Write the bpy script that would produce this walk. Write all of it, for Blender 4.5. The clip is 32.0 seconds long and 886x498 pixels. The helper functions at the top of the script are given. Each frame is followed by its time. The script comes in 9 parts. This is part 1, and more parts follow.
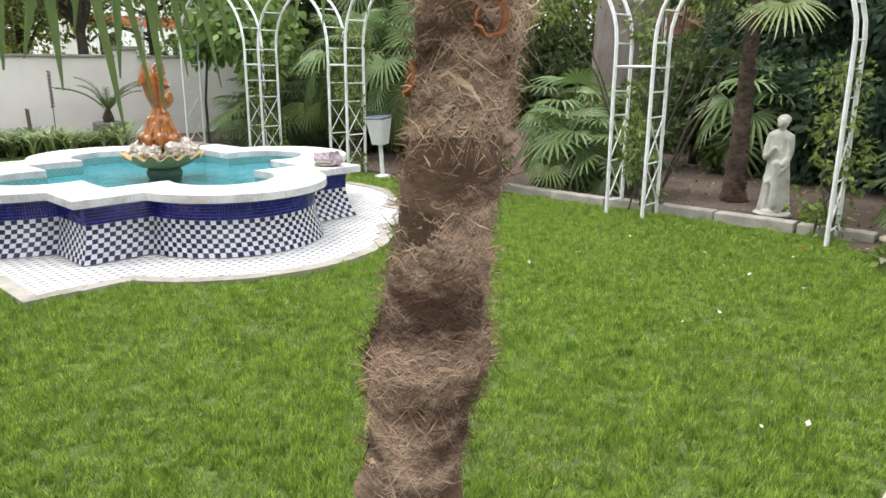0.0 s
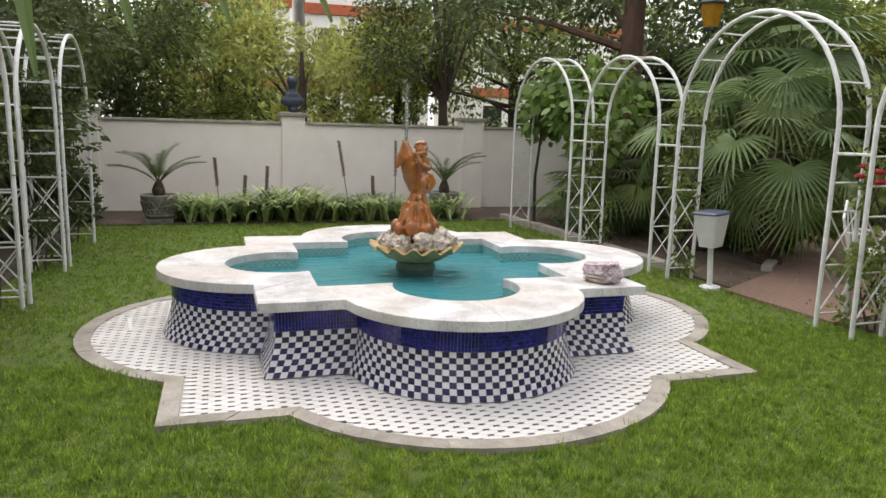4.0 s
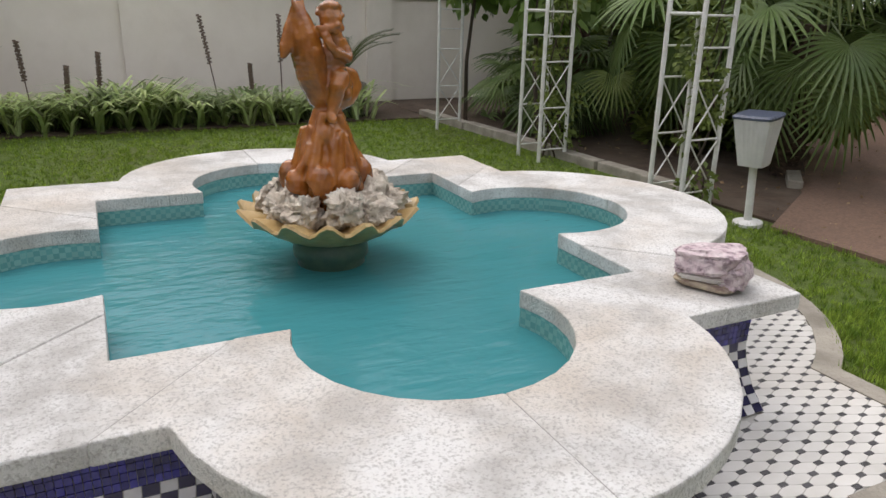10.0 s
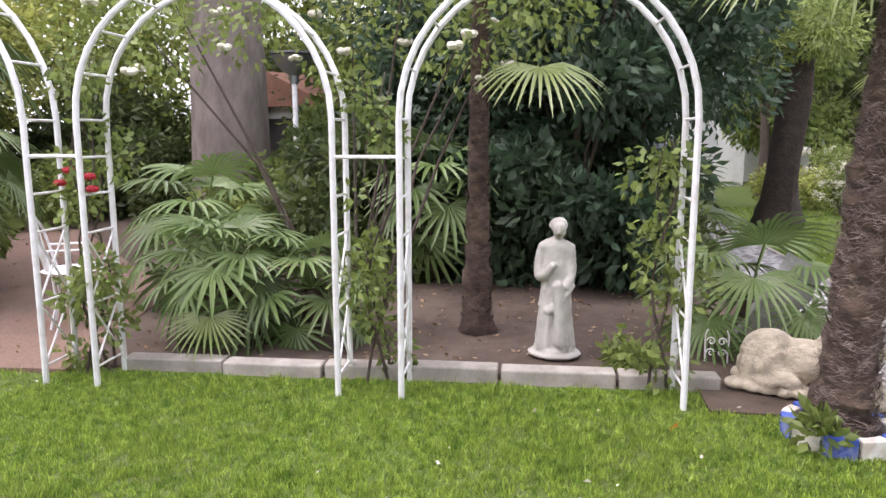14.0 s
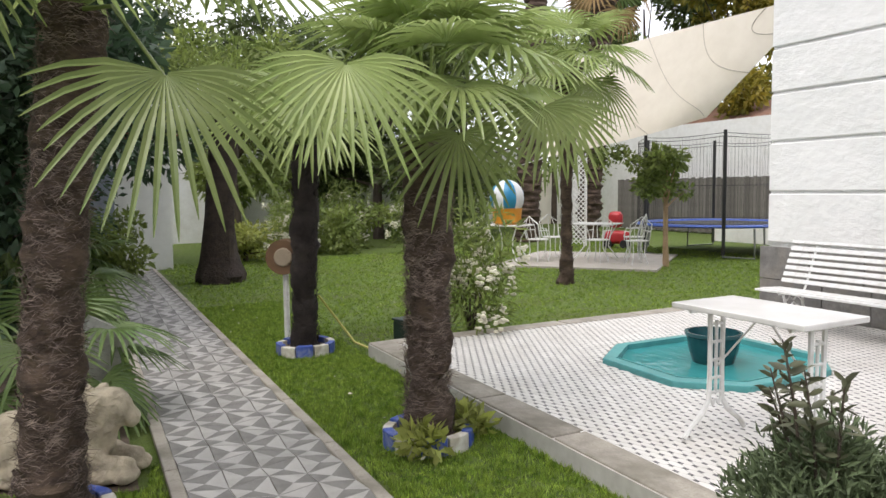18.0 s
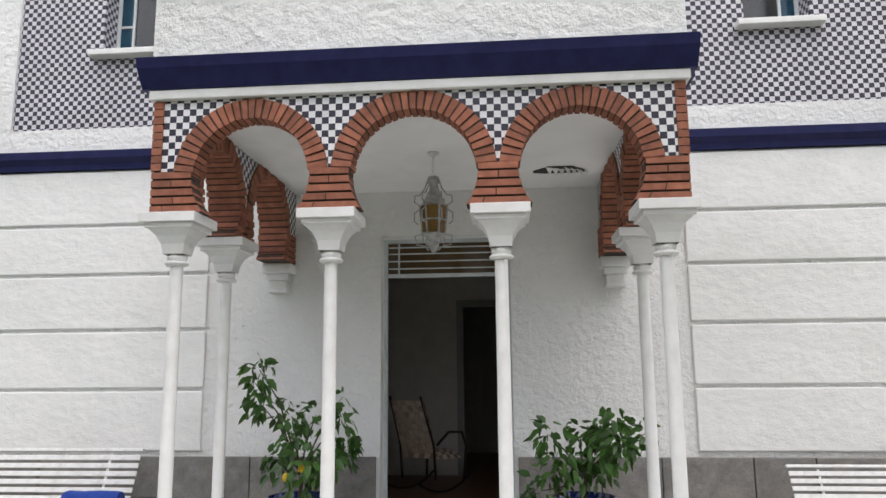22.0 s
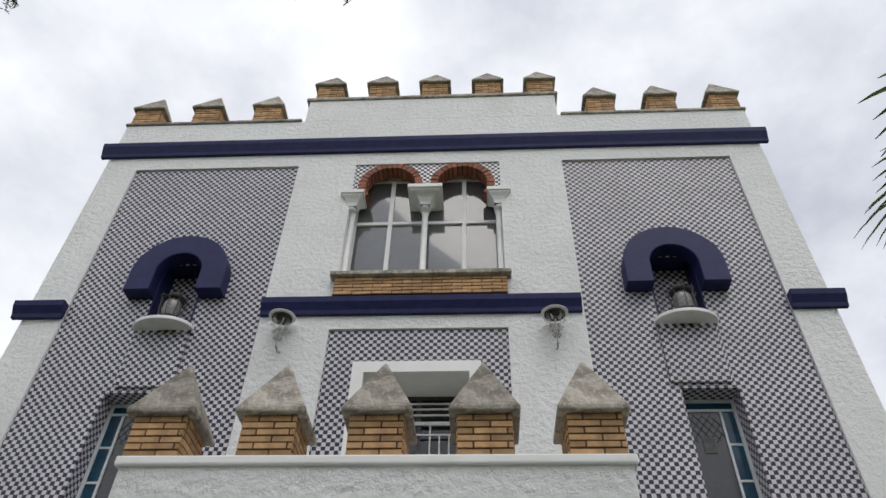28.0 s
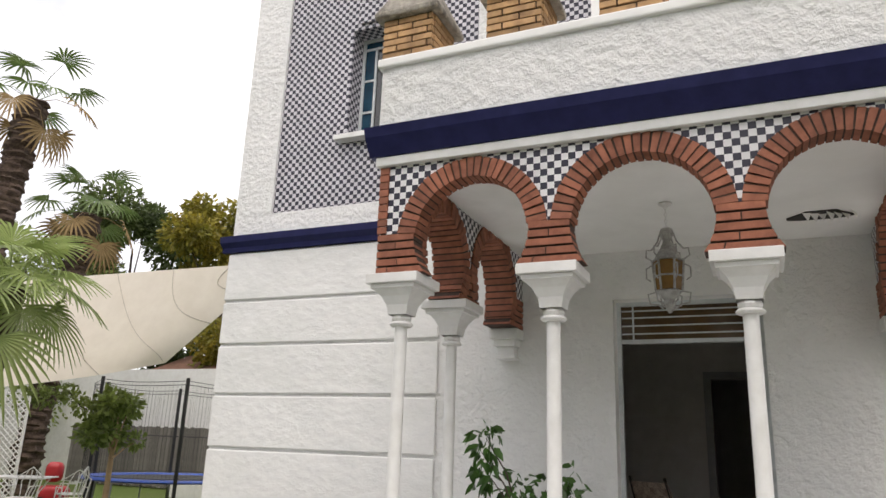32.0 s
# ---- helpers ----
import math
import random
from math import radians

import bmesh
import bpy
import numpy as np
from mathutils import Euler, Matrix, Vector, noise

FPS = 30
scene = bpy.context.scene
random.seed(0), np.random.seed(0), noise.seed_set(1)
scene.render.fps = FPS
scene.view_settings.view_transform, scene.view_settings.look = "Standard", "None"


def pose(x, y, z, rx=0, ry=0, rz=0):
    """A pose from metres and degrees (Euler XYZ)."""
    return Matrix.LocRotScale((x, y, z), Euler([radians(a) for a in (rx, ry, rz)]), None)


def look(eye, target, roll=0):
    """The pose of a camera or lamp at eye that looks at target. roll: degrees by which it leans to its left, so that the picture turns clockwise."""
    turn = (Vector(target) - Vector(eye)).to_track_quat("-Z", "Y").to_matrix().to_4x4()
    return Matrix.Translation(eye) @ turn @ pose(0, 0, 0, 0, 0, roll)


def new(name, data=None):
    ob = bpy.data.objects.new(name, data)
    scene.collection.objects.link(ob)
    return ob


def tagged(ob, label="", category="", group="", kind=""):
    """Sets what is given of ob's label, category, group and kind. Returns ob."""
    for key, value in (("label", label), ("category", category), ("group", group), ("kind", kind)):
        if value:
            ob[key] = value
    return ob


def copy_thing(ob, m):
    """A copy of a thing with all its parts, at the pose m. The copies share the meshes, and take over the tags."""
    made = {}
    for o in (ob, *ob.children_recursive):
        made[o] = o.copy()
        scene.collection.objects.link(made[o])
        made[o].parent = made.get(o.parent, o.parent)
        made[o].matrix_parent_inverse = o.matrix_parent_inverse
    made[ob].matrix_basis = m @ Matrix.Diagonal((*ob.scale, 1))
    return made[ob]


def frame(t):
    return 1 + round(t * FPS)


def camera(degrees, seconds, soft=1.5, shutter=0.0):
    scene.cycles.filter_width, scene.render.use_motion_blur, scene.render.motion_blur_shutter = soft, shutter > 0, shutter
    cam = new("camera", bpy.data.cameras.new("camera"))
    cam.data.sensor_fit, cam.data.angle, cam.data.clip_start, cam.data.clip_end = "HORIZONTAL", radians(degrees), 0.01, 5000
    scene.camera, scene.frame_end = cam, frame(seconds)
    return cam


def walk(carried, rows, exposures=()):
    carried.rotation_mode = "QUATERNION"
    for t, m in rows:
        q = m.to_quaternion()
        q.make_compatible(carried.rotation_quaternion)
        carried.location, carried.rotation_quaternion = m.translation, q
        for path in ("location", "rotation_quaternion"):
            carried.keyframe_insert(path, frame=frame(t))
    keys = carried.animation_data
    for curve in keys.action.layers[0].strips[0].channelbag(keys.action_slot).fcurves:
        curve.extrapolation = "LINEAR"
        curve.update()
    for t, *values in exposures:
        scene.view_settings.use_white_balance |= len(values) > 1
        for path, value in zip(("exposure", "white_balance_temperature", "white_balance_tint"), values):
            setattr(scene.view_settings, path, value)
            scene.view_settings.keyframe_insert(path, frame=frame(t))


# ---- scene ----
cam = camera(63.55, 32.0)
PATH = [
    (0.0, pose(3.017, -6.050, 1.425, 75.50, -0.22, 133.24)),
    (0.5, pose(2.762, -6.142, 1.438, 75.43, -0.73, 140.61)),
    (1.0, pose(2.528, -6.198, 1.462, 75.79, -0.86, 144.94)),
    (1.5, pose(2.338, -6.231, 1.497, 75.88, -0.82, 148.11)),
    (2.0, pose(2.190, -6.291, 1.532, 75.92, -1.34, 151.71)),
    (2.5, pose(2.004, -6.424, 1.543, 76.11, -1.35, 155.50)),
    (3.0, pose(1.829, -6.598, 1.557, 77.76, -1.31, 159.57)),
    (3.5, pose(1.644, -6.782, 1.550, 79.28, -1.35, 161.48)),
    (4.0, pose(1.504, -6.989, 1.526, 80.41, -1.46, 163.01)),
    (4.5, pose(1.420, -7.283, 1.487, 81.92, -1.38, 164.39)),
    (6.5, pose(1.195, -8.523, 1.455, 83.41, -1.72, 164.48)),
    (7.0, pose(1.153, -8.737, 1.434, 83.08, -1.63, 163.03)),
    (7.5, pose(1.061, -8.966, 1.413, 81.01, -1.52, 161.10)),
    (8.0, pose(0.984, -9.158, 1.394, 77.79, -1.42, 159.65)),
    (8.5, pose(0.921, -9.364, 1.390, 74.94, -1.37, 158.52)),
    (9.0, pose(0.880, -9.504, 1.398, 73.12, -1.34, 156.92)),
    (9.5, pose(0.879, -9.519, 1.402, 71.80, -1.27, 155.37)),
    (10.0, pose(0.914, -9.477, 1.415, 71.34, -1.15, 154.39)),
    (10.5, pose(0.966, -9.372, 1.437, 71.66, -1.06, 153.92)),
    (11.0, pose(1.017, -9.199, 1.457, 72.74, -1.03, 153.51)),
    (11.5, pose(1.046, -9.064, 1.461, 74.46, -0.99, 151.22)),
    (12.0, pose(1.006, -8.978, 1.475, 76.76, -0.98, 141.24)),
    (12.5, pose(0.946, -8.871, 1.482, 78.32, -0.84, 129.41)),
    (13.0, pose(0.878, -8.751, 1.477, 79.75, -0.53, 119.70)),
    (13.5, pose(0.794, -8.593, 1.498, 80.22, -0.20, 109.35)),
    (14.0, pose(0.767, -8.411, 1.540, 80.83, 0.02, 98.53)),
    (14.5, pose(0.770, -8.192, 1.580, 81.79, 0.11, 91.84)),
    (15.0, pose(0.781, -7.993, 1.574, 82.97, 0.31, 87.62)),
    (15.5, pose(0.773, -7.771, 1.505, 84.43, 0.47, 82.18)),
    (17.5, pose(0.675, -6.940, 1.502, 85.21, 0.65, 64.89)),
    (18.0, pose(0.581, -6.753, 1.493, 85.22, 0.71, 63.00)),
    (18.5, pose(0.472, -6.558, 1.487, 85.31, 0.83, 59.15)),
    (19.0, pose(0.450, -6.451, 1.495, 85.66, 0.84, 49.98)),
    (19.5, pose(0.465, -6.425, 1.508, 86.61, 0.78, 40.08)),
    (20.0, pose(0.494, -6.398, 1.524, 88.95, 0.73, 28.56)),
    (20.5, pose(0.524, -6.389, 1.535, 91.77, 0.61, 19.05)),
    (21.0, pose(0.541, -6.396, 1.544, 94.38, 0.60, 12.26)),
    (21.5, pose(0.544, -6.400, 1.562, 96.83, 0.57, 7.49)),
    (22.0, pose(0.539, -6.401, 1.586, 99.46, 0.48, 4.92)),
    (22.5, pose(0.524, -6.405, 1.603, 102.58, 0.36, 3.54)),
    (23.0, pose(0.519, -6.415, 1.617, 106.05, 0.20, 3.08)),
    (23.5, pose(0.510, -6.422, 1.641, 109.54, -0.01, 2.91)),
    (24.0, pose(0.509, -6.431, 1.660, 112.77, -0.18, 2.89)),
    (24.5, pose(0.514, -6.452, 1.677, 115.51, -0.35, 3.07)),
    (25.0, pose(0.524, -6.466, 1.688, 118.28, -0.43, 3.65)),
    (25.5, pose(0.538, -6.463, 1.700, 121.23, -0.57, 4.04)),
    (27.5, pose(0.674, -6.496, 1.779, 131.57, -1.06, 3.36)),
    (28.0, pose(0.701, -6.507, 1.781, 134.21, -1.16, 2.69)),
    (28.5, pose(0.728, -6.506, 1.781, 136.87, -1.19, 1.67)),
    (29.0, pose(0.748, -6.483, 1.771, 138.44, -1.20, 0.85)),
    (29.5, pose(0.756, -6.445, 1.743, 137.84, -1.24, 1.04)),
    (30.0, pose(0.753, -6.403, 1.693, 133.62, -1.30, 2.78)),
    (30.5, pose(0.742, -6.361, 1.631, 126.86, -1.31, 5.78)),
    (31.0, pose(0.711, -6.330, 1.583, 120.26, -1.48, 9.58)),
    (31.5, pose(0.663, -6.280, 1.548, 113.23, -1.70, 15.43)),
    (32.0, pose(0.562, -6.104, 1.523, 105.34, -2.03, 23.68)),
]
EXPOSURES = [(0.0, 1.65, 6450, 9), (1.0, 1.62, 6500, 10), (2.0, 1.38, 6600, 11), (3.0, 1.02, 6800, 13), (4.0, 0.95, 6800, 13), (6.5, 0.85, 6800, 13), (9.0, 0.6, 6800, 13), (11.0, 0.6, 6800, 13), (12.5, 0.9, 6700, 11), (13.0, 1.05, 6700, 13),
             (14.0, 1.8, 6350, 25), (15.5, 1.5, 6200, 26), (18.0, 1.05, 6650, 13), (19.0, 0.72, 6700, 13), (20.0, 0.76, 6700, 13), (21.0, 0.78, 6600, 13), (23.0, 0.76, 6550, 13), (25.5, 0.63, 6550, 13), (28.0, 0.0, 6500, 11), (29.0, -0.52, 6500, 10), (30.0, -0.66, 6500, 10), (30.6, -0.05, 6650, 11), (31.2, 0.55, 6950, 14), (32.0, 0.7, 6950, 14)]
walk(cam, PATH, EXPOSURES)

# ---- world and sun ----
world = bpy.data.worlds.new("overcast_sky")
scene.world = world
world.use_nodes = True
wt = world.node_tree
wt.nodes.clear()
w_out = wt.nodes.new("ShaderNodeOutputWorld")
w_bg = wt.nodes.new("ShaderNodeBackground")
w_sky = wt.nodes.new("ShaderNodeTexSky")
w_sky.sky_type = "NISHITA"
w_sky.sun_disc = False
w_sky.sun_elevation = radians(60.4)
w_sky.sun_rotation = radians(158)
w_co = wt.nodes.new("ShaderNodeTexCoord")
w_map = wt.nodes.new("ShaderNodeMapping")
w_map.inputs["Scale"].default_value = (1.0, 1.0, 1.6)
w_n = wt.nodes.new("ShaderNodeTexNoise")
w_n.inputs["Scale"].default_value = 2.6
w_n.inputs["Detail"].default_value = 7
w_n.inputs["Roughness"].default_value = 0.55
w_r = wt.nodes.new("ShaderNodeValToRGB")
w_r.color_ramp.elements[0].position = 0.33
w_r.color_ramp.elements[0].color = (5.6, 5.9, 6.6, 1)
w_r.color_ramp.elements[1].position = 0.66
w_r.color_ramp.elements[1].color = (10.5, 10.7, 11.0, 1)
w_mix = wt.nodes.new("ShaderNodeMix")
w_mix.data_type = "RGBA"
w_mix.inputs["Factor"].default_value = 0.9
wt.links.new(w_co.outputs["Generated"], w_map.inputs["Vector"])
wt.links.new(w_map.outputs["Vector"], w_n.inputs["Vector"])
wt.links.new(w_n.outputs["Fac"], w_r.inputs["Fac"])
wt.links.new(w_sky.outputs["Color"], w_mix.inputs["A"])
wt.links.new(w_r.outputs["Color"], w_mix.inputs["B"])
wt.links.new(w_mix.outputs["Result"], w_bg.inputs["Color"])
w_bg.inputs["Strength"].default_value = 0.11
wt.links.new(w_bg.outputs["Background"], w_out.inputs["Surface"])
sun = new("sun", bpy.data.lights.new("sun", "SUN"))
sun.data.energy = 0.9
sun.data.angle = radians(45)
sun.data.color = (1.0, 0.945, 0.86)
sun.matrix_world = look((2.0, -5.0, 9.5), (0, 0, 0))


# ---- materials ----
def node(nt, kind, **inputs):
    n = nt.nodes.new(kind)
    for k, v in inputs.items():
        n.inputs[k.replace("_", " ")].default_value = v
    return n


def surf(name, c1, c2=None, scale=6.0, rough=0.7, bump=0.15, bscale=60.0, metal=0.0, coat=0.0, vary=0.0,
         island=0.0, stain=None, sscale=1.2, samount=0.5, stretch=(1, 1, 1), lo=0.35, hi=0.65, dist=0.004, spec=0.5,
         speck=None, trans=0.0):
    """A painted, stony or leafy surface: two colours mixed by noise, larger stains, fine relief."""
    m = bpy.data.materials.new(name)
    m.use_nodes = True
    nt = m.node_tree
    p = nt.nodes["Principled BSDF"]
    c2 = c2 or tuple(c * 0.8 for c in c1)
    co = nt.nodes.new("ShaderNodeTexCoord")
    mp = nt.nodes.new("ShaderNodeMapping")
    mp.inputs["Scale"].default_value = stretch
    nt.links.new(co.outputs["Object"], mp.inputs["Vector"])
    n1 = node(nt, "ShaderNodeTexNoise", Scale=scale, Detail=8.0, Roughness=0.62)
    nt.links.new(mp.outputs["Vector"], n1.inputs["Vector"])
    r1 = nt.nodes.new("ShaderNodeValToRGB")
    r1.color_ramp.elements[0].position, r1.color_ramp.elements[1].position = lo, hi
    r1.color_ramp.elements[0].color, r1.color_ramp.elements[1].color = (*c1, 1), (*c2, 1)
    nt.links.new(n1.outputs["Fac"], r1.inputs["Fac"])
    col = r1.outputs["Color"]
    if stain:
        n2 = node(nt, "ShaderNodeTexNoise", Scale=sscale, Detail=5.0, Roughness=0.6, Distortion=0.4)
        nt.links.new(mp.outputs["Vector"], n2.inputs["Vector"])
        r2 = nt.nodes.new("ShaderNodeValToRGB")
        r2.color_ramp.elements[0].position, r2.color_ramp.elements[1].position = 0.48, 0.68
        r2.color_ramp.elements[0].color, r2.color_ramp.elements[1].color = (0, 0, 0, 1), (samount,) * 3 + (1,)
        nt.links.new(n2.outputs["Fac"], r2.inputs["Fac"])
        mx = nt.nodes.new("ShaderNodeMix")
        mx.data_type = "RGBA"
        nt.links.new(r2.outputs["Color"], mx.inputs["Factor"])
        nt.links.new(col, mx.inputs["A"])
        mx.inputs["B"].default_value = (*stain, 1)
        col = mx.outputs["Result"]
    if speck:
        n4 = node(nt, "ShaderNodeTexNoise", Scale=speck[0], Detail=4.0, Roughness=0.7)
        nt.links.new(mp.outputs["Vector"], n4.inputs["Vector"])
        r4 = nt.nodes.new("ShaderNodeValToRGB")
        r4.color_ramp.elements[0].position, r4.color_ramp.elements[1].position = 0.5, 0.62
        r4.color_ramp.elements[0].color, r4.color_ramp.elements[1].color = (0, 0, 0, 1), (speck[2],) * 3 + (1,)
        nt.links.new(n4.outputs["Fac"], r4.inputs["Fac"])
        m4 = nt.nodes.new("ShaderNodeMix")
        m4.data_type = "RGBA"
        nt.links.new(r4.outputs["Color"], m4.inputs["Factor"])
        nt.links.new(col, m4.inputs["A"])
        m4.inputs["B"].default_value = (*speck[1], 1)
        col = m4.outputs["Result"]
    if vary or island:
        if vary:
            inf = nt.nodes.new("ShaderNodeObjectInfo")
            src = inf.outputs["Random"]
            amt = vary
        else:
            inf = nt.nodes.new("ShaderNodeNewGeometry")
            src = inf.outputs["Random Per Island"]
            amt = island
        mr = nt.nodes.new("ShaderNodeMapRange")
        mr.inputs["To Min"].default_value, mr.inputs["To Max"].default_value = 1 - amt, 1 + amt
        nt.links.new(src, mr.inputs["Value"])
        hs = nt.nodes.new("ShaderNodeHueSaturation")
        nt.links.new(mr.outputs["Result"], hs.inputs["Value"])
        nt.links.new(col, hs.inputs["Color"])
        col = hs.outputs["Color"]
    nt.links.new(col, p.inputs["Base Color"])
    p.inputs["Roughness"].default_value = rough
    p.inputs["Metallic"].default_value = metal
    p.inputs["Coat Weight"].default_value = coat
    p.inputs["Coat Roughness"].default_value = 0.1
    p.inputs["Specular IOR Level"].default_value = spec
    if bump:
        n3 = node(nt, "ShaderNodeTexNoise", Scale=bscale, Detail=6.0, Roughness=0.6)
        nt.links.new(mp.outputs["Vector"], n3.inputs["Vector"])
        b = nt.nodes.new("ShaderNodeBump")
        b.inputs["Strength"].default_value = bump
        b.inputs["Distance"].default_value = dist
        nt.links.new(n3.outputs["Fac"], b.inputs["Height"])
        nt.links.new(b.outputs["Normal"], p.inputs["Normal"])
    if trans:
        out = nt.nodes["Material Output"]
        tr = nt.nodes.new("ShaderNodeBsdfTranslucent")
        nt.links.new(col, tr.inputs["Color"])
        ms = nt.nodes.new("ShaderNodeMixShader")
        ms.inputs["Fac"].default_value = trans
        nt.links.new(p.outputs["BSDF"], ms.inputs[1])
        nt.links.new(tr.outputs["BSDF"], ms.inputs[2])
        nt.links.new(ms.outputs["Shader"], out.inputs["Surface"])
    return m


def checker(name, ca, cb, size, rough=0.25, shift=(0.0, 0.5, 0.0)):
    """Glazed two-colour chequer of small tiles with grey joints."""
    m = bpy.data.materials.new(name)
    m.use_nodes = True
    nt = m.node_tree
    p = nt.nodes["Principled BSDF"]
    co = nt.nodes.new("ShaderNodeTexCoord")
    mp = nt.nodes.new("ShaderNodeMapping")
    mp.inputs["Scale"].default_value = (1 / size,) * 3
    mp.inputs["Location"].default_value = shift
    nt.links.new(co.outputs["Object"], mp.inputs["Vector"])
    ck = node(nt, "ShaderNodeTexChecker", Scale=1.0)
    ck.inputs["Color1"].default_value, ck.inputs["Color2"].default_value = (*ca, 1), (*cb, 1)
    nt.links.new(mp.outputs["Vector"], ck.inputs["Vector"])
    n1 = node(nt, "ShaderNodeTexNoise", Scale=1.4, Detail=5.0)
    nt.links.new(co.outputs["Object"], n1.inputs["Vector"])
    wn = nt.nodes.new("ShaderNodeTexWhiteNoise")
    fl = nt.nodes.new("ShaderNodeVectorMath")
    fl.operation = "FLOOR"
    nt.links.new(mp.outputs["Vector"], fl.inputs[0])
    nt.links.new(fl.outputs["Vector"], wn.inputs["Vector"])
    ad = nt.nodes.new("ShaderNodeMath")
    ad.operation = "MULTIPLY_ADD"
    nt.links.new(wn.outputs["Value"], ad.inputs[0])
    ad.inputs[1].default_value = 0.3
    nt.links.new(n1.outputs["Fac"], ad.inputs[2])
    hs = nt.nodes.new("ShaderNodeHueSaturation")
    mr = nt.nodes.new("ShaderNodeMapRange")
    mr.inputs["From Min"].default_value, mr.inputs["From Max"].default_value = 0.3, 1.0
    mr.inputs["To Min"].default_value, mr.inputs["To Max"].default_value = 0.82, 1.1
    nt.links.new(ad.outputs["Value"], mr.inputs["Value"])
    nt.links.new(mr.outputs["Result"], hs.inputs["Value"])
    nt.links.new(ck.outputs["Color"], hs.inputs["Color"])
    nt.links.new(hs.outputs["Color"], p.inputs["Base Color"])
    p.inputs["Roughness"].default_value = rough
    bp = nt.nodes.new("ShaderNodeBump")
    bp.inputs["Strength"].default_value = 0.25
    bp.inputs["Distance"].default_value = 0.002
    nt.links.new(ck.outputs["Fac"], bp.inputs["Height"])
    nt.links.new(bp.outputs["Normal"], p.inputs["Normal"])
    return m


def glass(name, tint=(0.9, 0.95, 0.95), rough=0.02, dark=0.0):
    m = bpy.data.materials.new(name)
    m.use_nodes = True
    p = m.node_tree.nodes["Principled BSDF"]
    p.inputs["Base Color"].default_value = (*tint, 1)
    p.inputs["Roughness"].default_value = rough
    p.inputs["Transmission Weight"].default_value = 1.0 - dark
    p.inputs["IOR"].default_value = 1.5
    return m


STUCCO = surf("white_stucco", (0.84, 0.84, 0.83), (0.79, 0.795, 0.79), scale=3, rough=0.85, bump=1.0, bscale=15, dist=0.035, stain=(0.62, 0.63, 0.61), sscale=0.7, samount=0.35)
COURSE = surf("trowelled_white_render", (0.84, 0.84, 0.83), (0.79, 0.795, 0.79), scale=3, rough=0.85, bump=0.5, bscale=9, dist=0.03, stretch=(1, 1, 1.4), stain=(0.64, 0.66, 0.63), sscale=0.8, samount=0.35)
PLASTER = surf("smooth_white_plaster", (0.90, 0.90, 0.885), (0.86, 0.86, 0.845), scale=4, rough=0.8, bump=0.25, bscale=30, stain=(0.68, 0.68, 0.66), samount=0.3)
WHITE = surf("white_paint", (0.80, 0.80, 0.79), (0.73, 0.73, 0.72), scale=9, rough=0.45, bump=0.2, bscale=70, stain=(0.55, 0.53, 0.48), sscale=3, samount=0.3)
IRON_WHITE = surf("white_painted_iron", (0.80, 0.80, 0.80), (0.70, 0.70, 0.69), scale=25, rough=0.4, bump=0.25, bscale=90, stain=(0.42, 0.36, 0.30), sscale=9, samount=0.35)
NAVY = surf("navy_paint", (0.010, 0.012, 0.068), (0.016, 0.019, 0.09), scale=8, rough=0.55, bump=0.2, bscale=40, spec=0.3)
WALLTILE = checker("chequered_wall_tiles", (0.012, 0.011, 0.028), (0.60, 0.58, 0.62), 0.046, 0.42)
PORCHTILE = checker("chequered_porch_tiles", (0.012, 0.011, 0.03), (0.78, 0.77, 0.79), 0.042, 0.4)
BRICK = surf("red_brick", (0.36, 0.135, 0.08), (0.24, 0.085, 0.05), scale=14, rough=0.8, bump=0.35, bscale=70, vary=0.22, stain=(0.16, 0.07, 0.05), sscale=5, samount=0.4)
BRICK_Y = surf("yellow_brick", (0.55, 0.34, 0.17), (0.40, 0.235, 0.11), scale=14, rough=0.85, bump=0.5, bscale=70, vary=0.3, stain=(0.24, 0.15, 0.09), sscale=6, samount=0.5)
# brown mortar, coloured darker for the shade that lies in raked joints
MORTAR = surf("shaded_mortar", (0.045, 0.028, 0.022), (0.08, 0.052, 0.04), scale=30, rough=0.9, bump=0.3)
MORTAR_Y = surf("brown_mortar", (0.07, 0.042, 0.022), (0.11, 0.07, 0.04), scale=30, rough=0.9, bump=0.3)
CAPSTONE = surf("lichened_capstone", (0.46, 0.425, 0.37), (0.22, 0.20, 0.17), scale=7, rough=0.95, bump=1.0, bscale=45, dist=0.012, stain=(0.09, 0.082, 0.07), sscale=3.2, samount=0.75, vary=0.2, speck=(22, (0.62, 0.56, 0.46), 0.5), lo=0.38, hi=0.6)
COPING = surf("weathered_white_stone", (0.77, 0.765, 0.765), (0.49, 0.475, 0.462), scale=3.6, rough=0.8, bump=1.0, bscale=120, dist=0.007, stain=(0.62, 0.54, 0.46), sscale=1.3, samount=0.65, vary=0.06, speck=(120, (0.24, 0.23, 0.22), 0.5), lo=0.42, hi=0.62)
PLINTH = surf("grey_stone_block", (0.235, 0.228, 0.218), (0.15, 0.143, 0.137), scale=9, rough=0.85, bump=0.7, bscale=45, vary=0.16, stain=(0.26, 0.235, 0.20), sscale=3.5, samount=0.6, speck=(60, (0.10, 0.095, 0.09), 0.35))
WHITETILE = surf("white_floor_tile", (0.74, 0.72, 0.70), (0.66, 0.64, 0.61), scale=5, rough=0.4, bump=0.1, stain=(0.5, 0.46, 0.42), sscale=1.5, samount=0.4, island=0.06)
DARKTILE = surf("dark_inset_tile", (0.05, 0.048, 0.055), (0.09, 0.085, 0.09), scale=12, rough=0.4, bump=0.1, island=0.3)
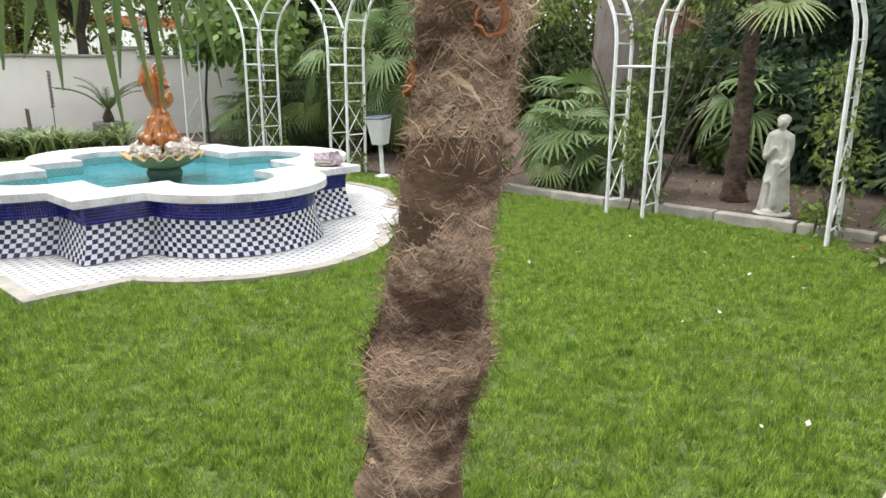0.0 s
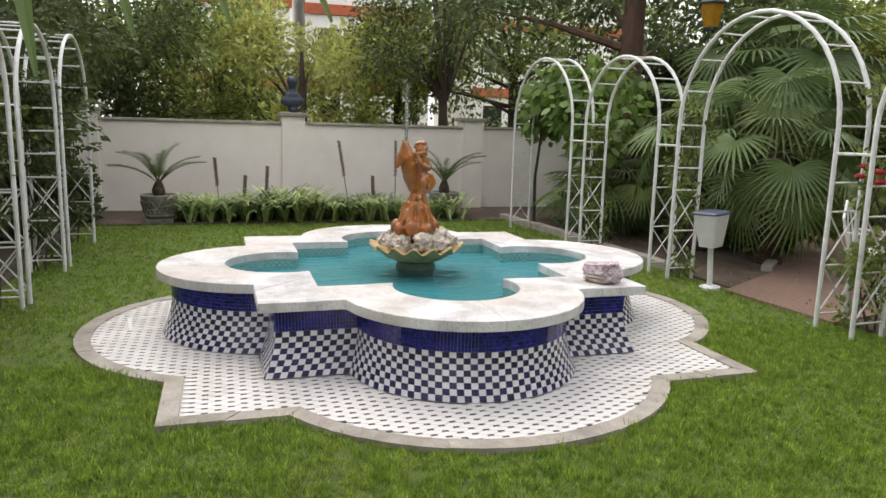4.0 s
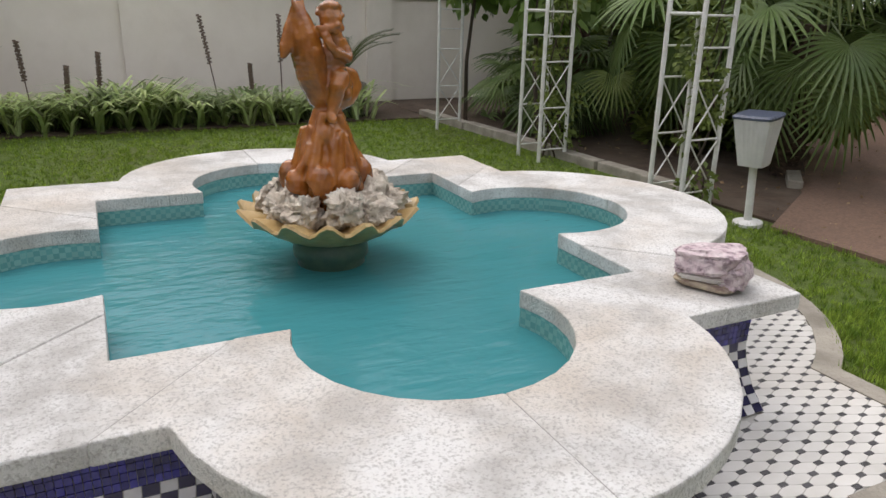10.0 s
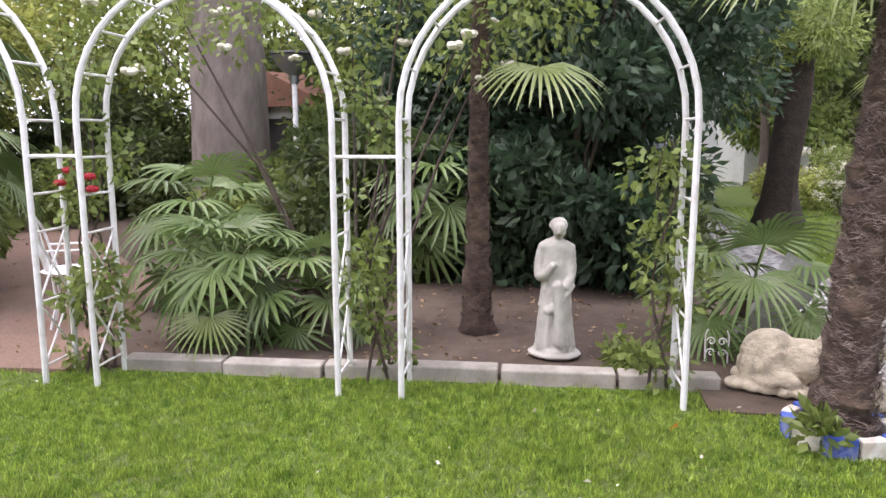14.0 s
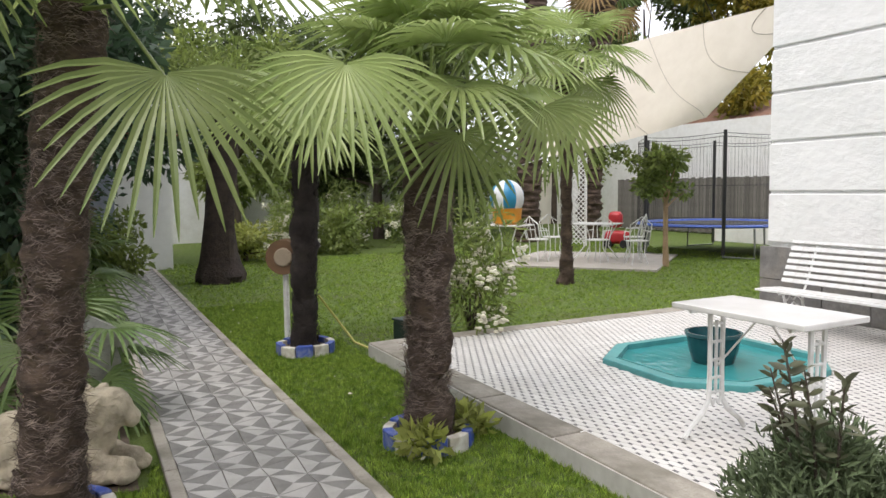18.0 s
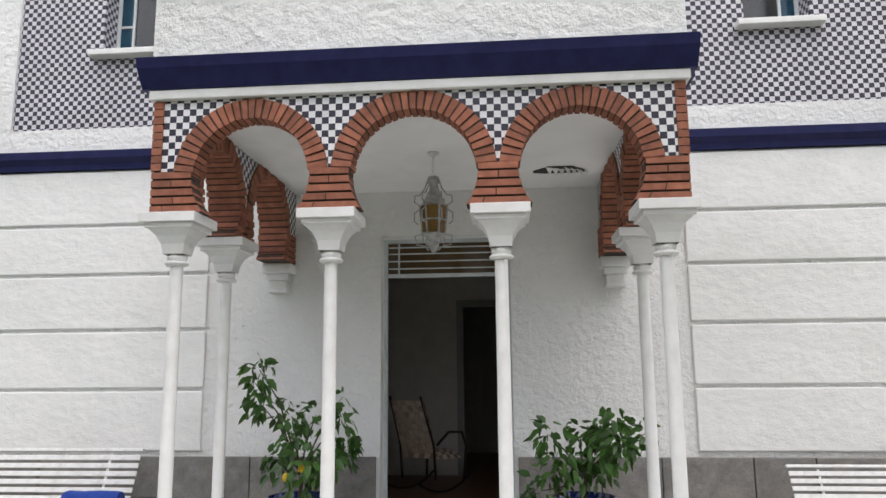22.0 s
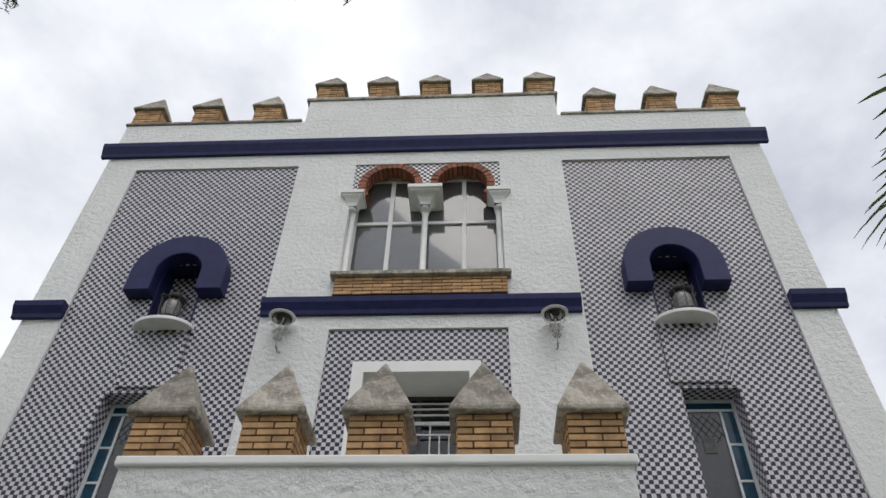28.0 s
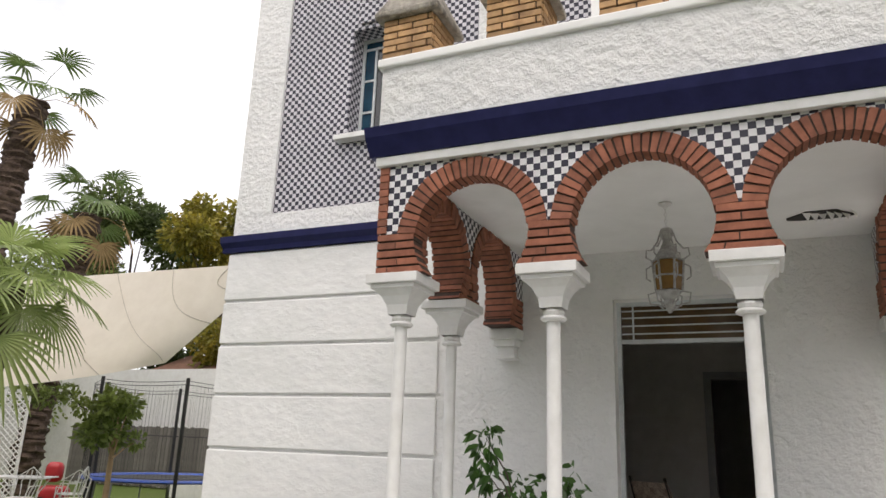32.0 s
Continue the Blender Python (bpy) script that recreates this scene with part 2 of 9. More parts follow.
GROUT = surf("grey_grout", (0.40, 0.385, 0.37), (0.30, 0.29, 0.275), scale=10, rough=0.9, bump=0.2, stain=(0.2, 0.19, 0.17), sscale=2)
TILEGROUT = surf("pale_tile_grout", (0.56, 0.545, 0.52), (0.47, 0.455, 0.43), scale=10, rough=0.9, bump=0.2, stain=(0.33, 0.31, 0.28), sscale=2)
CONCRETE = surf("weathered_concrete", (0.42, 0.385, 0.335), (0.30, 0.272, 0.235), scale=6, rough=0.95, bump=0.6, bscale=60, stain=(0.15, 0.14, 0.11), sscale=2.4, samount=0.7, vary=0.1, speck=(70, (0.22, 0.2, 0.17), 0.4))
SOIL = surf("brown_soil", (0.105, 0.072, 0.052), (0.065, 0.045, 0.034), scale=7, rough=0.95, bump=0.8, bscale=25, dist=0.02, stain=(0.17, 0.13, 0.10), sscale=1.2, samount=0.6)
GRAVEL = surf("reddish_gravel", (0.26, 0.165, 0.12), (0.17, 0.11, 0.085), scale=45, rough=0.95, bump=0.8, bscale=80, dist=0.01, stain=(0.14, 0.10, 0.075), sscale=0.9, samount=0.6)
LAWN = surf("lawn_turf", (0.075, 0.12, 0.018), (0.13, 0.19, 0.03), scale=9, rough=0.9, bump=0.9, bscale=60, dist=0.03, stain=(0.10, 0.11, 0.03), sscale=0.8, samount=0.6)
GRASS = surf("grass_blade", (0.10, 0.195, 0.022), (0.38, 0.50, 0.085), scale=17, rough=0.45, bump=0, island=0.45, stain=(0.28, 0.37, 0.075), sscale=1.6, samount=0.4, lo=0.36, hi=0.64, trans=0.4)
MARBLE_W = surf("white_marble", (0.74, 0.73, 0.72), (0.62, 0.61, 0.60), scale=3.5, rough=0.25, bump=0.05, vary=0.05)
MARBLE_B = surf("black_marble", (0.035, 0.037, 0.042), (0.075, 0.078, 0.085), scale=4, rough=0.25, bump=0.05, vary=0.2)
POOLTURQ = surf("turquoise_paint", (0.10, 0.38, 0.38), (0.075, 0.30, 0.31), scale=8, rough=0.4, bump=0.2, stain=(0.06, 0.2, 0.2), sscale=3)
MOSAIC_T = checker("turquoise_mosaic", (0.14, 0.36, 0.35), (0.22, 0.44, 0.42), 0.022)
BOUNDARY = surf("cream_garden_wall", (0.86, 0.81, 0.745), (0.81, 0.76, 0.69), scale=2, rough=0.9, bump=0.4, bscale=20, stain=(0.66, 0.60, 0.53), sscale=0.9, samount=0.35)
DARK = surf("dark_interior", (0.03, 0.028, 0.026), rough=0.7, bump=0)
ROOMWALL = surf("room_wall", (0.62, 0.60, 0.57), (0.55, 0.53, 0.50), rough=0.9, bump=0.1)
WOOD = surf("brown_wood", (0.17, 0.085, 0.04), (0.11, 0.055, 0.028), scale=6, rough=0.45, bump=0.2, stretch=(1, 6, 6))
CANVAS = surf("cream_canvas", (0.78, 0.72, 0.63), (0.72, 0.66, 0.57), scale=3, rough=0.9, bump=0.2, bscale=120, trans=0.35)
BLUEPOT = surf("cobalt_glaze", (0.004, 0.012, 0.10), (0.008, 0.024, 0.17), scale=8, rough=0.12, bump=0.05, coat=0.5)
DARKGLASS = surf("dark_window_glass", (0.02, 0.022, 0.024), (0.03, 0.03, 0.03), rough=0.06, bump=0.0, spec=0.8)


# ---- mesh helpers ----
class M:
    """Collects vertices and faces of one mesh."""

    def __init__(self):
        self.v, self.f = [], []

    def add(self, vs, fs, m=None):
        b = len(self.v)
        self.v += [tuple(m @ Vector(p)) for p in vs] if m else [tuple(p) for p in vs]
        self.f += [tuple(i + b for i in q) for q in fs]
        return self

    def box(self, x0, y0, z0, x1, y1, z1, m=None):
        return self.add([(x0, y0, z0), (x1, y0, z0), (x1, y1, z0), (x0, y1, z0), (x0, y0, z1), (x1, y0, z1), (x1, y1, z1), (x0, y1, z1)],
                        [(0, 3, 2, 1), (4, 5, 6, 7), (0, 1, 5, 4), (1, 2, 6, 5), (2, 3, 7, 6), (3, 0, 4, 7)], m)

    def prism(self, ring, a, b, axis=2, m=None):
        """A flat ring of 2D points drawn out along an axis from a to b."""
        n = len(ring)

        def pt(p, h):
            return (p[0], p[1], h) if axis == 2 else ((p[0], h, p[1]) if axis == 1 else (h, p[0], p[1]))
        vs = [pt(p, a) for p in ring] + [pt(p, b) for p in ring]
        fs = [tuple(range(n))[::-1], tuple(range(n, 2 * n))] + [(i, (i + 1) % n, n + (i + 1) % n, n + i) for i in range(n)]
        return self.add(vs, fs, m)

    def lathe(self, prof, n=24, m=None, cap=True):
        vs = [(r * math.cos(2 * math.pi * i / n), r * math.sin(2 * math.pi * i / n), z) for r, z in prof for i in range(n)]
        fs = [(k * n + i, k * n + (i + 1) % n, (k + 1) * n + (i + 1) % n, (k + 1) * n + i) for k in range(len(prof) - 1) for i in range(n)]
        if cap:
            fs += [tuple(range(n))[::-1], tuple(range((len(prof) - 1) * n, len(prof) * n))]
        return self.add(vs, fs, m)

    def tube(self, pts, r, n=8, m=None):
        """A round bar along points; r is a number or one radius a point."""
        pts = [Vector(p) for p in pts]
        rs = r if isinstance(r, (list, tuple)) else [r] * len(pts)
        vs, ref = [], None
        for i, p in enumerate(pts):
            d = (pts[min(i + 1, len(pts) - 1)] - pts[max(i - 1, 0)]).normalized()
            if ref is None:
                ref = Vector((0, 0, 1)) if abs(d.z) < 0.9 else Vector((1, 0, 0))
            u = (ref - d * ref.dot(d)).normalized()
            w = d.cross(u)
            ref = u
            vs += [p + rs[i] * (math.cos(2 * math.pi * k / n) * u + math.sin(2 * math.pi * k / n) * w) for k in range(n)]
        fs = [(j * n + k, j * n + (k + 1) % n, (j + 1) * n + (k + 1) % n, (j + 1) * n + k) for j in range(len(pts) - 1) for k in range(n)]
        fs += [tuple(range(n))[::-1], tuple(range((len(pts) - 1) * n, len(pts) * n))]
        return self.add(vs, fs, m)

    def ball(self, c, r, n=12, m=None):
        rx, ry, rz = r if isinstance(r, (list, tuple)) else (r, r, r)
        k = n // 2
        vs = [(c[0], c[1], c[2] + rz)]
        for j in range(1, k):
            a = math.pi * j / k
            vs += [(c[0] + rx * math.sin(a) * math.cos(2 * math.pi * i / n), c[1] + ry * math.sin(a) * math.sin(2 * math.pi * i / n), c[2] + rz * math.cos(a)) for i in range(n)]
        vs.append((c[0], c[1], c[2] - rz))
        fs = [(0, 1 + i, 1 + (i + 1) % n) for i in range(n)]
        fs += [(1 + (j - 1) * n + i, 1 + j * n + i, 1 + j * n + (i + 1) % n, 1 + (j - 1) * n + (i + 1) % n) for j in range(1, k - 1) for i in range(n)]
        e = len(vs) - 1
        fs += [(e, 1 + (k - 2) * n + (i + 1) % n, 1 + (k - 2) * n + i) for i in range(n)]
        return self.add(vs, fs, m)

    def mesh(self, name, material, smooth=False):
        me = bpy.data.meshes.new(name)
        me.from_pydata(self.v, [], self.f)
        for mt in (material if isinstance(material, (list, tuple)) else [material]):
            me.materials.append(mt)
        if smooth:
            me.shade_smooth()
            me.set_sharp_from_angle(angle=radians(38))
        return me


def part(name, m, material, parent=None, label="", smooth=False, bevel=0.0, kind=""):
    """Links a mesh as one object, under a thing or part when one is given."""
    ob = new(name, m.mesh(name, material, smooth) if isinstance(m, M) else m)
    ob.parent = parent
    if bevel:
        b = ob.modifiers.new("bevel", "BEVEL")
        b.width, b.segments, b.limit_method, b.angle_limit = bevel, 2, "ANGLE", radians(40)
    return tagged(ob, label=label, kind=kind)


def piece(name, me, parent, m):
    ob = new(name, me)
    ob.parent = parent
    ob.matrix_basis = m
    return ob


def thing(name, label, category, at=(0, 0, 0), turn=0.0, group="", kind=""):
    ob = new(name)
    ob.empty_display_size = 0.1
    ob.matrix_basis = pose(*at, 0, 0, turn)
    return tagged(ob, label, category, group, kind)


def setting(name, m, material, label, category, smooth=False, bevel=0.0):
    return tagged(part(name, m, material, None, "", smooth, bevel), label, category, "", "structure")


def holed(m, x0, x1, z0, z1, holes, y0, y1, front=True):
    """A wall in the xz plane from y0 (front) to y1 with rectangular openings through it."""
    xs = sorted({x0, x1, *[h[0] for h in holes], *[h[1] for h in holes]})
    zs = sorted({z0, z1, *[h[2] for h in holes], *[h[3] for h in holes]})
    xs = [x for x in xs if x0 <= x <= x1]
    zs = [z for z in zs if z0 <= z <= z1]

    def solid(i, j):
        if not (0 <= i < len(xs) - 1 and 0 <= j < len(zs) - 1):
            return False
        cx, cz = (xs[i] + xs[i + 1]) / 2, (zs[j] + zs[j + 1]) / 2
        return not any(h[0] < cx < h[1] and h[2] < cz < h[3] for h in holes)
    for i in range(len(xs) - 1):
        for j in range(len(zs) - 1):
            if not solid(i, j):
                continue
            a, b, c, d = xs[i], xs[i + 1], zs[j], zs[j + 1]
            m.add([(a, y0, c), (b, y0, c), (b, y0, d), (a, y0, d)], [(0, 1, 2, 3)])
            m.add([(a, y1, c), (b, y1, c), (b, y1, d), (a, y1, d)], [(3, 2, 1, 0)])
            if not solid(i - 1, j):
                m.add([(a, y0, c), (a, y0, d), (a, y1, d), (a, y1, c)], [(0, 1, 2, 3)])
            if not solid(i + 1, j):
                m.add([(b, y0, c), (b, y1, c), (b, y1, d), (b, y0, d)], [(0, 1, 2, 3)])
            if not solid(i, j - 1):
                m.add([(a, y0, c), (a, y1, c), (b, y1, c), (b, y0, c)], [(0, 1, 2, 3)])
            if not solid(i, j + 1):
                m.add([(a, y0, d), (b, y0, d), (b, y1, d), (a, y1, d)], [(0, 1, 2, 3)])
    return m


rng = np.random.default_rng(7)
# ---- ground, beds, paths ----
def rise(x, y):
    """The lawn swells a little towards the fountain."""
    d = np.hypot(x - 0.12, y + 12.14)
    u = np.clip((3.35 - d) / 0.95, 0, 1)
    return 0.075 * u * u * (3 - 2 * u)


gx = [-150.0] + [-3.4 + 0.2 * i for i in range(36)] + [150.0]
gy = [-150.0] + [-15.6 + 0.2 * i for i in range(36)] + [150.0]
gm = M().add([(x, y, float(rise(x, y))) for x in gx for y in gy], [(i * 38 + j, (i + 1) * 38 + j, (i + 1) * 38 + j + 1, i * 38 + j + 1) for i in range(37) for j in range(37)])
setting("ground", gm, LAWN, "mown green lawn reaching to the garden edges", "lawn")


def patch(name, ring, z, material, label, category, depth=0.05):
    return setting(name, M().prism(ring, z - depth, z), material, label, category)


patch("ground_bed_west", [(-3.58, -7.5), (-16, -7.5), (-16, -24), (-2.92, -24)][::-1], 0.02, SOIL, "brown soil bed under trees with dry leaves", "soil bed")
patch("ground_bed_north", [(-3.2, -6.55), (-18, -6.55), (-18, -7.5), (-3.2, -7.5)][::-1], 0.016, SOIL, "bare soil beside the paved path", "soil bed")
patch("ground_bed_east", [(3.45, -10.5), (12, -10.5), (12, -24), (3.45, -24)], 0.02, SOIL, "shaded soil bed behind white arches", "soil bed")
patch("ground_bed_south", [(-3.1, -18.25), (-3.1, -20.0), (3.45, -20.0), (3.45, -18.25)], 0.02, SOIL, "planted strip of soil at the garden wall", "soil bed")
patch("path_gravel", [(-3.28, -11.5), (-3.2, -12.75), (-4.25, -13.35), (-8.6, -17.2), (-10.2, -17.0), (-9.4, -15.6), (-5.5, -12.0)][::-1], 0.03, GRAVEL, "reddish gravel path through a white arch", "gravel path")

# kerb stones along the west bed
kerb = thing("kerb", "low weathered concrete kerb along the lawn", "kerb", kind="structure")
y = -7.35
k = 0
while y > -18.5:
    ln = 0.62 + 0.1 * math.sin(k * 1.7)
    if not (-13.3 < y < -11.0):
        part("kerb_stone", M().box(-0.07, 0, -0.1, 0.07, ln - 0.02, 0.09 + 0.008 * math.sin(k)), CONCRETE, kerb, bevel=0.012).matrix_basis = pose(-3.54 - 0.041 * (y + 8.6) + 0.015 * math.sin(k * 2.1), y - ln, 0, 0, 0, 2.35 + 0.8 * math.sin(k * 3))
    y -= ln
    k += 1
for k in range(9):
    a = Vector((-4.35, -13.5)).lerp(Vector((-8.4, -17.2)), k / 9)
    part("kerb_stone", M().box(0, -0.06, -0.1, 0.55, 0.06, 0.09), CONCRETE, kerb, bevel=0.012).matrix_basis = pose(a.x, a.y, 0, 0, 0, 222 + 2 * math.sin(k))

# garden wall at the far end
bw = thing("boundary_wall", "cream rendered garden wall with piers and stone coping", "garden wall", (0, -20.2, 0), kind="structure")
part("wall_panel", M().box(-16, -0.1, 0, 12, 0.08, 1.52), BOUNDARY, bw)
part("coping", M().box(-16, -0.14, 1.52, 12, 0.12, 1.57), CONCRETE, bw, bevel=0.01)
for px in (0.28, -3.1, 3.65, -6.5, 7.0, -9.9):
    pr = part("pier", M().box(-0.2, -0.2, 0, 0.2, 0.16, 1.66), BOUNDARY, bw)
    pr.location.x = px
    part("pier_cap", M().box(-0.25, -0.25, 1.66, 0.25, 0.21, 1.73), CONCRETE, pr, bevel=0.012)

# far garden walls closing the plot
setting("wall_west", M().box(-24.2, -24, 0, -24, 22, 2.2), BOUNDARY, "pale far garden wall behind trees", "garden wall")
setting("wall_north", M().box(-24, 11.0, 0, -5.2, 11.2, 3.5), WHITE, "white far wall behind the trampoline", "garden wall")
ew = thing("path_end_house", "white neighbouring house wall at the end of the path", "house", (-21.5, -5.2, 0))
part("wall", M().box(-0.04, -3.6, 0, 0.04, 2.4, 4.2), WHITE, ew)
part("door", M().box(0.042, -1.0, 0.05, 0.08, 0.0, 1.45), surf("lilac_blue_paint", (0.20, 0.24, 0.62), (0.26, 0.30, 0.66), scale=5, rough=0.5, bump=0.1), ew, "lilac blue painted door")
part("window", M().box(0.042, -0.75, 1.75, 0.07, 0.0, 2.4), WALLTILE, ew, "chequered lattice window")
setting("wall_east", M().box(13, -24, 0, 13.2, 22, 2.2), BOUNDARY, "cream side wall of the garden", "garden wall")

# ---- terrace ----
setting("terrace_base", M().box(-5.35, -4.5, -0.05, 5.6, 0.3, 0.118), TILEGROUT, "raised tiled terrace slab beside the house", "terrace")
edge = thing("terrace_kerb", "worn concrete border stones of the terrace", "kerb", kind="structure")
x = -5.38
k = 0
while x < 5.4:
    ln = 0.95 + 0.12 * math.sin(k * 2.3)
    part("border_stone", M().box(0, -0.22, -0.06, ln - 0.012, 0, 0.13), CONCRETE, edge, bevel=0.012).matrix_basis = pose(x, -4.27, 0.002 * math.sin(k))
    x += ln
    k += 1
for k in range(5):
    part("border_stone", M().box(-0.2, 0, -0.06, 0, 0.93, 0.13), CONCRETE, edge, bevel=0.012).matrix_basis = pose(-5.19, -4.3 + 0.945 * k, 0)

POOL = [(-4.1, -2.74), (-3.76, -3.16), (-3.0, -3.18), (-2.64, -2.84), (-2.66, -1.98), (-3.0, -1.6), (-3.76, -1.6), (-4.1, -2.0)]
PC = (-3.38, -2.39)


def scaled(ring, c, s):
    return [(c[0] + (p[0] - c[0]) * s, c[1] + (p[1] - c[1]) * s) for p in ring]


def inside(p, ring):
    r, j = False, len(ring) - 1
    for i in range(len(ring)):
        if (ring[i][1] > p[1]) != (ring[j][1] > p[1]) and p[0] < (ring[j][0] - ring[i][0]) * (p[1] - ring[i][1]) / (ring[j][1] - ring[i][1]) + ring[i][0]:
            r = not r
        j = i
    return r


def band_ring(m, outer, inner, z0, z1):
    """A closed band between two rings of equal count, from z0 to z1."""
    n = len(outer)
    vs = [(p[0], p[1], z) for z in (z0, z1) for ring in (outer, inner) for p in ring]
    fs = []
    for i in range(n):
        j = (i + 1) % n
        fs += [(2 * n + i, 2 * n + j, 3 * n + j, 3 * n + i), (i, j, 2 * n + j, 2 * n + i), (n + j, n + i, 3 * n + i, 3 * n + j)]
    return m.add(vs, fs)


PX, PY = 0.065, 0.064
OCT = [(-0.0157, -0.0217), (0.0157, -0.0217), (0.0477, -0.009), (0.0477, 0.009), (0.0157, 0.0217), (-0.0157, 0.0217), (-0.0477, 0.009), (-0.0477, -0.009)]
DOT = [(-0.0155, -0.0085), (0.0155, -0.0085), (0.0155, 0.0085), (-0.0155, 0.0085)]


def slab(m, ring, x, y, z, drop=0.006):
    """A thin tile on a ring of corners, its foot a little wider."""
    k = len(ring)
    m.add([(x + p[0], y + p[1], z) for p in ring] + [(x + p[0] * 1.02, y + p[1] * 1.02, z - drop) for p in ring],
          [tuple(range(k))] + [(k + i, k + (i + 1) % k, (i + 1) % k, i) for i in range(k)])


def oct_grid(ox, oy, nx, ny):
    for i in range(nx):
        for j in range(ny):
            yield i, j, ox + i * PX, oy + j * PY + (PY / 2 if i % 2 else 0)


def inset_floor(owner, ox, oy, nx, ny, z, keep, near):
    """Staggered long octagons with dark bars between: tiles inside the near stretch as pieces, the rest joined."""
    big, dots, n = M(), M(), 0
    one, dot = M(), M()
    slab(one, OCT, 0, 0, 0)
    slab(dot, DOT, 0, PY / 2, -0.0004, 0.004)
    om, dm = one.mesh("floor_tile", WHITETILE), dot.mesh("inset_tile", DARKTILE)
    for i, j, x, y in oct_grid(ox, oy, nx, ny):
        if not keep(x, y):
            continue
        bar = keep(x, y + PY / 2)
        if near(x, y) and n < 300:
            n += 1
            piece("floor_tile", om, owner, pose(x, y, z, 0, 0, 0.3 * math.sin(i + 3 * j)))
            if bar:
                piece("inset_tile", dm, owner, pose(x, y, z))
            continue
        slab(big, OCT, x, y, z + 0.0006 * math.sin(i * 12.9 + j * 7.3))
        if bar:
            slab(dots, DOT, x, y + PY / 2, z - 0.0004, 0.004)
    part("floor_tiles", big, WHITETILE, owner, kind="stuff")
    part("inset_tiles", dots, DARKTILE, owner, kind="stuff")


terr = thing("terrace_floor", "white octagonal terrace tiles with small dark insets", "tile floor", kind="structure")
pool_hole = scaled(POOL, PC, 1.03)
inset_floor(terr, -5.15, -4.28, 164, 66, 0.125, lambda x, y: y < -0.06 and not inside((x, y), pool_hole) and not (-1.78 < x < 1.82 and y > -2.78),
            lambda x, y: -1.6 < x < -0.2 and -4.29 < y < -3.3)
pool = thing("octagonal_pool", "small octagonal turquoise pool sunk in the terrace", "pool")
m = M()
band_ring(m, POOL, scaled(POOL, PC, 0.87), 0.10, 0.165)
part("rim", m, POOLTURQ, pool, bevel=0.008)
m = M()
band_ring(m, scaled(POOL, PC, 0.875), scaled(POOL, PC, 0.865), -0.2, 0.17)
part("basin_wall", m, POOLTURQ, pool)
WATER_POOL = bpy.data.materials.new("pool_water")


def water(mt, tint, ripple, scale):
    mt.use_nodes = True
    nt = mt.node_tree
    p = nt.nodes["Principled BSDF"]
    p.inputs["Base Color"].default_value = (*tint, 1)
    p.inputs["Roughness"].default_value = 0.04
    p.inputs["IOR"].default_value = 1.33
    p.inputs["Specular IOR Level"].default_value = 0.5
    co = nt.nodes.new("ShaderNodeTexCoord")
    n1 = node(nt, "ShaderNodeTexNoise", Scale=scale, Detail=3.0, Roughness=0.5, Distortion=0.3)
    mp = nt.nodes.new("ShaderNodeMapping")
    mp.inputs["Scale"].default_value = (1, 2.4, 1)
    nt.links.new(co.outputs["Object"], mp.inputs["Vector"])
    nt.links.new(mp.outputs["Vector"], n1.inputs["Vector"])
    b = nt.nodes.new("ShaderNodeBump")
    b.inputs["Strength"].default_value = ripple
    b.inputs["Distance"].default_value = 0.02
    nt.links.new(n1.outputs["Fac"], b.inputs["Height"])
    nt.links.new(b.outputs["Normal"], p.inputs["Normal"])


water(WATER_POOL, (0.045, 0.27, 0.28), 0.25, 6)
part("water", M().prism(scaled(POOL, PC, 0.868), -0.1, 0.128), WATER_POOL, pool)

# ---- paved path with relief tiles ----
pv = thing("paved_path", "grey path of relief tiles with a concrete edging", "garden path", kind="structure")
part("path_bed", M().box(-20, -6.42, -0.05, 7.5, -5.48, 0.012), GROUT, pv)
for yy in (-6.42, -5.55):
    for k in range(28):
        part("edging_stone", M().box(0, 0, -0.05, 0.975, 0.07, 0.035), CONCRETE, pv, bevel=0.008).matrix_basis = pose(-20 + 0.98 * k, yy, 0)
PAVER = surf("light_grey_paver", (0.46, 0.445, 0.43), (0.38, 0.365, 0.35), scale=10, rough=0.8, bump=0.3, vary=0.1, stain=(0.27, 0.255, 0.23), sscale=4)
# darker grey for alternate facets paints in the shading of their relief
PAVER_SHADE = surf("shaded_facet_paver", (0.235, 0.228, 0.215), (0.175, 0.168, 0.16), scale=10, rough=0.8, bump=0.3, stain=(0.26, 0.25, 0.23), sscale=4)


def paver(m, x, y, turn, s=0.2):
    """A square tile of four triangular facets raised towards the corners, two coloured darker as if shaded."""
    a, h = s / 2 - 0.003, 0.026
    c = [(-a, -a), (a, -a), (a, a), (-a, a)]
    hi = [h, 0, h, 0] if turn % 2 else [0, h, 0, h]
    top = [(x + p[0], y + p[1], 0.014 + e) for p, e in zip(c, hi)] + [(x, y, 0.02)]
    low = [(x + p[0], y + p[1], 0.0) for p in c]
    m.add(top + low, [(0, 1, 4), (1, 2, 4), (2, 3, 4), (3, 0, 4), (5, 6, 1, 0), (6, 7, 2, 1), (7, 8, 3, 2), (8, 5, 0, 3)])
    return [0, 1, 0, 1, 0, 0, 0, 0] if turn < 2 else [1, 0, 1, 0, 0, 0, 0, 0]


def facet_shade(me, tones):
    me.materials.append(PAVER_SHADE)
    me.polygons.foreach_set("material_index", tones)
    return me


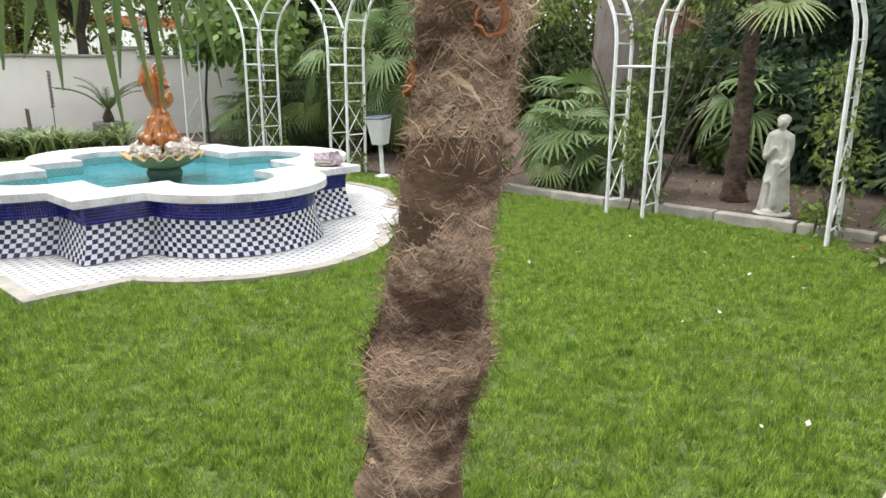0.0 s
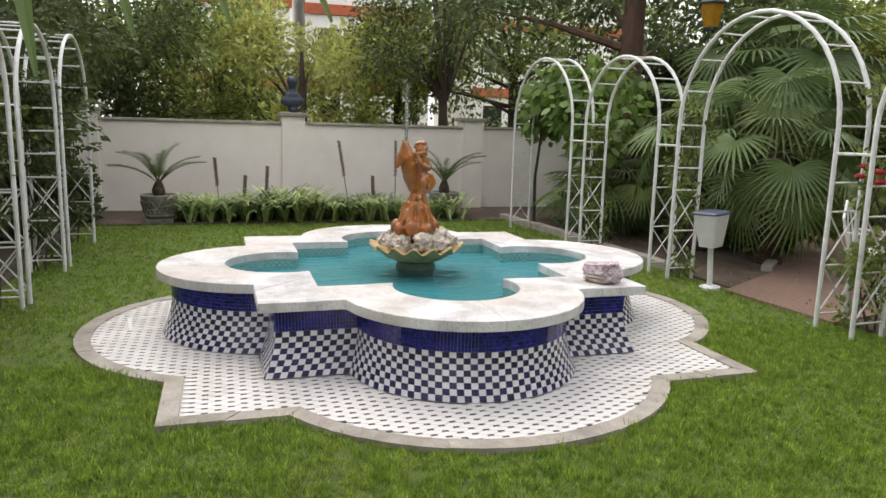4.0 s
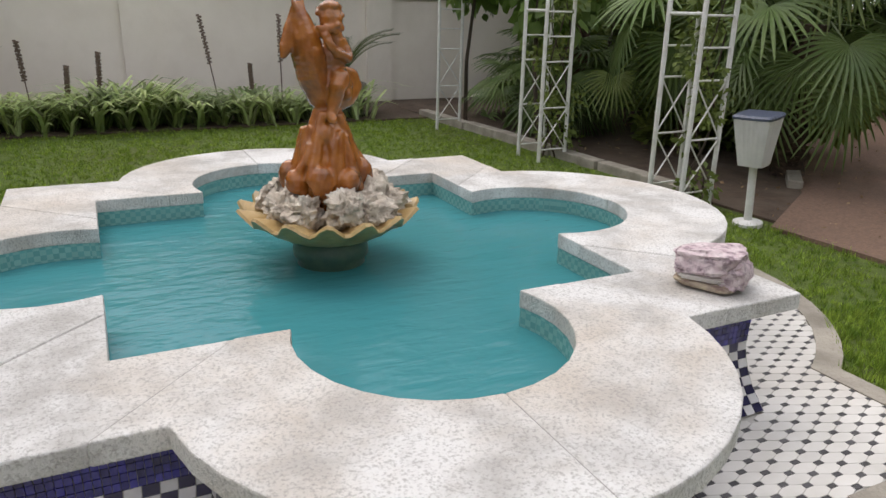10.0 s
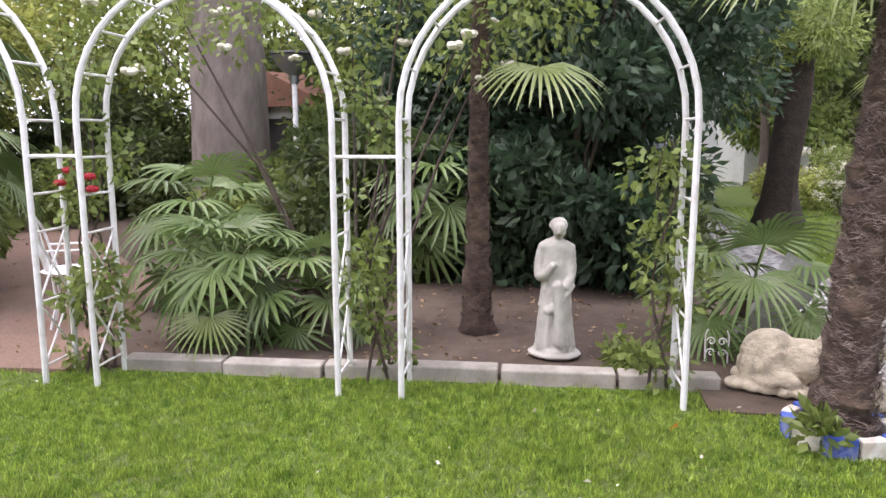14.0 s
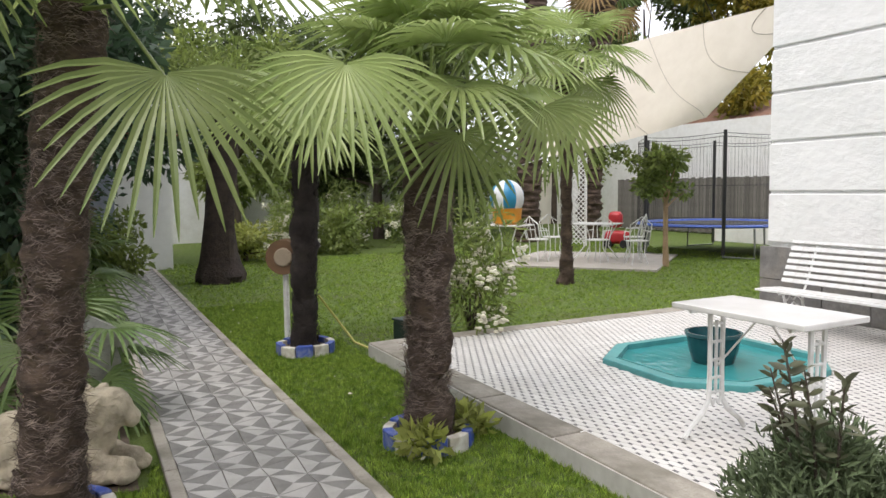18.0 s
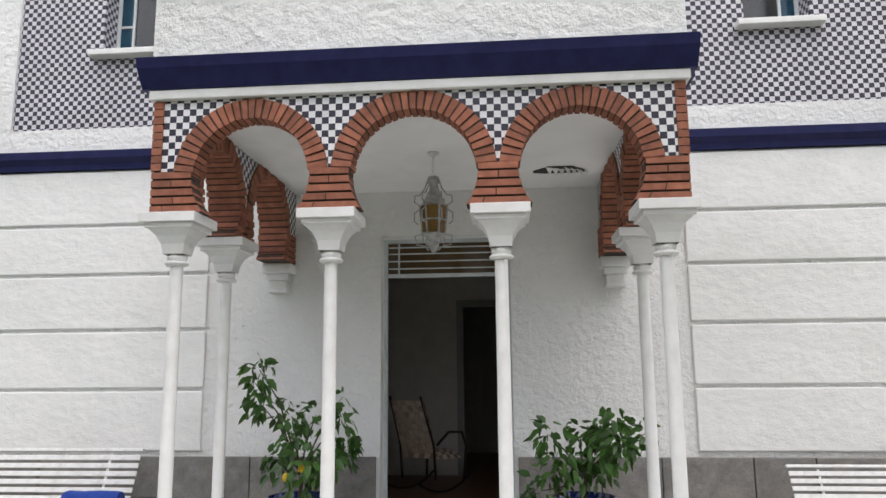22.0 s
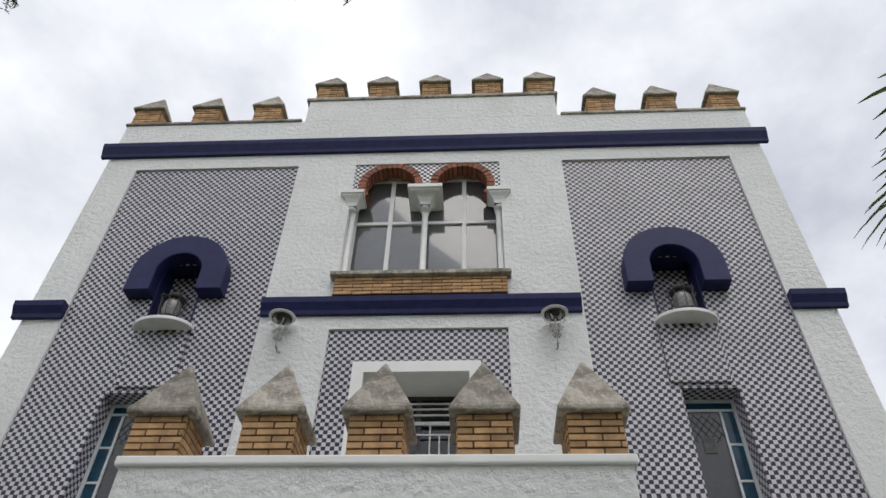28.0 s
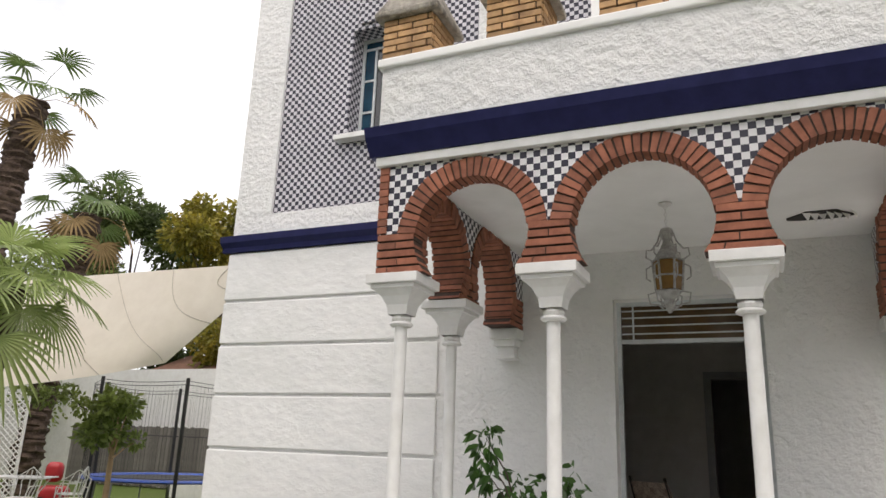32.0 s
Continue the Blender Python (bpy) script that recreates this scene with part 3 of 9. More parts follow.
rest, rest_tones = M(), []
pm = []
for tn in range(4):
    t1 = M()
    tones = paver(t1, 0, 0, tn)
    pm.append(facet_shade(t1.mesh("paver", PAVER), tones))
n = 0
for i in range(136):
    for j in range(4):
        x, y = -19.9 + 0.2 * i, -6.25 + 0.2 * j
        tn = (i + j) % 2 + 2 * ((i * 3 + j * 2 + (i * j) % 3) % 2)
        if -8.5 < x < 1.0 and n < 200:
            piece("paver", pm[tn], pv, pose(x, y, 0.0, 0, 0, 0))
            n += 1
        else:
            rest_tones += paver(rest, x, y, tn)
rest_ob = part("pavers", rest, PAVER, pv, kind="stuff")
facet_shade(rest_ob.data, rest_tones)

# ---- house ----
HX = 4.78
house = thing("house", "white stuccoed villa with chequered tile panels and battlements", "house")
LOWER = [(-0.57, 0.6, 0.3, 2.78)]
PL, PR = (-4.29, -1.87, 3.93, 9.86), (1.93, 4.29, 3.93, 9.86)
MIDP = (-1.03, 1.04, 3.93, 6.86)
TOPW = (-1.03, 1.04, 7.64, 9.86)
WL, WR = (-3.42, -2.8, 4.72, 6.05), (2.81, 3.43, 4.72, 6.05)
m = holed(M(), -HX, HX, 0.12, 10.95, LOWER + [PL, PR, MIDP, TOPW], 0.0, 0.06)
part("front_wall", m, STUCCO, house)
m = holed(M(), -HX, HX, 0.12, 10.95, LOWER + [WL, WR, (-3.29, -2.69, 6.85, 8.02), (2.75, 3.35, 6.85, 8.02), (-0.57, 0.59, 3.6, 6.26), TOPW], 0.061, 0.34)
part("inner_wall", m, PLASTER, house)
m = M()
m.box(-HX, 0.341, 0.12, -HX + 0.25, 9.5, 10.95)
m.box(HX - 0.25, 0.341, 0.12, HX, 9.5, 10.95)
m.box(-HX, 9.5, 0.12, HX, 9.7, 10.95)
part("side_wall", m, STUCCO, house)
part("roof", M().box(-HX, 0.341, 10.2, HX, 9.7, 10.35), CONCRETE, house)
part("parapet", M().box(-1.95, 0.0, 10.952, 1.97, 0.28, 11.5), STUCCO, house, bevel=0.01)
part("parapet_coping", M().box(-2.0, -0.03, 11.5, 2.02, 0.31, 11.56), CAPSTONE, house, bevel=0.01)
for a, b in ((-HX - 0.03, -2.0), (2.02, HX + 0.03)):
    part("parapet_coping", M().box(a, -0.03, 10.952, b, 0.31, 11.0), CAPSTONE, house, bevel=0.01)


# chequered panels, set back from the stucco
def panel(name, r, holes, y=0.03, material=WALLTILE):
    return part(name, holed(M(), r[0], r[1], r[2], r[3], holes, y, y + 0.03), material, house)


NL, NR = (-3.275, -2.705, 6.9, 7.965), (2.765, 3.335, 6.9, 7.965)
panel("tile_panel", PL, [WL, NL])
panel("tile_panel", PR, [WR, NR])
panel("tile_panel", MIDP, [(-0.7, 0.72, 3.9, 6.4)])
part("door_surround", holed(M(), -0.7, 0.72, 3.93, 6.4, [(-0.57, 0.59, 3.9, 6.26)], -0.005, 0.06), PLASTER, house)

# cornice bands
bd = [(-4.86, -1.86, 3.5, 3.67), (1.86, 4.86, 3.5, 3.67), (-1.87, 1.9, 7.05, 7.26), (-4.9, -4.28, 7.06, 7.27), (4.28, 4.9, 7.06, 7.27), (-4.9, 4.9, 10.12, 10.36)]
for a, b, c, d in bd:
    m = M()
    prof = [(0.0, c), (-0.05, c), (-0.06, c + 0.05), (-0.11, d - 0.07), (-0.12, d), (0.0, d)]
    m.prism(prof[::-1], a, b, axis=0)
    part("cornice_band", m, NAVY, house)

# grooved courses of the lower storey
zs = [0.86, 1.415, 1.955, 2.475, 2.95, 3.5]
for i in range(5):
    for a, b in ((-HX - 0.005, -2.19), (2.15, HX + 0.005)):
        part("rusticated_course", M().box(a, -0.028, zs[i] + 0.016, b, 0.0, zs[i + 1] - 0.016), COURSE, house, bevel=0.012)

# stone plinth in two courses
for a, b in ((-4.86, -0.6), (0.63, 4.86)):
    for r in range(2):
        x = a
        k = 0
        while x < b - 0.02:
            ln = min(0.62 + 0.13 * math.sin(k * 2.7 + r * 1.9 + a), b - x)
            z0 = 0.12 + 0.355 * r
            part("plinth_stone", M().box(x + 0.004, -0.05 - 0.006 * math.sin(k * 5 + r), z0 + 0.003, x + ln - 0.004, -0.002, z0 + 0.352), PLINTH, house, bevel=0.006)
            x += ln
            k += 1


def bricks(owner, x0, x1, z0, rows, y0, y1, ln, h, material, face="x", joint=0.008, jitter=0.003):
    """Courses of separate bricks on the face of a block, running along x (or along y when face is 'y')."""
    for r in range(rows):
        x = x0 - (ln / 2 if r % 2 else 0)
        while x < x1 - 0.01:
            a, b = max(x, x0), min(x + ln, x1)
            if b - a > 0.025:
                e = jitter * math.sin(x * 91 + r * 37)
                q = M()
                if face == "x":
                    q.box(a + joint / 2, y0 + e, z0 + r * h + joint / 2, b - joint / 2, y1, z0 + (r + 1) * h - joint / 2)
                else:
                    q.box(y0 + e, a + joint / 2, z0 + r * h + joint / 2, y1, b - joint / 2, z0 + (r + 1) * h - joint / 2)
                part("brick", q, material, owner)
            x += ln


def merlon(x, y, z, w, h, hp, detail=True):
    mr = part("merlon", M().box(-w / 2 + 0.01, -w / 2 + 0.01, 0, w / 2 - 0.01, w / 2 - 0.01, h), MORTAR_Y, house)
    mr.location = (x, y, z)
    rows = 6
    hh = h / rows
    bricks(mr, -w / 2, w / 2, 0, rows, -w / 2, -w / 2 + 0.03, 0.22, hh, BRICK_Y, joint=0.013)
    if detail:
        bricks(mr, -w / 2 + 0.03, w / 2, 0, rows, w / 2 - 0.03, w / 2, 0.22, hh, BRICK_Y, "y", 0.013)
        bricks(mr, -w / 2 + 0.03, w / 2, 0, rows, -w / 2, -w / 2 + 0.03, 0.22, hh, BRICK_Y, "y", 0.013)
    o = w / 2 + 0.05
    m = M().add([(-o, -o, h), (o, -o, h), (o, o, h), (-o, o, h), (-o, -o, h + 0.035), (o, -o, h + 0.035), (o, o, h + 0.035), (-o, o, h + 0.035), (0, 0, h + hp)],
                [(3, 2, 1, 0), (0, 1, 5, 4), (1, 2, 6, 5), (2, 3, 7, 6), (3, 0, 4, 7), (4, 5, 8), (5, 6, 8), (6, 7, 8), (7, 4, 8)])
    part("pyramid_cap", m, CAPSTONE, mr, bevel=0.012)


for x in (-1.66, -0.8, 0.06, 0.92, 1.76):
    merlon(x, 0.2, 11.56, 0.42, 0.34, 0.62)
for x in (-4.55, -3.58, -2.6, 2.66, 3.6, 4.55):
    merlon(x, 0.2, 11.0, 0.42, 0.36, 0.64)
for x in (-1.43, -0.69, 0.02, 0.73, 1.44):
    merlon(x, -2.2, 3.985, 0.37, 0.3, 0.55)

# niches with blue horseshoe surrounds
SMOKED = surf("smoky_glass", (0.16, 0.15, 0.14), (0.28, 0.27, 0.26), scale=20, rough=0.15, bump=0.1)
GREYMETAL = surf("dark_grey_metal", (0.10, 0.10, 0.10), (0.05, 0.05, 0.05), scale=20, rough=0.5, metal=0.6, bump=0.2)
for cx in (-2.99, 3.05):
    zc, foot = 7.68, 7.38
    n = 28
    ring = [(1, None)] + [(math.cos(math.pi * i / n), math.sin(math.pi * i / n)) for i in range(n + 1)] + [(-1, None)]
    vs = []
    for r0, hh in ((0.285, 0.03), (0.285, -0.165), (0.295, -0.175), (0.59, -0.175), (0.6, -0.165), (0.6, 0.03)):
        vs += [(cx + r0 * p[0], hh, foot if p[1] is None else zc + r0 * p[1]) for p in ring]
    k = n + 3
    fs = [(a * k + i, a * k + i + 1, (a + 1) * k + i + 1, (a + 1) * k + i) for a in range(5) for i in range(n + 2)] + [tuple(a * k for a in range(6)), tuple(a * k + n + 2 for a in range(5, -1, -1))]
    part("niche_surround", M().add(vs, fs), NAVY, house, "navy glazed horseshoe niche surround")
    lining = M()
    for sx in (-1, 1):
        lining.box(cx + sx * 0.275 - 0.01, 0.02, 6.92, cx + sx * 0.275 + 0.01, 0.3, 7.98)
    part("niche_lining", lining.box(cx - 0.285, 0.061, 7.96, cx + 0.285, 0.3, 7.98), NAVY, house)
    part("niche_back", M().box(cx - 0.29, 0.3, 6.85, cx + 0.29, 0.33, 8.02), WALLTILE, house)
    sh = M()
    arc = [(cx + 0.36 * math.cos(math.pi + math.pi * i / 14), -0.0 + 0.24 * math.sin(math.pi + math.pi * i / 14)) for i in range(15)]
    sh.prism(arc, 6.872, 6.92)
    part("niche_shelf", sh, WHITE, house, bevel=0.008)
    part("niche_apron", M().box(cx - 0.32, -0.004, 6.1, cx + 0.32, 0.028, 6.84), WALLTILE, house)
    urn = part("niche_lantern", M().lathe([(0.09, 0), (0.13, 0.015), (0.13, 0.05), (0.1, 0.07), (0.13, 0.09), (0.13, 0.1), (0.02, 0.1)], 16), GREYMETAL, house, "dark metal lantern on the niche shelf", smooth=True)
    urn.matrix_basis = Matrix.Translation((cx + 0.02, -0.03, 6.92)) @ Matrix.Diagonal((1.0, 0.9, 1.05, 1))
    part("lantern_glass", M().lathe([(0.08, 0.1), (0.115, 0.2), (0.11, 0.3), (0.07, 0.36)], 16), SMOKED, urn, "smoky lantern glass", smooth=True)
    part("lantern_lid", M().lathe([(0.13, 0.36), (0.14, 0.375), (0.1, 0.4), (0.07, 0.45), (0.02, 0.49), (0.015, 0.53)], 16), GREYMETAL, urn, smooth=True)
    for k in range(8):
        a = math.pi / 4 * k
        part("cage_bar", M().tube([(r_ * math.cos(a), r_ * math.sin(a), z_) for r_, z_ in ((0.12, 0.09), (0.15, 0.2), (0.14, 0.3), (0.17, 0.36), (0.15, 0.41), (0.13, 0.38))], 0.007, 5), GREYMETAL, urn)

# first-floor windows
STEEL = surf("pale_blue_grey_frame", (0.62, 0.66, 0.67), (0.52, 0.56, 0.58), scale=12, rough=0.45, bump=0.1)
TEAL = surf("blue_stained_glass", (0.008, 0.035, 0.065), (0.012, 0.06, 0.10), rough=0.08, bump=0.05)


def frame_bars(m, x0, x1, z0, z1, w, y0, y1):
    m.box(x0, y0, z0, x1, y1, z0 + w).box(x0, y0, z1 - w, x1, y1, z1)
    m.box(x0, y0, z0 + w, x0 + w, y1, z1 - w).box(x1 - w, y0, z0 + w, x1, y1, z1 - w)
    return m


for (a, b, c, d), sd in ((WL, -1), (WR, 1)):
    wn = part("window", M().box(a - 0.08, -0.09, c - 0.06, b + 0.08, 0.06, c), WHITE, house, "deep-set window with leaded glass and blue border panes", bevel=0.008)
    rv = M()
    rv.box(a + 0.001, 0.03, c, a + 0.012, 0.30, d).box(b - 0.012, 0.03, c, b - 0.001, 0.30, d).box(a + 0.012, 0.03, d - 0.012, b - 0.012, 0.30, d - 0.001)
    part("tiled_reveal", rv, WALLTILE, wn)
    a, b, d = a + 0.012, b - 0.012, d - 0.012
    fr = frame_bars(M(), a, b, c, d, 0.035, 0.26, 0.30)
    fx = a + 0.42 if sd > 0 else b - 0.42
    fr.box(fx - 0.013, 0.262, c + 0.035, fx + 0.013, 0.298, d - 0.12)
    fr.box(a + 0.035, 0.262, d - 0.14, b - 0.035, 0.298, d - 0.115)
    lo_, hi_ = (fx + 0.013, b - 0.035) if sd > 0 else (a + 0.035, fx - 0.013)
    for q in (0.33, 0.66):
        zz = c + (d - 0.12 - c) * q
        fr.box(lo_, 0.264, zz - 0.012, hi_, 0.296, zz + 0.012)
    part("window_frame", fr, STEEL, wn)
    part("border_pane", M().box(lo_, 0.275, c + 0.035, hi_, 0.285, d - 0.14).box(a + 0.035, 0.275, d - 0.115, b - 0.035, 0.285, d - 0.035), TEAL, wn)
    g0, g1 = (a + 0.035, fx - 0.013) if sd > 0 else (fx + 0.013, b - 0.035)
    part("pane", M().box(g0, 0.282, c + 0.035, g1, 0.29, d - 0.14), DARKGLASS, wn)
    for q in range(-3, 5):
        for s in (-1, 1):
            pts = []
            for u in np.linspace(0, 1, 9):
                xx = g0 + (g1 - g0) * u
                zz = d - 0.4 + s * (u - 0.5) * 0.5 + q * 0.11
                if d - 0.52 < zz < d - 0.15:
                    pts.append((xx, 0.279, zz))
            if len(pts) > 1:
                part("lead_came", M().tube(pts, 0.004, 4), GREYMETAL, wn)
    part("leaded_shield", M().box(g0 + 0.13, 0.274, d - 0.62, g0 + 0.25, 0.281, d - 0.44), GREYMETAL, wn)
    wn.location = (0, 0, 0)

# balcony door
bdoor = part("balcony_door", frame_bars(M(), -0.57, 0.59, 3.6, 6.26, 0.05, 0.5, 0.56).box(-0.02, 0.5, 3.65, 0.04, 0.56, 6.21), GREYMETAL, house, "grey framed balcony door with white bars")
part("reveal", M().box(-0.6, 0.341, 3.55, -0.57, 0.62, 6.29).box(0.59, 0.341, 3.55, 0.62, 0.62, 6.29).box(-0.57, 0.341, 6.26, 0.59, 0.62, 6.29), PLASTER, bdoor)
part("pane", M().box(-0.52, 0.53, 3.65, 0.54, 0.54, 6.21), DARKGLASS, bdoor)
gr = M()
for z in (4.35, 4.62, 5.0, 5.12, 5.24, 5.36, 5.48):
    gr.box(-0.52, 0.47, z, 0.54, 0.485, z + 0.022)
for x in (-0.4, -0.27, -0.14, -0.01, 0.12, 0.25, 0.38):
    gr.box(x, 0.47, 3.8, x + 0.018, 0.485, 4.64)
for x in (-0.46, 0.46):
    gr.box(x, 0.468, 3.7, x + 0.02, 0.487, 5.5)
for z, h in ((5.75, 0.018), (5.88, 0.04), (5.995, 0.018), (6.07, 0.018), (6.14, 0.018)):
    gr.box(-0.52, 0.47, z, 0.54, 0.485, z + h)
for x in (-0.45, -0.13, 0.14, 0.455):
    gr.box(x, 0.468, 5.5, x + 0.018, 0.487, 5.88)
for x in (-0.45, 0.455):
    gr.box(x, 0.468, 5.92, x + 0.018, 0.487, 6.2)
for x in (-0.34, -0.24, 0.245, 0.35):
    gr.box(x, 0.468, 5.5, x + 0.016, 0.487, 5.76)
part("grille", gr, IRON_WHITE, bdoor)

# twin-arched top window
tw = part("twin_window", M().box(-1.1, -0.13, 7.6, 1.11, 0.06, 7.66), CAPSTONE, house, "twin horseshoe window with white column and brick sill", bevel=0.008)
part("mortar_bed", M().box(-1.045, -0.055, 7.333, 1.055, -0.001, 7.59), MORTAR_Y, tw)
bricks(tw, -1.05, 1.06, 7.33, 5, -0.07, -0.002, 0.24, 0.053, BRICK_Y, joint=0.013)
fr = frame_bars(M(), -1.0, 1.01, 7.66, 9.8, 0.045, 0.26, 0.31)
for x in (-0.52, 0.5):
    fr.box(x, 0.258, 7.7, x + 0.06, 0.312, 9.76)
fr.box(-0.95, 0.257, 8.86, 0.96, 0.313, 8.91)
part("window_frame", fr, WHITE, tw)
GREYGLASS = surf("grey_window_glass", (0.10, 0.105, 0.11), (0.09, 0.095, 0.1), rough=0.03, bump=0.0, spec=1.0, coat=1.0)
for a, b in ((-0.955, -0.52), (-0.46, 0.0), (0.0, 0.5), (0.56, 0.965)):
    part("pane", M().box(a, 0.285, 7.705, b, 0.292, 8.86), GREYGLASS, tw)
    part("pane", M().box(a, 0.285, 8.91, b, 0.292, 9.76), GREYGLASS, tw)


def horseshoe(cx, zc, r, n, lo=-35):
    """Points of a horseshoe opening, from the right foot over the top to the left foot."""
    return [(cx + r * math.cos(radians(lo + (180 - 2 * lo) * i / n)), zc + r * math.sin(radians(lo + (180 - 2 * lo) * i / n))) for i in range(n + 1)]


def screen(m, x0, x1, z0, z1, arches, y0, y1, fm=lambda p: p):
    """A slab with horseshoe openings that stand open at the bottom edge z0."""
    n = 24
    edges = []
    for cx, zc, r in arches:
        lo = -math.degrees(math.asin(min(0.98, (zc - z0) / r)))
        edges.append(horseshoe(cx, zc, r, n, lo))
    cols = [x0] + [(edges[i][n // 2][0] + edges[i + 1][n // 2][0]) / 2 for i in range(len(edges) - 1)] + [x1]
    for y, flip in ((y0, 0), (y1, 1)):
        for i, e in enumerate(edges):
            right, left = e[: n // 2 + 1], e[n // 2:][::-1]
            for side, bx in ((right, cols[i + 1]), (left, cols[i])):
                vs = [(p[0], y, p[1]) for p in side] + [(bx, y, p[1]) for p in side]
                k = len(side)
                fs = [(j, j + 1, k + j + 1, k + j) for j in range(k - 1)]
                top = side[-1]
                vs += [(top[0], y, z1), (bx, y, z1)]
                fs.append((k - 1, 2 * k, 2 * k + 1, 2 * k - 1))
                m.add([fm(v) for v in vs], fs)
    for e in edges:
        vs = [(p[0], y0, p[1]) for p in e] + [(p[0], y1, p[1]) for p in e]
        m.add([fm(v) for v in vs], [(j, j + 1, n + 1 + j + 1, n + 1 + j) for j in range(n)])
    m.add([fm(v) for v in [(x0, y0, z0), (x0, y1, z0), (x0, y1, z1), (x0, y0, z1)]], [(0, 1, 2, 3)])
    m.add([fm(v) for v in [(x1, y0, z0), (x1, y0, z1), (x1, y1, z1), (x1, y1, z0)]], [(0, 1, 2, 3)])


def welded(ob):
    """Joins the faces of a slab into one closed skin."""
    b = bmesh.new()
    b.from_mesh(ob.data)
    bmesh.ops.remove_doubles(b, verts=b.verts, dist=0.0005)
    b.to_mesh(ob.data)
    b.free()


def voussoirs(owner, cx, zc, r, t, z0, y0, y1, count, material, fm=lambda p: p):
    """Bricks set radially round a horseshoe arch, the shade of raked joints put into the mortar colour."""
    lo = -math.degrees(math.asin(min(0.98, (zc - z0) / r)))
    n, vs = 30, []
    for rr, y in ((r - 0.001, y0 + 0.008), (r + t, y0 + 0.008), (r + t, y1 - 0.008), (r - 0.001, y1 - 0.008)):
        vs += [fm((p[0], y, p[1])) for p in horseshoe(cx, zc, rr, n, lo)]
    part("mortar_bed", M().add(vs, [(k * (n + 1) + i, k * (n + 1) + i + 1, ((k + 1) % 4) * (n + 1) + i + 1, ((k + 1) % 4) * (n + 1) + i) for k in range(4) for i in range(n)]), MORTAR, owner)
    for i in range(count):
        a0 = radians(lo + (180 - 2 * lo) * (i + 0.12) / count)
        a1 = radians(lo + (180 - 2 * lo) * (i + 0.88) / count)
        e = 0.005 * math.sin(i * 17.0 + cx)
        vs = []
        for y in (y0 - e, y1 + e):
            for rr, a in ((r - 0.008, a0), (r + t, a0), (r + t, a1), (r - 0.008, a1)):
                vs.append(fm((cx + rr * math.cos(a), y, zc + rr * math.sin(a))))
        part("brick", M().add(vs, [(0, 1, 2, 3), (7, 6, 5, 4), (0, 4, 5, 1), (1, 5, 6, 2), (2, 6, 7, 3), (3, 7, 4, 0)]), material, owner)


def imposts(owner, arches, x0, x1, z0, ztop, rows, y0, y1, material, t, fm=lambda p: p):
    """Brick courses between the feet of neighbouring arches."""
    h = (ztop - z0) / rows

    def half(a, z):
        d = a[2] * a[2] - (z - a[1]) ** 2
        return math.sqrt(max(d, 0.0))
    for r in range(rows):
        za, zb = z0 + r * h + 0.007, z0 + (r + 1) * h - 0.007
        spans = []
        prev = None
        for a in arches:
            left = (a[0] - half(a, za), a[0] - half(a, zb))
            spans.append((prev or (x0, x0), left))
            prev = (a[0] + half(a, za), a[0] + half(a, zb))
        spans.append((prev, (x1, x1)))
        for (la, lb), (ra, rb) in spans:
            w = (ra - la + rb - lb) / 2
            nb = max(1, round(w / 0.2))
            sh = [0.0] + [(k - (0.3 if r % 2 else 0.7) + 0.2) / nb for k in range(1, nb)] + [1.0]
            if nb == 1 and w > 0.13 and r % 2:
                sh = [0.0, 0.5, 1.0]
            if w > 0.03:
                q = [(la + 0.004, za - 0.004), (ra - 0.004, za - 0.004), (rb - 0.004, zb + 0.004), (lb + 0.004, zb + 0.004)]
                vs = [fm((p[0], y, p[1])) for y in (y0 + 0.007, y1 - 0.007) for p in q]
                part("mortar_bed", M().add(vs, [(0, 1, 2, 3), (7, 6, 5, 4), (0, 4, 5, 1), (1, 5, 6, 2), (2, 6, 7, 3), (3, 7, 4, 0)]), MORTAR, owner)
            for u, v in zip(sh, sh[1:]):
                g = 0.004
                q = [(la + (ra - la) * u + g, za), (la + (ra - la) * v - g, za), (lb + (rb - lb) * v - g, zb), (lb + (rb - lb) * u + g, zb)]
                if min(q[1][0] - q[0][0], q[2][0] - q[3][0]) < 0.008:
                    continue
                vs = [fm((p[0], y, p[1])) for y in (y0, y1) for p in q]
                part("brick", M().add(vs, [(0, 1, 2, 3), (7, 6, 5, 4), (0, 4, 5, 1), (1, 5, 6, 2), (2, 6, 7, 3), (3, 7, 4, 0)]), material, owner)




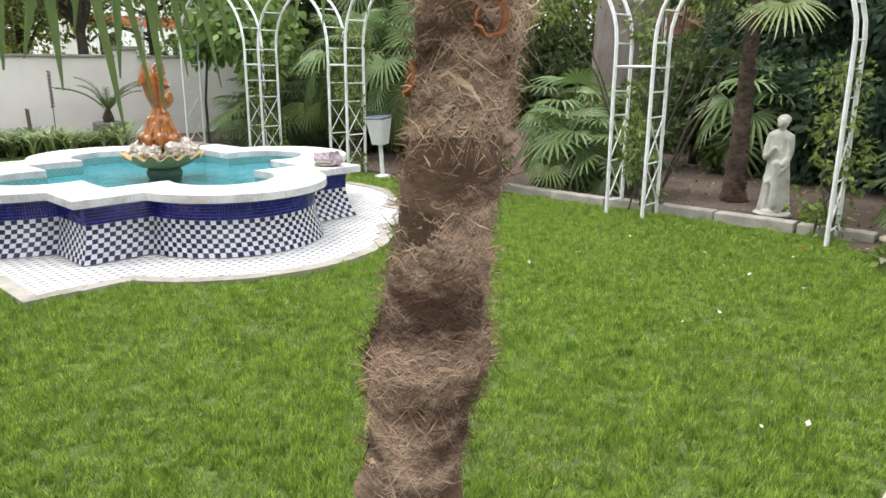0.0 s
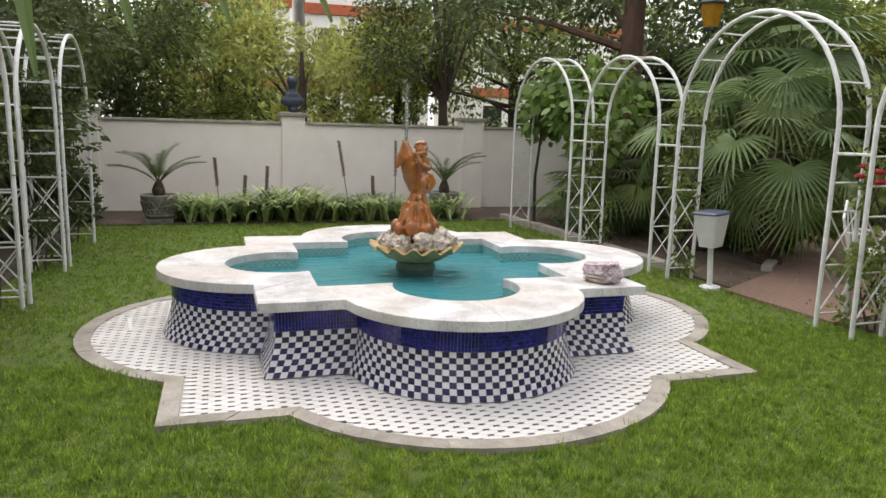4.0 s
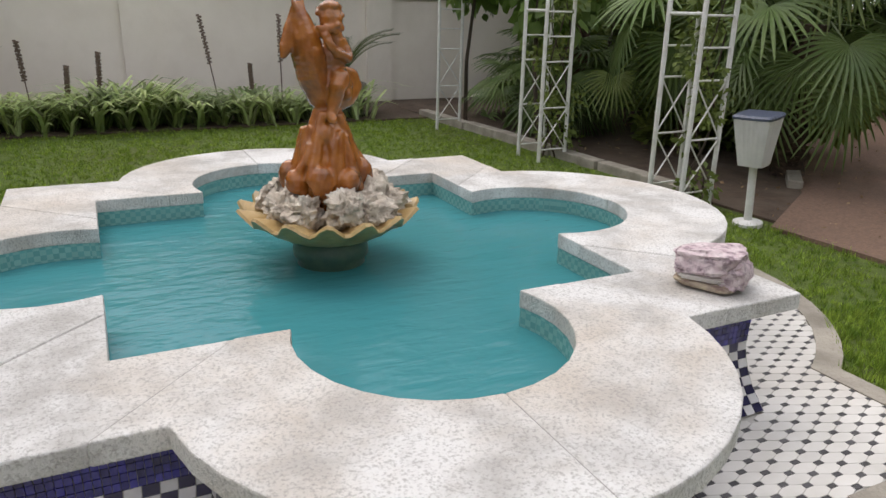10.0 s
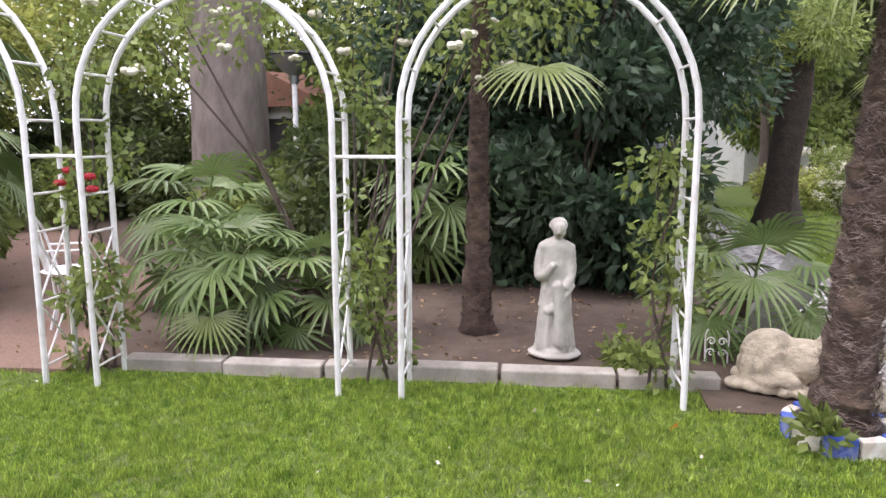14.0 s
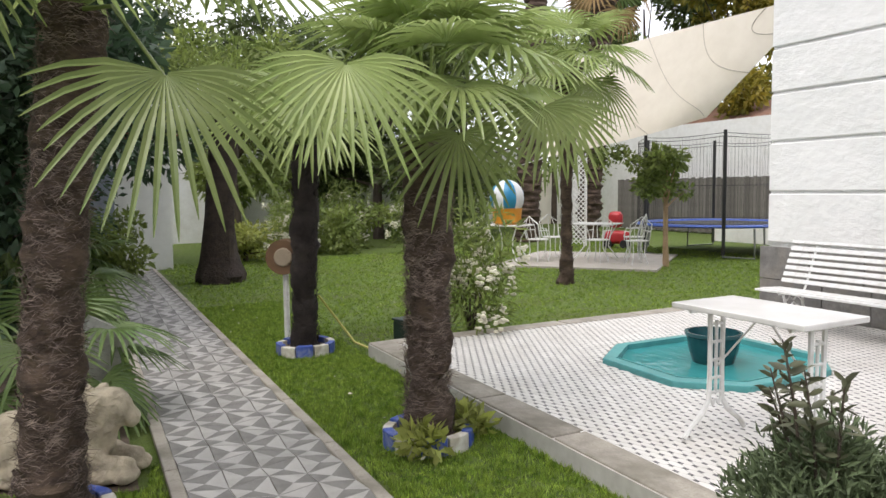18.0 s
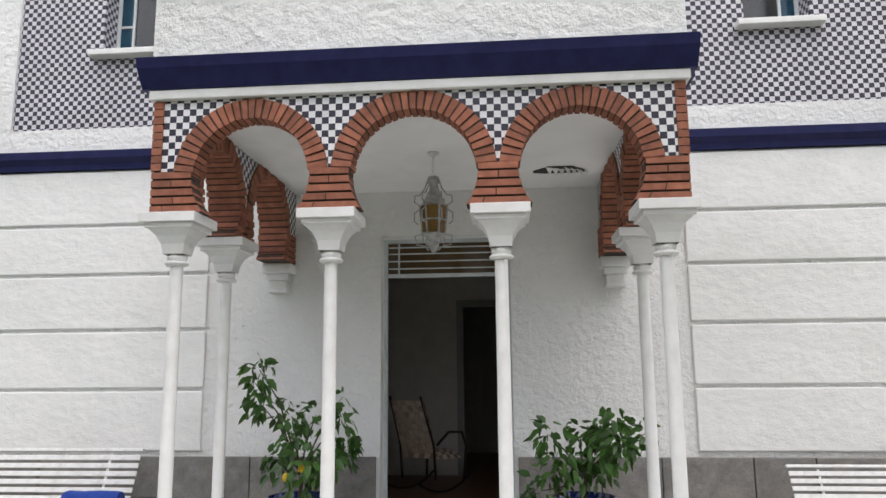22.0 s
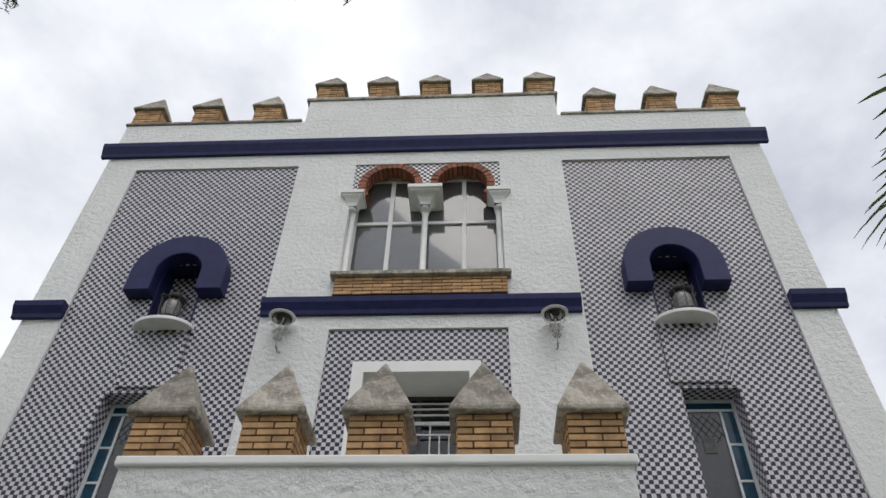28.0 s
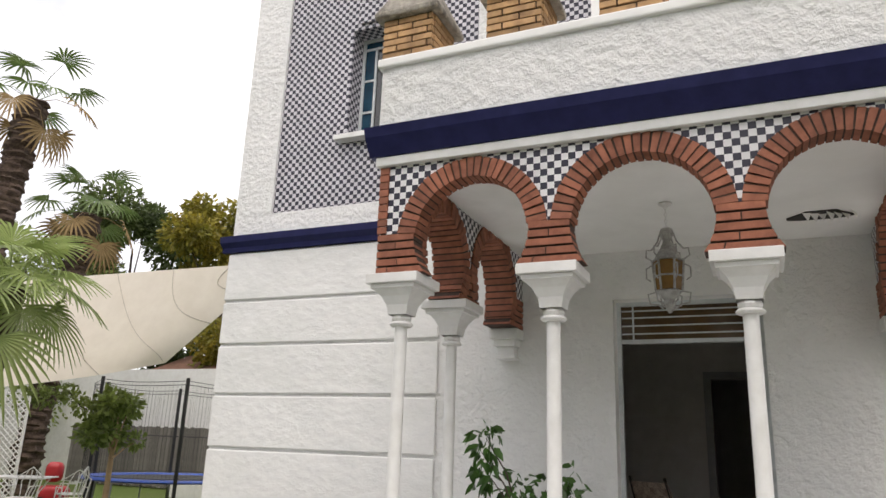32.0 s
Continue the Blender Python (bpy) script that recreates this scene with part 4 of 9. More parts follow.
def capital(m, x, y, z, s=1.0, w=0.17):
    """A flared white capital under a square abacus."""
    for r0, r1, a, b in ((0.062, 0.075, 0.0, 0.03), (0.055, 0.062, 0.03, 0.07)):
        m.lathe([(r0 * s, z + a * s), (r1 * s, z + (a + b) / 2 * s), (r0 * s, z + b * s)], 16, Matrix.Translation((x, y, 0)))
    lv = [(0.065, 0.07), (0.075, 0.13), (0.10, 0.18), (0.135, 0.22)]
    vs, fs = [], []
    for r, h in lv:
        vs += [(x + sx * r * s, y + sy * r * s, z + h * s) for sx, sy in ((-1, -1), (1, -1), (1, 1), (-1, 1))]
    for k in range(len(lv) - 1):
        fs += [(k * 4 + i, k * 4 + (i + 1) % 4, k * 4 + 4 + (i + 1) % 4, k * 4 + 4 + i) for i in range(4)]
    m.add(vs, fs)
    m.box(x - w * 0.86, y - w * 0.86, z + 0.22 * s, x + w * 0.86, y + w * 0.86, z + 0.25 * s)
    m.box(x - w, y - w, z + 0.25 * s, x + w, y + w, z + 0.31 * s)


m = M()
ARCH_T = [(-0.5, 9.43, 0.36), (0.51, 9.43, 0.36)]
screen(m, -1.03, 1.04, 9.22, 9.86, ARCH_T, 0.02, 0.2)
welded(part("arch_screen", m, PORCHTILE, tw))
for cx, zc, r in ARCH_T:
    voussoirs(tw, cx, zc, r, 0.09, 9.22, 0.005, 0.215, 22, BRICK)
for x in (-1.0, 0.005, 1.01):
    m = M()
    capital(m, x, 0.07, 8.91, 1.0, 0.235 if abs(x) < 0.5 else 0.16)
    part("capital", m, WHITE, tw)
for x in (-0.99, 0.005, 1.0):
    part("column", M().lathe([(0.055, 7.66), (0.055, 7.7), (0.042, 7.72), (0.04, 8.85), (0.05, 8.9), (0.05, 8.93)], 16, Matrix.Translation((x, 0.11, 0))), WHITE, tw, smooth=True)

# wall lights beside the balcony door
for x in (-1.55, 1.56):
    wl = part("wall_light", M().lathe([(0.12, 0.0), (0.15, 0.005), (0.155, 0.015), (0.13, 0.03), (0.06, 0.05), (0.0, 0.055)], 24), WHITE, house, "white wrought-iron wall light with a dark lamp and scrolls", smooth=True)
    wl.location = (x, -0.17, 6.9)
    part("lamp_glass", M().lathe([(0.0, -0.07), (0.05, -0.065), (0.085, -0.03), (0.09, 0.0), (0.1, 0.012)], 20), DARKGLASS, wl, smooth=True)
    part("lamp_ring", M().lathe([(0.095, -0.012), (0.118, -0.012), (0.12, 0.002), (0.095, 0.002)], 24, cap=False), GREYMETAL, wl, smooth=True)
    sc = M()
    for k in range(6):
        a = 2 * math.pi * k / 6
        for r0, z0, rad in ((0.085, -0.1, 0.035), (0.055, -0.2, 0.032), (0.03, -0.3, 0.026)):
            sc.tube([((r0 + rad * (1 - q / 14) * math.cos(q * 0.75)) * math.cos(a), (r0 + rad * (1 - q / 14) * math.cos(q * 0.75)) * math.sin(a), z0 + rad * (1 - q / 14) * math.sin(q * 0.75)) for q in range(12)], 0.0055, 4)
    sc.tube([(0, 0, -0.06), (0, 0, -0.4)], 0.008, 6)
    sc.tube([(0, 0.17, -0.36), (0, 0.08, -0.42), (0, 0, -0.39)], 0.011, 6)
    part("scrollwork", sc, surf("grey_white_iron", (0.55, 0.54, 0.52), (0.30, 0.28, 0.26), scale=30, rough=0.6, bump=0.2), wl)

# ---- porch ----
porch = thing("porch", "porch of horseshoe brick arches on slender white columns", "porch")
FX = [-1.47, -0.5, 0.53, 1.49]
FY, SY, CY = -2.18, -1.33, -0.2
FLOORZ = 0.3
part("porch_step", M().box(-1.76, -2.75, 0.05, 1.8, -0.005, FLOORZ - 0.012), CONCRETE, porch, "worn concrete porch step", bevel=0.012)
bm_ = M()
bm_.box(-1.74, -2.73, FLOORZ - 0.012, 1.78, -2.32, FLOORZ).box(-1.74, -2.32, FLOORZ - 0.012, -1.34, -0.055, FLOORZ).box(1.38, -2.32, FLOORZ - 0.012, 1.78, -0.055, FLOORZ)
part("porch_border", bm_, MARBLE_W, porch, bevel=0.003)
tl = [M().box(0.002, 0.002, -0.012, 0.338, 0.374, 0).mesh("floor_tile", mt) for mt in (MARBLE_W, MARBLE_B)]
for i in range(8):
    for j in range(6):
        piece("floor_tile", tl[(i + j) % 2], porch, pose(-1.34 + 0.34 * i, -2.32 + 0.376 * j, FLOORZ + 0.0005 * ((i * 3 + j) % 3)))
TOPC = 2.53
sidex = [(-1.49, -1), (1.51, 1)]
FA = [(-0.985, 2.76, 0.365), (0.015, 2.76, 0.385), (1.01, 2.76, 0.365)]
m = M()
screen(m, -1.6, 1.62, 2.79, 3.25, [(a, b, c + 0.05) for a, b, c in FA], -2.29, -2.175)
welded(part("arch_screen", m, PORCHTILE, porch, "chequered spandrels above the front arches"))
for cx, zc, r in FA:
    voussoirs(porch, cx, zc, r, 0.115, 2.78, -2.305, -2.16, 27, BRICK)
imposts(porch, FA, -1.61, 1.63, TOPC, 2.795, 5, -2.303, -2.162, BRICK, 0.11)
for a, b in ((-1.613, -1.55), (1.57, 1.633)):
    for r in range(9):
        part("brick", M().box(a, -2.304, 2.8 + r * 0.05, b, -2.161, 2.8 + r * 0.05 + 0.043), BRICK, porch)
for sx, sg in sidex:
    SA = [(-1.755, 2.76, 0.325), (-0.74, 2.76, 0.42)]

    def fm(p, c=sx):
        return (c + p[1], p[0], p[2])
    m = M()
    screen(m, -2.17, -0.002, 2.79, 3.25, [(a, b, c + 0.05) for a, b, c in SA], -0.11, 0.11, fm)
    welded(part("arch_screen", m, PORCHTILE, porch, "chequered spandrels above the side arches"))
    for cx, zc, r in SA:
        voussoirs(porch, cx, zc, r, 0.115, 2.6, -0.125, 0.125, 28, BRICK, fm)
    imposts(porch, SA, -2.155, -0.01, TOPC, 2.795, 5, -0.123, 0.123, BRICK, 0.11, fm)


def column(x, y):
    sh = part("column", M().lathe([(0.056, 0), (0.056, 0.02), (0.042, 0.04), (0.039, 1.9), (0.037, 1.95), (0.037, 1.96)], 20), WHITE, porch, smooth=True)
    sh.location = (x, y, FLOORZ)
    c = M()
    capital(c, 0, 0, 1.92, 1.0, 0.175)
    part("capital", c, WHITE, sh, bevel=0.004)
    return sh


for x in FX:
    column(x, FY)
for x, _ in sidex:
    column(x, SY)
for x, _ in sidex:
    c = M()
    for w, a, b in ((0.13, 2.44, 2.53), (0.10, 2.38, 2.44), (0.075, 2.30, 2.38), (0.09, 2.27, 2.30)):
        c.box(x - w, -w * 1.6, a, x + w, -0.001, b)
    part("corbel", c, WHITE, porch, bevel=0.008)
part("porch_ceiling", M().box(-1.42, -2.17, 3.2, 1.44, -0.002, 3.252), PLASTER, porch)
# the hole is a flat sheet, its dark colour painting the shade inside
hole = M()
ringh = [(1.02 + 0.19 * (1 + 0.3 * math.sin(3 * a)) * math.cos(a), -0.62 + 0.13 * (1 + 0.25 * math.cos(2 * a)) * math.sin(a)) for a in np.linspace(0, 2 * math.pi, 18)[:-1]]
hole.prism(ringh, 3.192, 3.199)
part("plaster_hole_shade", hole, DARK, porch, "dark sheet for the shaded hole in the broken ceiling plaster")
for k in range(7):
    part("plaster_flake", M().add([(0.9 + 0.05 * k, -0.72 + 0.03 * (k % 3), 3.19), (0.96 + 0.05 * k, -0.7 + 0.02 * k, 3.19), (0.94 + 0.05 * k, -0.66, 3.14 - 0.01 * (k % 2))], [(0, 1, 2)]), PLASTER, porch)
m = M()
m.box(-1.64, -2.33, 3.25, 1.66, 0, 3.312)
part("white_fascia", m, WHITE, porch, bevel=0.006)
m = M()
for pr, a, b in (([(-2.34, 3.313), (-2.36, 3.34), (-2.42, 3.42), (-2.44, 3.482), (-2.2, 3.482), (-2.2, 3.313)], -1.68, 1.70),):
    m.prism(pr, a, b, axis=0)
part("balcony_cornice", m, NAVY, porch, "navy painted balcony cornice")
for a, b in ((-1.70, -1.55), (1.57, 1.72)):
    part("balcony_cornice", M().box(a, -2.199, 3.313, b, -0.001, 3.482), NAVY, porch, "navy painted balcony cornice")
part("balcony_floor", M().box(-1.549, -2.199, 3.35, 1.569, -0.001, 3.46), CONCRETE, porch)
for q in ((-1.6, -2.38, 1.64, -2.12), (-1.6, -2.119, -1.36, -0.001), (1.4, -2.119, 1.64, -0.001)):
    part("balcony_parapet", M().box(q[0], q[1], 3.482, q[2], q[3], 3.92), STUCCO, porch)
for q in ((-1.63, -2.41, 1.67, -2.09), (-1.63, -2.089, -1.33, -0.001), (1.37, -2.089, 1.67, -0.001)):
    part("parapet_coping", M().box(q[0], q[1], 3.92, q[2], q[3], 3.985), PLASTER, porch, bevel=0.012)

# ---- front door opening and hall ----
fd = part("front_door", frame_bars(M(), -0.57, 0.6, 2.42, 2.78, 0.035, 0.16, 0.2), STEEL, house, "open doorway under a leaded transom light")
for a in (-0.57, 0.565):
    part("door_jamb", M().box(a, 0.16, 0.3, a + 0.035, 0.2, 2.42), STEEL, fd)
part("transom_pane", M().box(-0.535, 0.185, 2.455, 0.565, 0.19, 2.745), surf("amber_glass", (0.10, 0.06, 0.025), (0.05, 0.03, 0.015), scale=4, rough=0.1, bump=0.1), fd)
lead = M()
for z in (2.5, 2.57, 2.64, 2.7):
    lead.box(-0.53, 0.178, z, 0.56, 0.184, z + 0.012)
for x in (-0.44, 0.46):
    lead.box(x, 0.176, 2.455, x + 0.014, 0.185, 2.745)
part("leading", lead, STEEL, fd)
part("threshold", M().box(-0.6, -0.05, 0.2, 0.63, 0.36, 0.3), CONCRETE, fd, bevel=0.006)
leaf = part("door_leaf", M().box(0.62, 0.36, 0.31, 0.67, 1.4, 2.4), WOOD, fd, "dark wooden door leaf folded inwards")
setting("floor_hall", M().box(-3, 0.36, 0.22, 3, 5.0, 0.3), WOOD, "reddish-brown hall floor indoors", "floor")
m = M()
m.box(-3.0, 0.36, 0.3, -2.9, 5, 3.2).box(2.9, 0.36, 0.3, 3.0, 5, 3.2)
m.box(-3, 5, 0.3, 3, 5.1, 3.2)
setting("wall_hall", m, ROOMWALL, "dim plastered hall walls indoors", "wall")
setting("ceiling_hall", M().box(-3, 0.36, 3.2, 3, 5.1, 3.3), ROOMWALL, "dim hall ceiling indoors", "ceiling")
ib = thing("hall_partition", "dim partition wall with a dark inner doorway", "wall", (0, 2.6, 0.3), kind="structure")
part("partition_panel", holed(M(), -2.9, 2.9, 0, 2.9, [(0.02, 0.85, 0, 2.05)], 0, 0.12), ROOMWALL, ib)
part("door_casing", holed(M(), -0.06, 0.93, 0, 2.13, [(0.02, 0.85, 0, 2.05)], -0.02, -0.001), surf("grey_casing", (0.3, 0.3, 0.3), rough=0.5), ib)
# ---- fountain ----
FC = (0.12, -12.14)
LD = 1.09
APZ = 0.07
fountain = thing("fountain", "quatrefoil fountain basin with chequered tiled sides and stone coping", "fountain", (FC[0], FC[1], 0))


def foil(a, R, LD=LD, n=18, e=6):
    """Outline of a square of half-side a with a round lobe of radius R on each side; the same count of points for all sizes."""
    h = math.sqrt(max(R * R - (a - LD) ** 2, 1e-6))
    phi = math.atan2(h, a - LD)
    base = [(a, -a + (a - h) * i / e) for i in range(e)]
    base += [(LD + R * math.cos(-phi + 2 * phi * i / n), R * math.sin(-phi + 2 * phi * i / n)) for i in range(n + 1)]
    base += [(a, h + (a - h) * i / e) for i in range(1, e)]
    out = []
    for k in range(4):
        c, s = math.cos(math.pi / 2 * k), math.sin(math.pi / 2 * k)
        out += [(c * p[0] - s * p[1], s * p[0] + c * p[1]) for p in base]
    return out


def strip_ring(m, rings, closed=True):
    """Skin over rings of 3D points of equal count."""
    n = len(rings[0])
    vs = [p for r in rings for p in r]
    fs = [(k * n + i, k * n + (i + 1) % n, (k + 1) * n + (i + 1) % n, (k + 1) * n + i) for k in range(len(rings) - 1) for i in range(n if closed else n - 1)]
    return m.add(vs, fs)


def at_z(ring, z):
    return [(p[0], p[1], z) for p in ring]


CZ0, CZ1 = 0.495, 0.555
o_ring, i_ring = foil(1.22, 0.745), foil(0.84, 0.40, 0.985)
side = len(o_ring) // 4
cuts = []
for k in range(4):
    cuts += [k * side + 4, k * side + side // 2, k * side + side - 4]
for q in range(len(cuts)):
    a, b = cuts[q], cuts[(q + 1) % len(cuts)]
    idx = [(a + j) % len(o_ring) for j in range(((b - a) % len(o_ring)) + 1)]
    m = M()
    n = len(idx)
    dz = 0.0015 * math.sin(q * 2.3)

    def sh(p, q2, u):
        return (p[0] + (q2[0] - p[0]) * u, p[1] + (q2[1] - p[1]) * u)
    O, I = [o_ring[i] for i in idx], [i_ring[i] for i in idx]
    O[0], O[-1] = sh(O[0], O[1], 0.006), sh(O[-1], O[-2], 0.006)
    I[0], I[-1] = sh(I[0], I[1], 0.006), sh(I[-1], I[-2], 0.006)
    vs = [(*p, CZ0) for p in O] + [(*p, CZ1 + dz) for p in O] + [(*p, CZ1 + dz) for p in I] + [(*p, CZ0) for p in I]
    fs = [(k * n + j, k * n + j + 1, ((k + 1) % 4) * n + j + 1, ((k + 1) % 4) * n + j) for k in range(4) for j in range(n - 1)]
    fs += [(0, n, 2 * n, 3 * n), (4 * n - 1, 3 * n - 1, 2 * n - 1, n - 1)]
    part("coping_stone", m.add(vs, fs), COPING, fountain, bevel=0.006)
part("coping_joint", strip_ring(M(), [at_z(foil(1.21, 0.735), 0.5), at_z(foil(1.21, 0.735), 0.552), at_z(foil(0.85, 0.41, 0.985), 0.552), at_z(foil(0.85, 0.41, 0.985), 0.5)]), GROUT, fountain)


def flare(t):
    """Outline of the tiled side at height share t, 0 at the foot."""
    w = 0.06 * (1 - t) ** 2 - 0.014 * math.sin(math.pi * t)
    return foil(1.125 + w, 0.65 + w)


core = [at_z(flare(t), 0.03 + APZ + 0.395 * t) for t in np.linspace(0, 1, 9)]
part("basin_core", strip_ring(M(), core), GROUT, fountain)


def resample(ring, count):
    """Evenly spaced points along each straight and curved run of a ring side."""
    pts = [Vector(p) for p in ring]
    out = []
    for k in range(4):
        run = pts[k * side:(k + 1) * side] + [pts[((k + 1) * side) % len(pts)]]
        for a, b, c in ((0, 6, count[0]), (6, 6 + 18, count[1]), (24, side, count[0])):
            seg = run[a:b + 1]
            ln = [0.0]
            for u, v in zip(seg, seg[1:]):
                ln.append(ln[-1] + (v - u).length)
            for j in range(c):
                d = ln[-1] * j / c
                i = max(0, next(ii for ii in range(len(ln)) if ln[ii] >= d - 1e-9) - 1)
                w = (d - ln[i]) / max(ln[i + 1] - ln[i], 1e-9)
                out.append(seg[i].lerp(seg[i + 1], w))
    return out


TILE_W = surf("white_glazed_tile", (0.74, 0.73, 0.76), (0.66, 0.65, 0.68), scale=20, rough=0.2, bump=0.08, vary=0.06)
TILE_N = surf("dark_navy_tile", (0.018, 0.017, 0.06), (0.035, 0.03, 0.09), scale=20, rough=0.2, bump=0.08, vary=0.3)
TILE_W2 = surf("white_glazed_tiles", (0.74, 0.73, 0.76), (0.66, 0.65, 0.68), scale=20, rough=0.2, bump=0.08, island=0.06)
TILE_N2 = surf("dark_navy_tiles", (0.018, 0.017, 0.06), (0.035, 0.03, 0.09), scale=20, rough=0.2, bump=0.08, island=0.3)
NAVY2 = surf("navy_mosaic", (0.013, 0.013, 0.13), (0.035, 0.032, 0.26), scale=20, rough=0.12, bump=0.1, island=0.45)


def face_tile(m, q, th=0.004, gap=0.06):
    """A tile on the quad q of four corners, shrunk by a joint and lifted outwards."""
    q = [Vector(p) for p in q]
    c = sum(q, Vector()) / 4
    nrm = (q[1] - q[0]).cross(q[3] - q[0]).normalized()
    r = [c + (p - c) * (1 - gap) for p in q]
    top = [p + nrm * th for p in r]
    m.add(r + top, [(4, 5, 6, 7), (0, 1, 5, 4), (1, 2, 6, 5), (2, 3, 7, 6), (3, 0, 4, 7)])


ROWS = 8
levels = [resample(flare(0.70 * r / ROWS), (12, 52)) for r in range(ROWS + 1)]
cnt = len(levels[0])
bw_, bn_ = M(), M()
nn = 0
for r in range(ROWS):
    z0, z1 = 0.032 + APZ + (0.325 - APZ) * r / ROWS, 0.032 + APZ + (0.325 - APZ) * (r + 1) / ROWS
    for i in range(cnt):
        j = (i + 1) % cnt
        q = [(*levels[r][i], z0), (*levels[r][j], z0), (*levels[r + 1][j], z1), (*levels[r + 1][i], z1)]
        dark = (r + i) % 2
        cx, cy = levels[r][i]
        if cy > 0.98 and nn < 300:
            one = M()
            face_tile(one, q)
            part("tile", one, TILE_N if dark else TILE_W, fountain)
            nn += 1
        else:
            face_tile(bn_ if dark else bw_, q)
part("white_side_tiles", bw_, TILE_W2, fountain, kind="stuff")
part("dark_side_tiles", bn_, TILE_N2, fountain, kind="stuff")
mo = M()
lv = [resample(flare(0.70 + 0.30 * r / 6), (26, 106)) for r in range(7)]
for r in range(6):
    z0, z1 = 0.358 + 0.0227 * r, 0.358 + 0.0227 * (r + 1)
    for i in range(len(lv[0])):
        j = (i + 1) % len(lv[0])
        face_tile(mo, [(*lv[r][i], z0), (*lv[r][j], z0), (*lv[r + 1][j], z1), (*lv[r + 1][i], z1)], 0.006, 0.1)
part("navy_mosaic_band", mo, NAVY2, fountain, kind="stuff")
part("basin_lining", strip_ring(M(), [at_z(foil(0.843, 0.403, 0.985), 0.15), at_z(foil(0.843, 0.403, 0.985), 0.498)]), MOSAIC_T, fountain)
WATER_F = bpy.data.materials.new("fountain_water")
water(WATER_F, (0.045, 0.225, 0.255), 0.35, 6)
m = M()
wr = foil(0.846, 0.406, 0.985)
m.add([(*p, 0.43) for p in wr] + [(0, 0, 0.43)], [(i, (i + 1) % len(wr), len(wr)) for i in range(len(wr))])
part("water", m, WATER_F, fountain, "clear turquoise water")

# tiled apron round the basin
apron = thing("fountain_apron", "star-shaped floor of white octagon tiles round the fountain", "tile floor", (FC[0], FC[1], APZ), kind="structure")
ap_o, ap_i = foil(1.72, 1.26), foil(1.62, 1.16)
m = M()
vs = at_z(ap_i, 0.024)
m.add(vs + [(0, 0, 0.024)], [(i, (i + 1) % len(vs), len(vs)) for i in range(len(vs))])
part("apron_bed", m, TILEGROUT, apron)
nb = len(ap_o)
st = M()
for q in range(0, nb, 3):
    idx = [(q + j) % nb for j in range(4)]
    O, I = [ap_o[i] for i in idx], [ap_i[i] for i in idx]
    m = M()
    n = 4
    zt = 0.034 + 0.003 * math.sin(q * 1.7)
    vs = [(*p, -0.02) for p in O] + [(*p, zt) for p in O] + [(*p, zt) for p in I] + [(*p, -0.02) for p in I]
    fs = [(k * n + j, k * n + j + 1, ((k + 1) % 4) * n + j + 1, ((k + 1) % 4) * n + j) for k in range(4) for j in range(n - 1)]
    part("edge_stone", m.add(vs, fs), CONCRETE, apron)
hole_r = flare(0.0)
inset_floor(apron, -2.4, -2.4, 75, 76, 0.03, lambda x, y: inside((x, y), ap_i) and not inside((x, y), hole_r), lambda x, y: y > 1.2 and -0.7 < x < 0.95)

# shell bowl, rocks and figure in the basin
shell = thing("shell_bowl", "scalloped ochre stone bowl rising from the water", "fountain bowl", (FC[0], FC[1], 0.2))
SHELL = surf("ochre_glazed_stone", (0.56, 0.40, 0.19), (0.42, 0.27, 0.11), scale=7, rough=0.35, bump=0.3, stain=(0.085, 0.075, 0.035), sscale=5, samount=0.8)
m = M()
NA = 96


def shell_ring(r, z, amp, zamp=0.0):
    return [((r + amp * math.cos(15 * t)) * math.cos(t), (r + amp * math.cos(15 * t)) * math.sin(t), z + zamp * math.cos(15 * t)) for t in [2 * math.pi * i / NA for i in range(NA)]]


strip_ring(m, [shell_ring(0.12, 0.335, 0), shell_ring(0.19, 0.35, 0.002), shell_ring(0.235, 0.375, 0.006, 0.008), shell_ring(0.27, 0.405, 0.011, 0.016), shell_ring(0.305, 0.43, 0.016, 0.022),
               shell_ring(0.338, 0.442, 0.02, 0.025), shell_ring(0.344, 0.449, 0.02, 0.025), shell_ring(0.336, 0.458, 0.019, 0.025), shell_ring(0.27, 0.445, 0.013, 0.02), shell_ring(0.18, 0.42, 0.007, 0.012), shell_ring(0.02, 0.405, 0)])
part("scalloped_bowl", m, SHELL, shell, smooth=True)
part("pedestal", M().lathe([(0.135, 0.0), (0.135, 0.25), (0.15, 0.27), (0.15, 0.3), (0.13, 0.335)], 32), surf("dark_green_stone", (0.05, 0.10, 0.075), (0.10, 0.15, 0.10), scale=9, rough=0.4, bump=0.3), shell, "dark green pedestal", smooth=True)
# the stain colour here paints the shade of the rock's crevices as dark spots
PUMICE = surf("porous_pale_rock", (0.78, 0.71, 0.62), (0.60, 0.52, 0.43), scale=16, rough=0.95, bump=1.0, bscale=24, dist=0.03, stain=(0.16, 0.12, 0.09), sscale=12, samount=0.8)


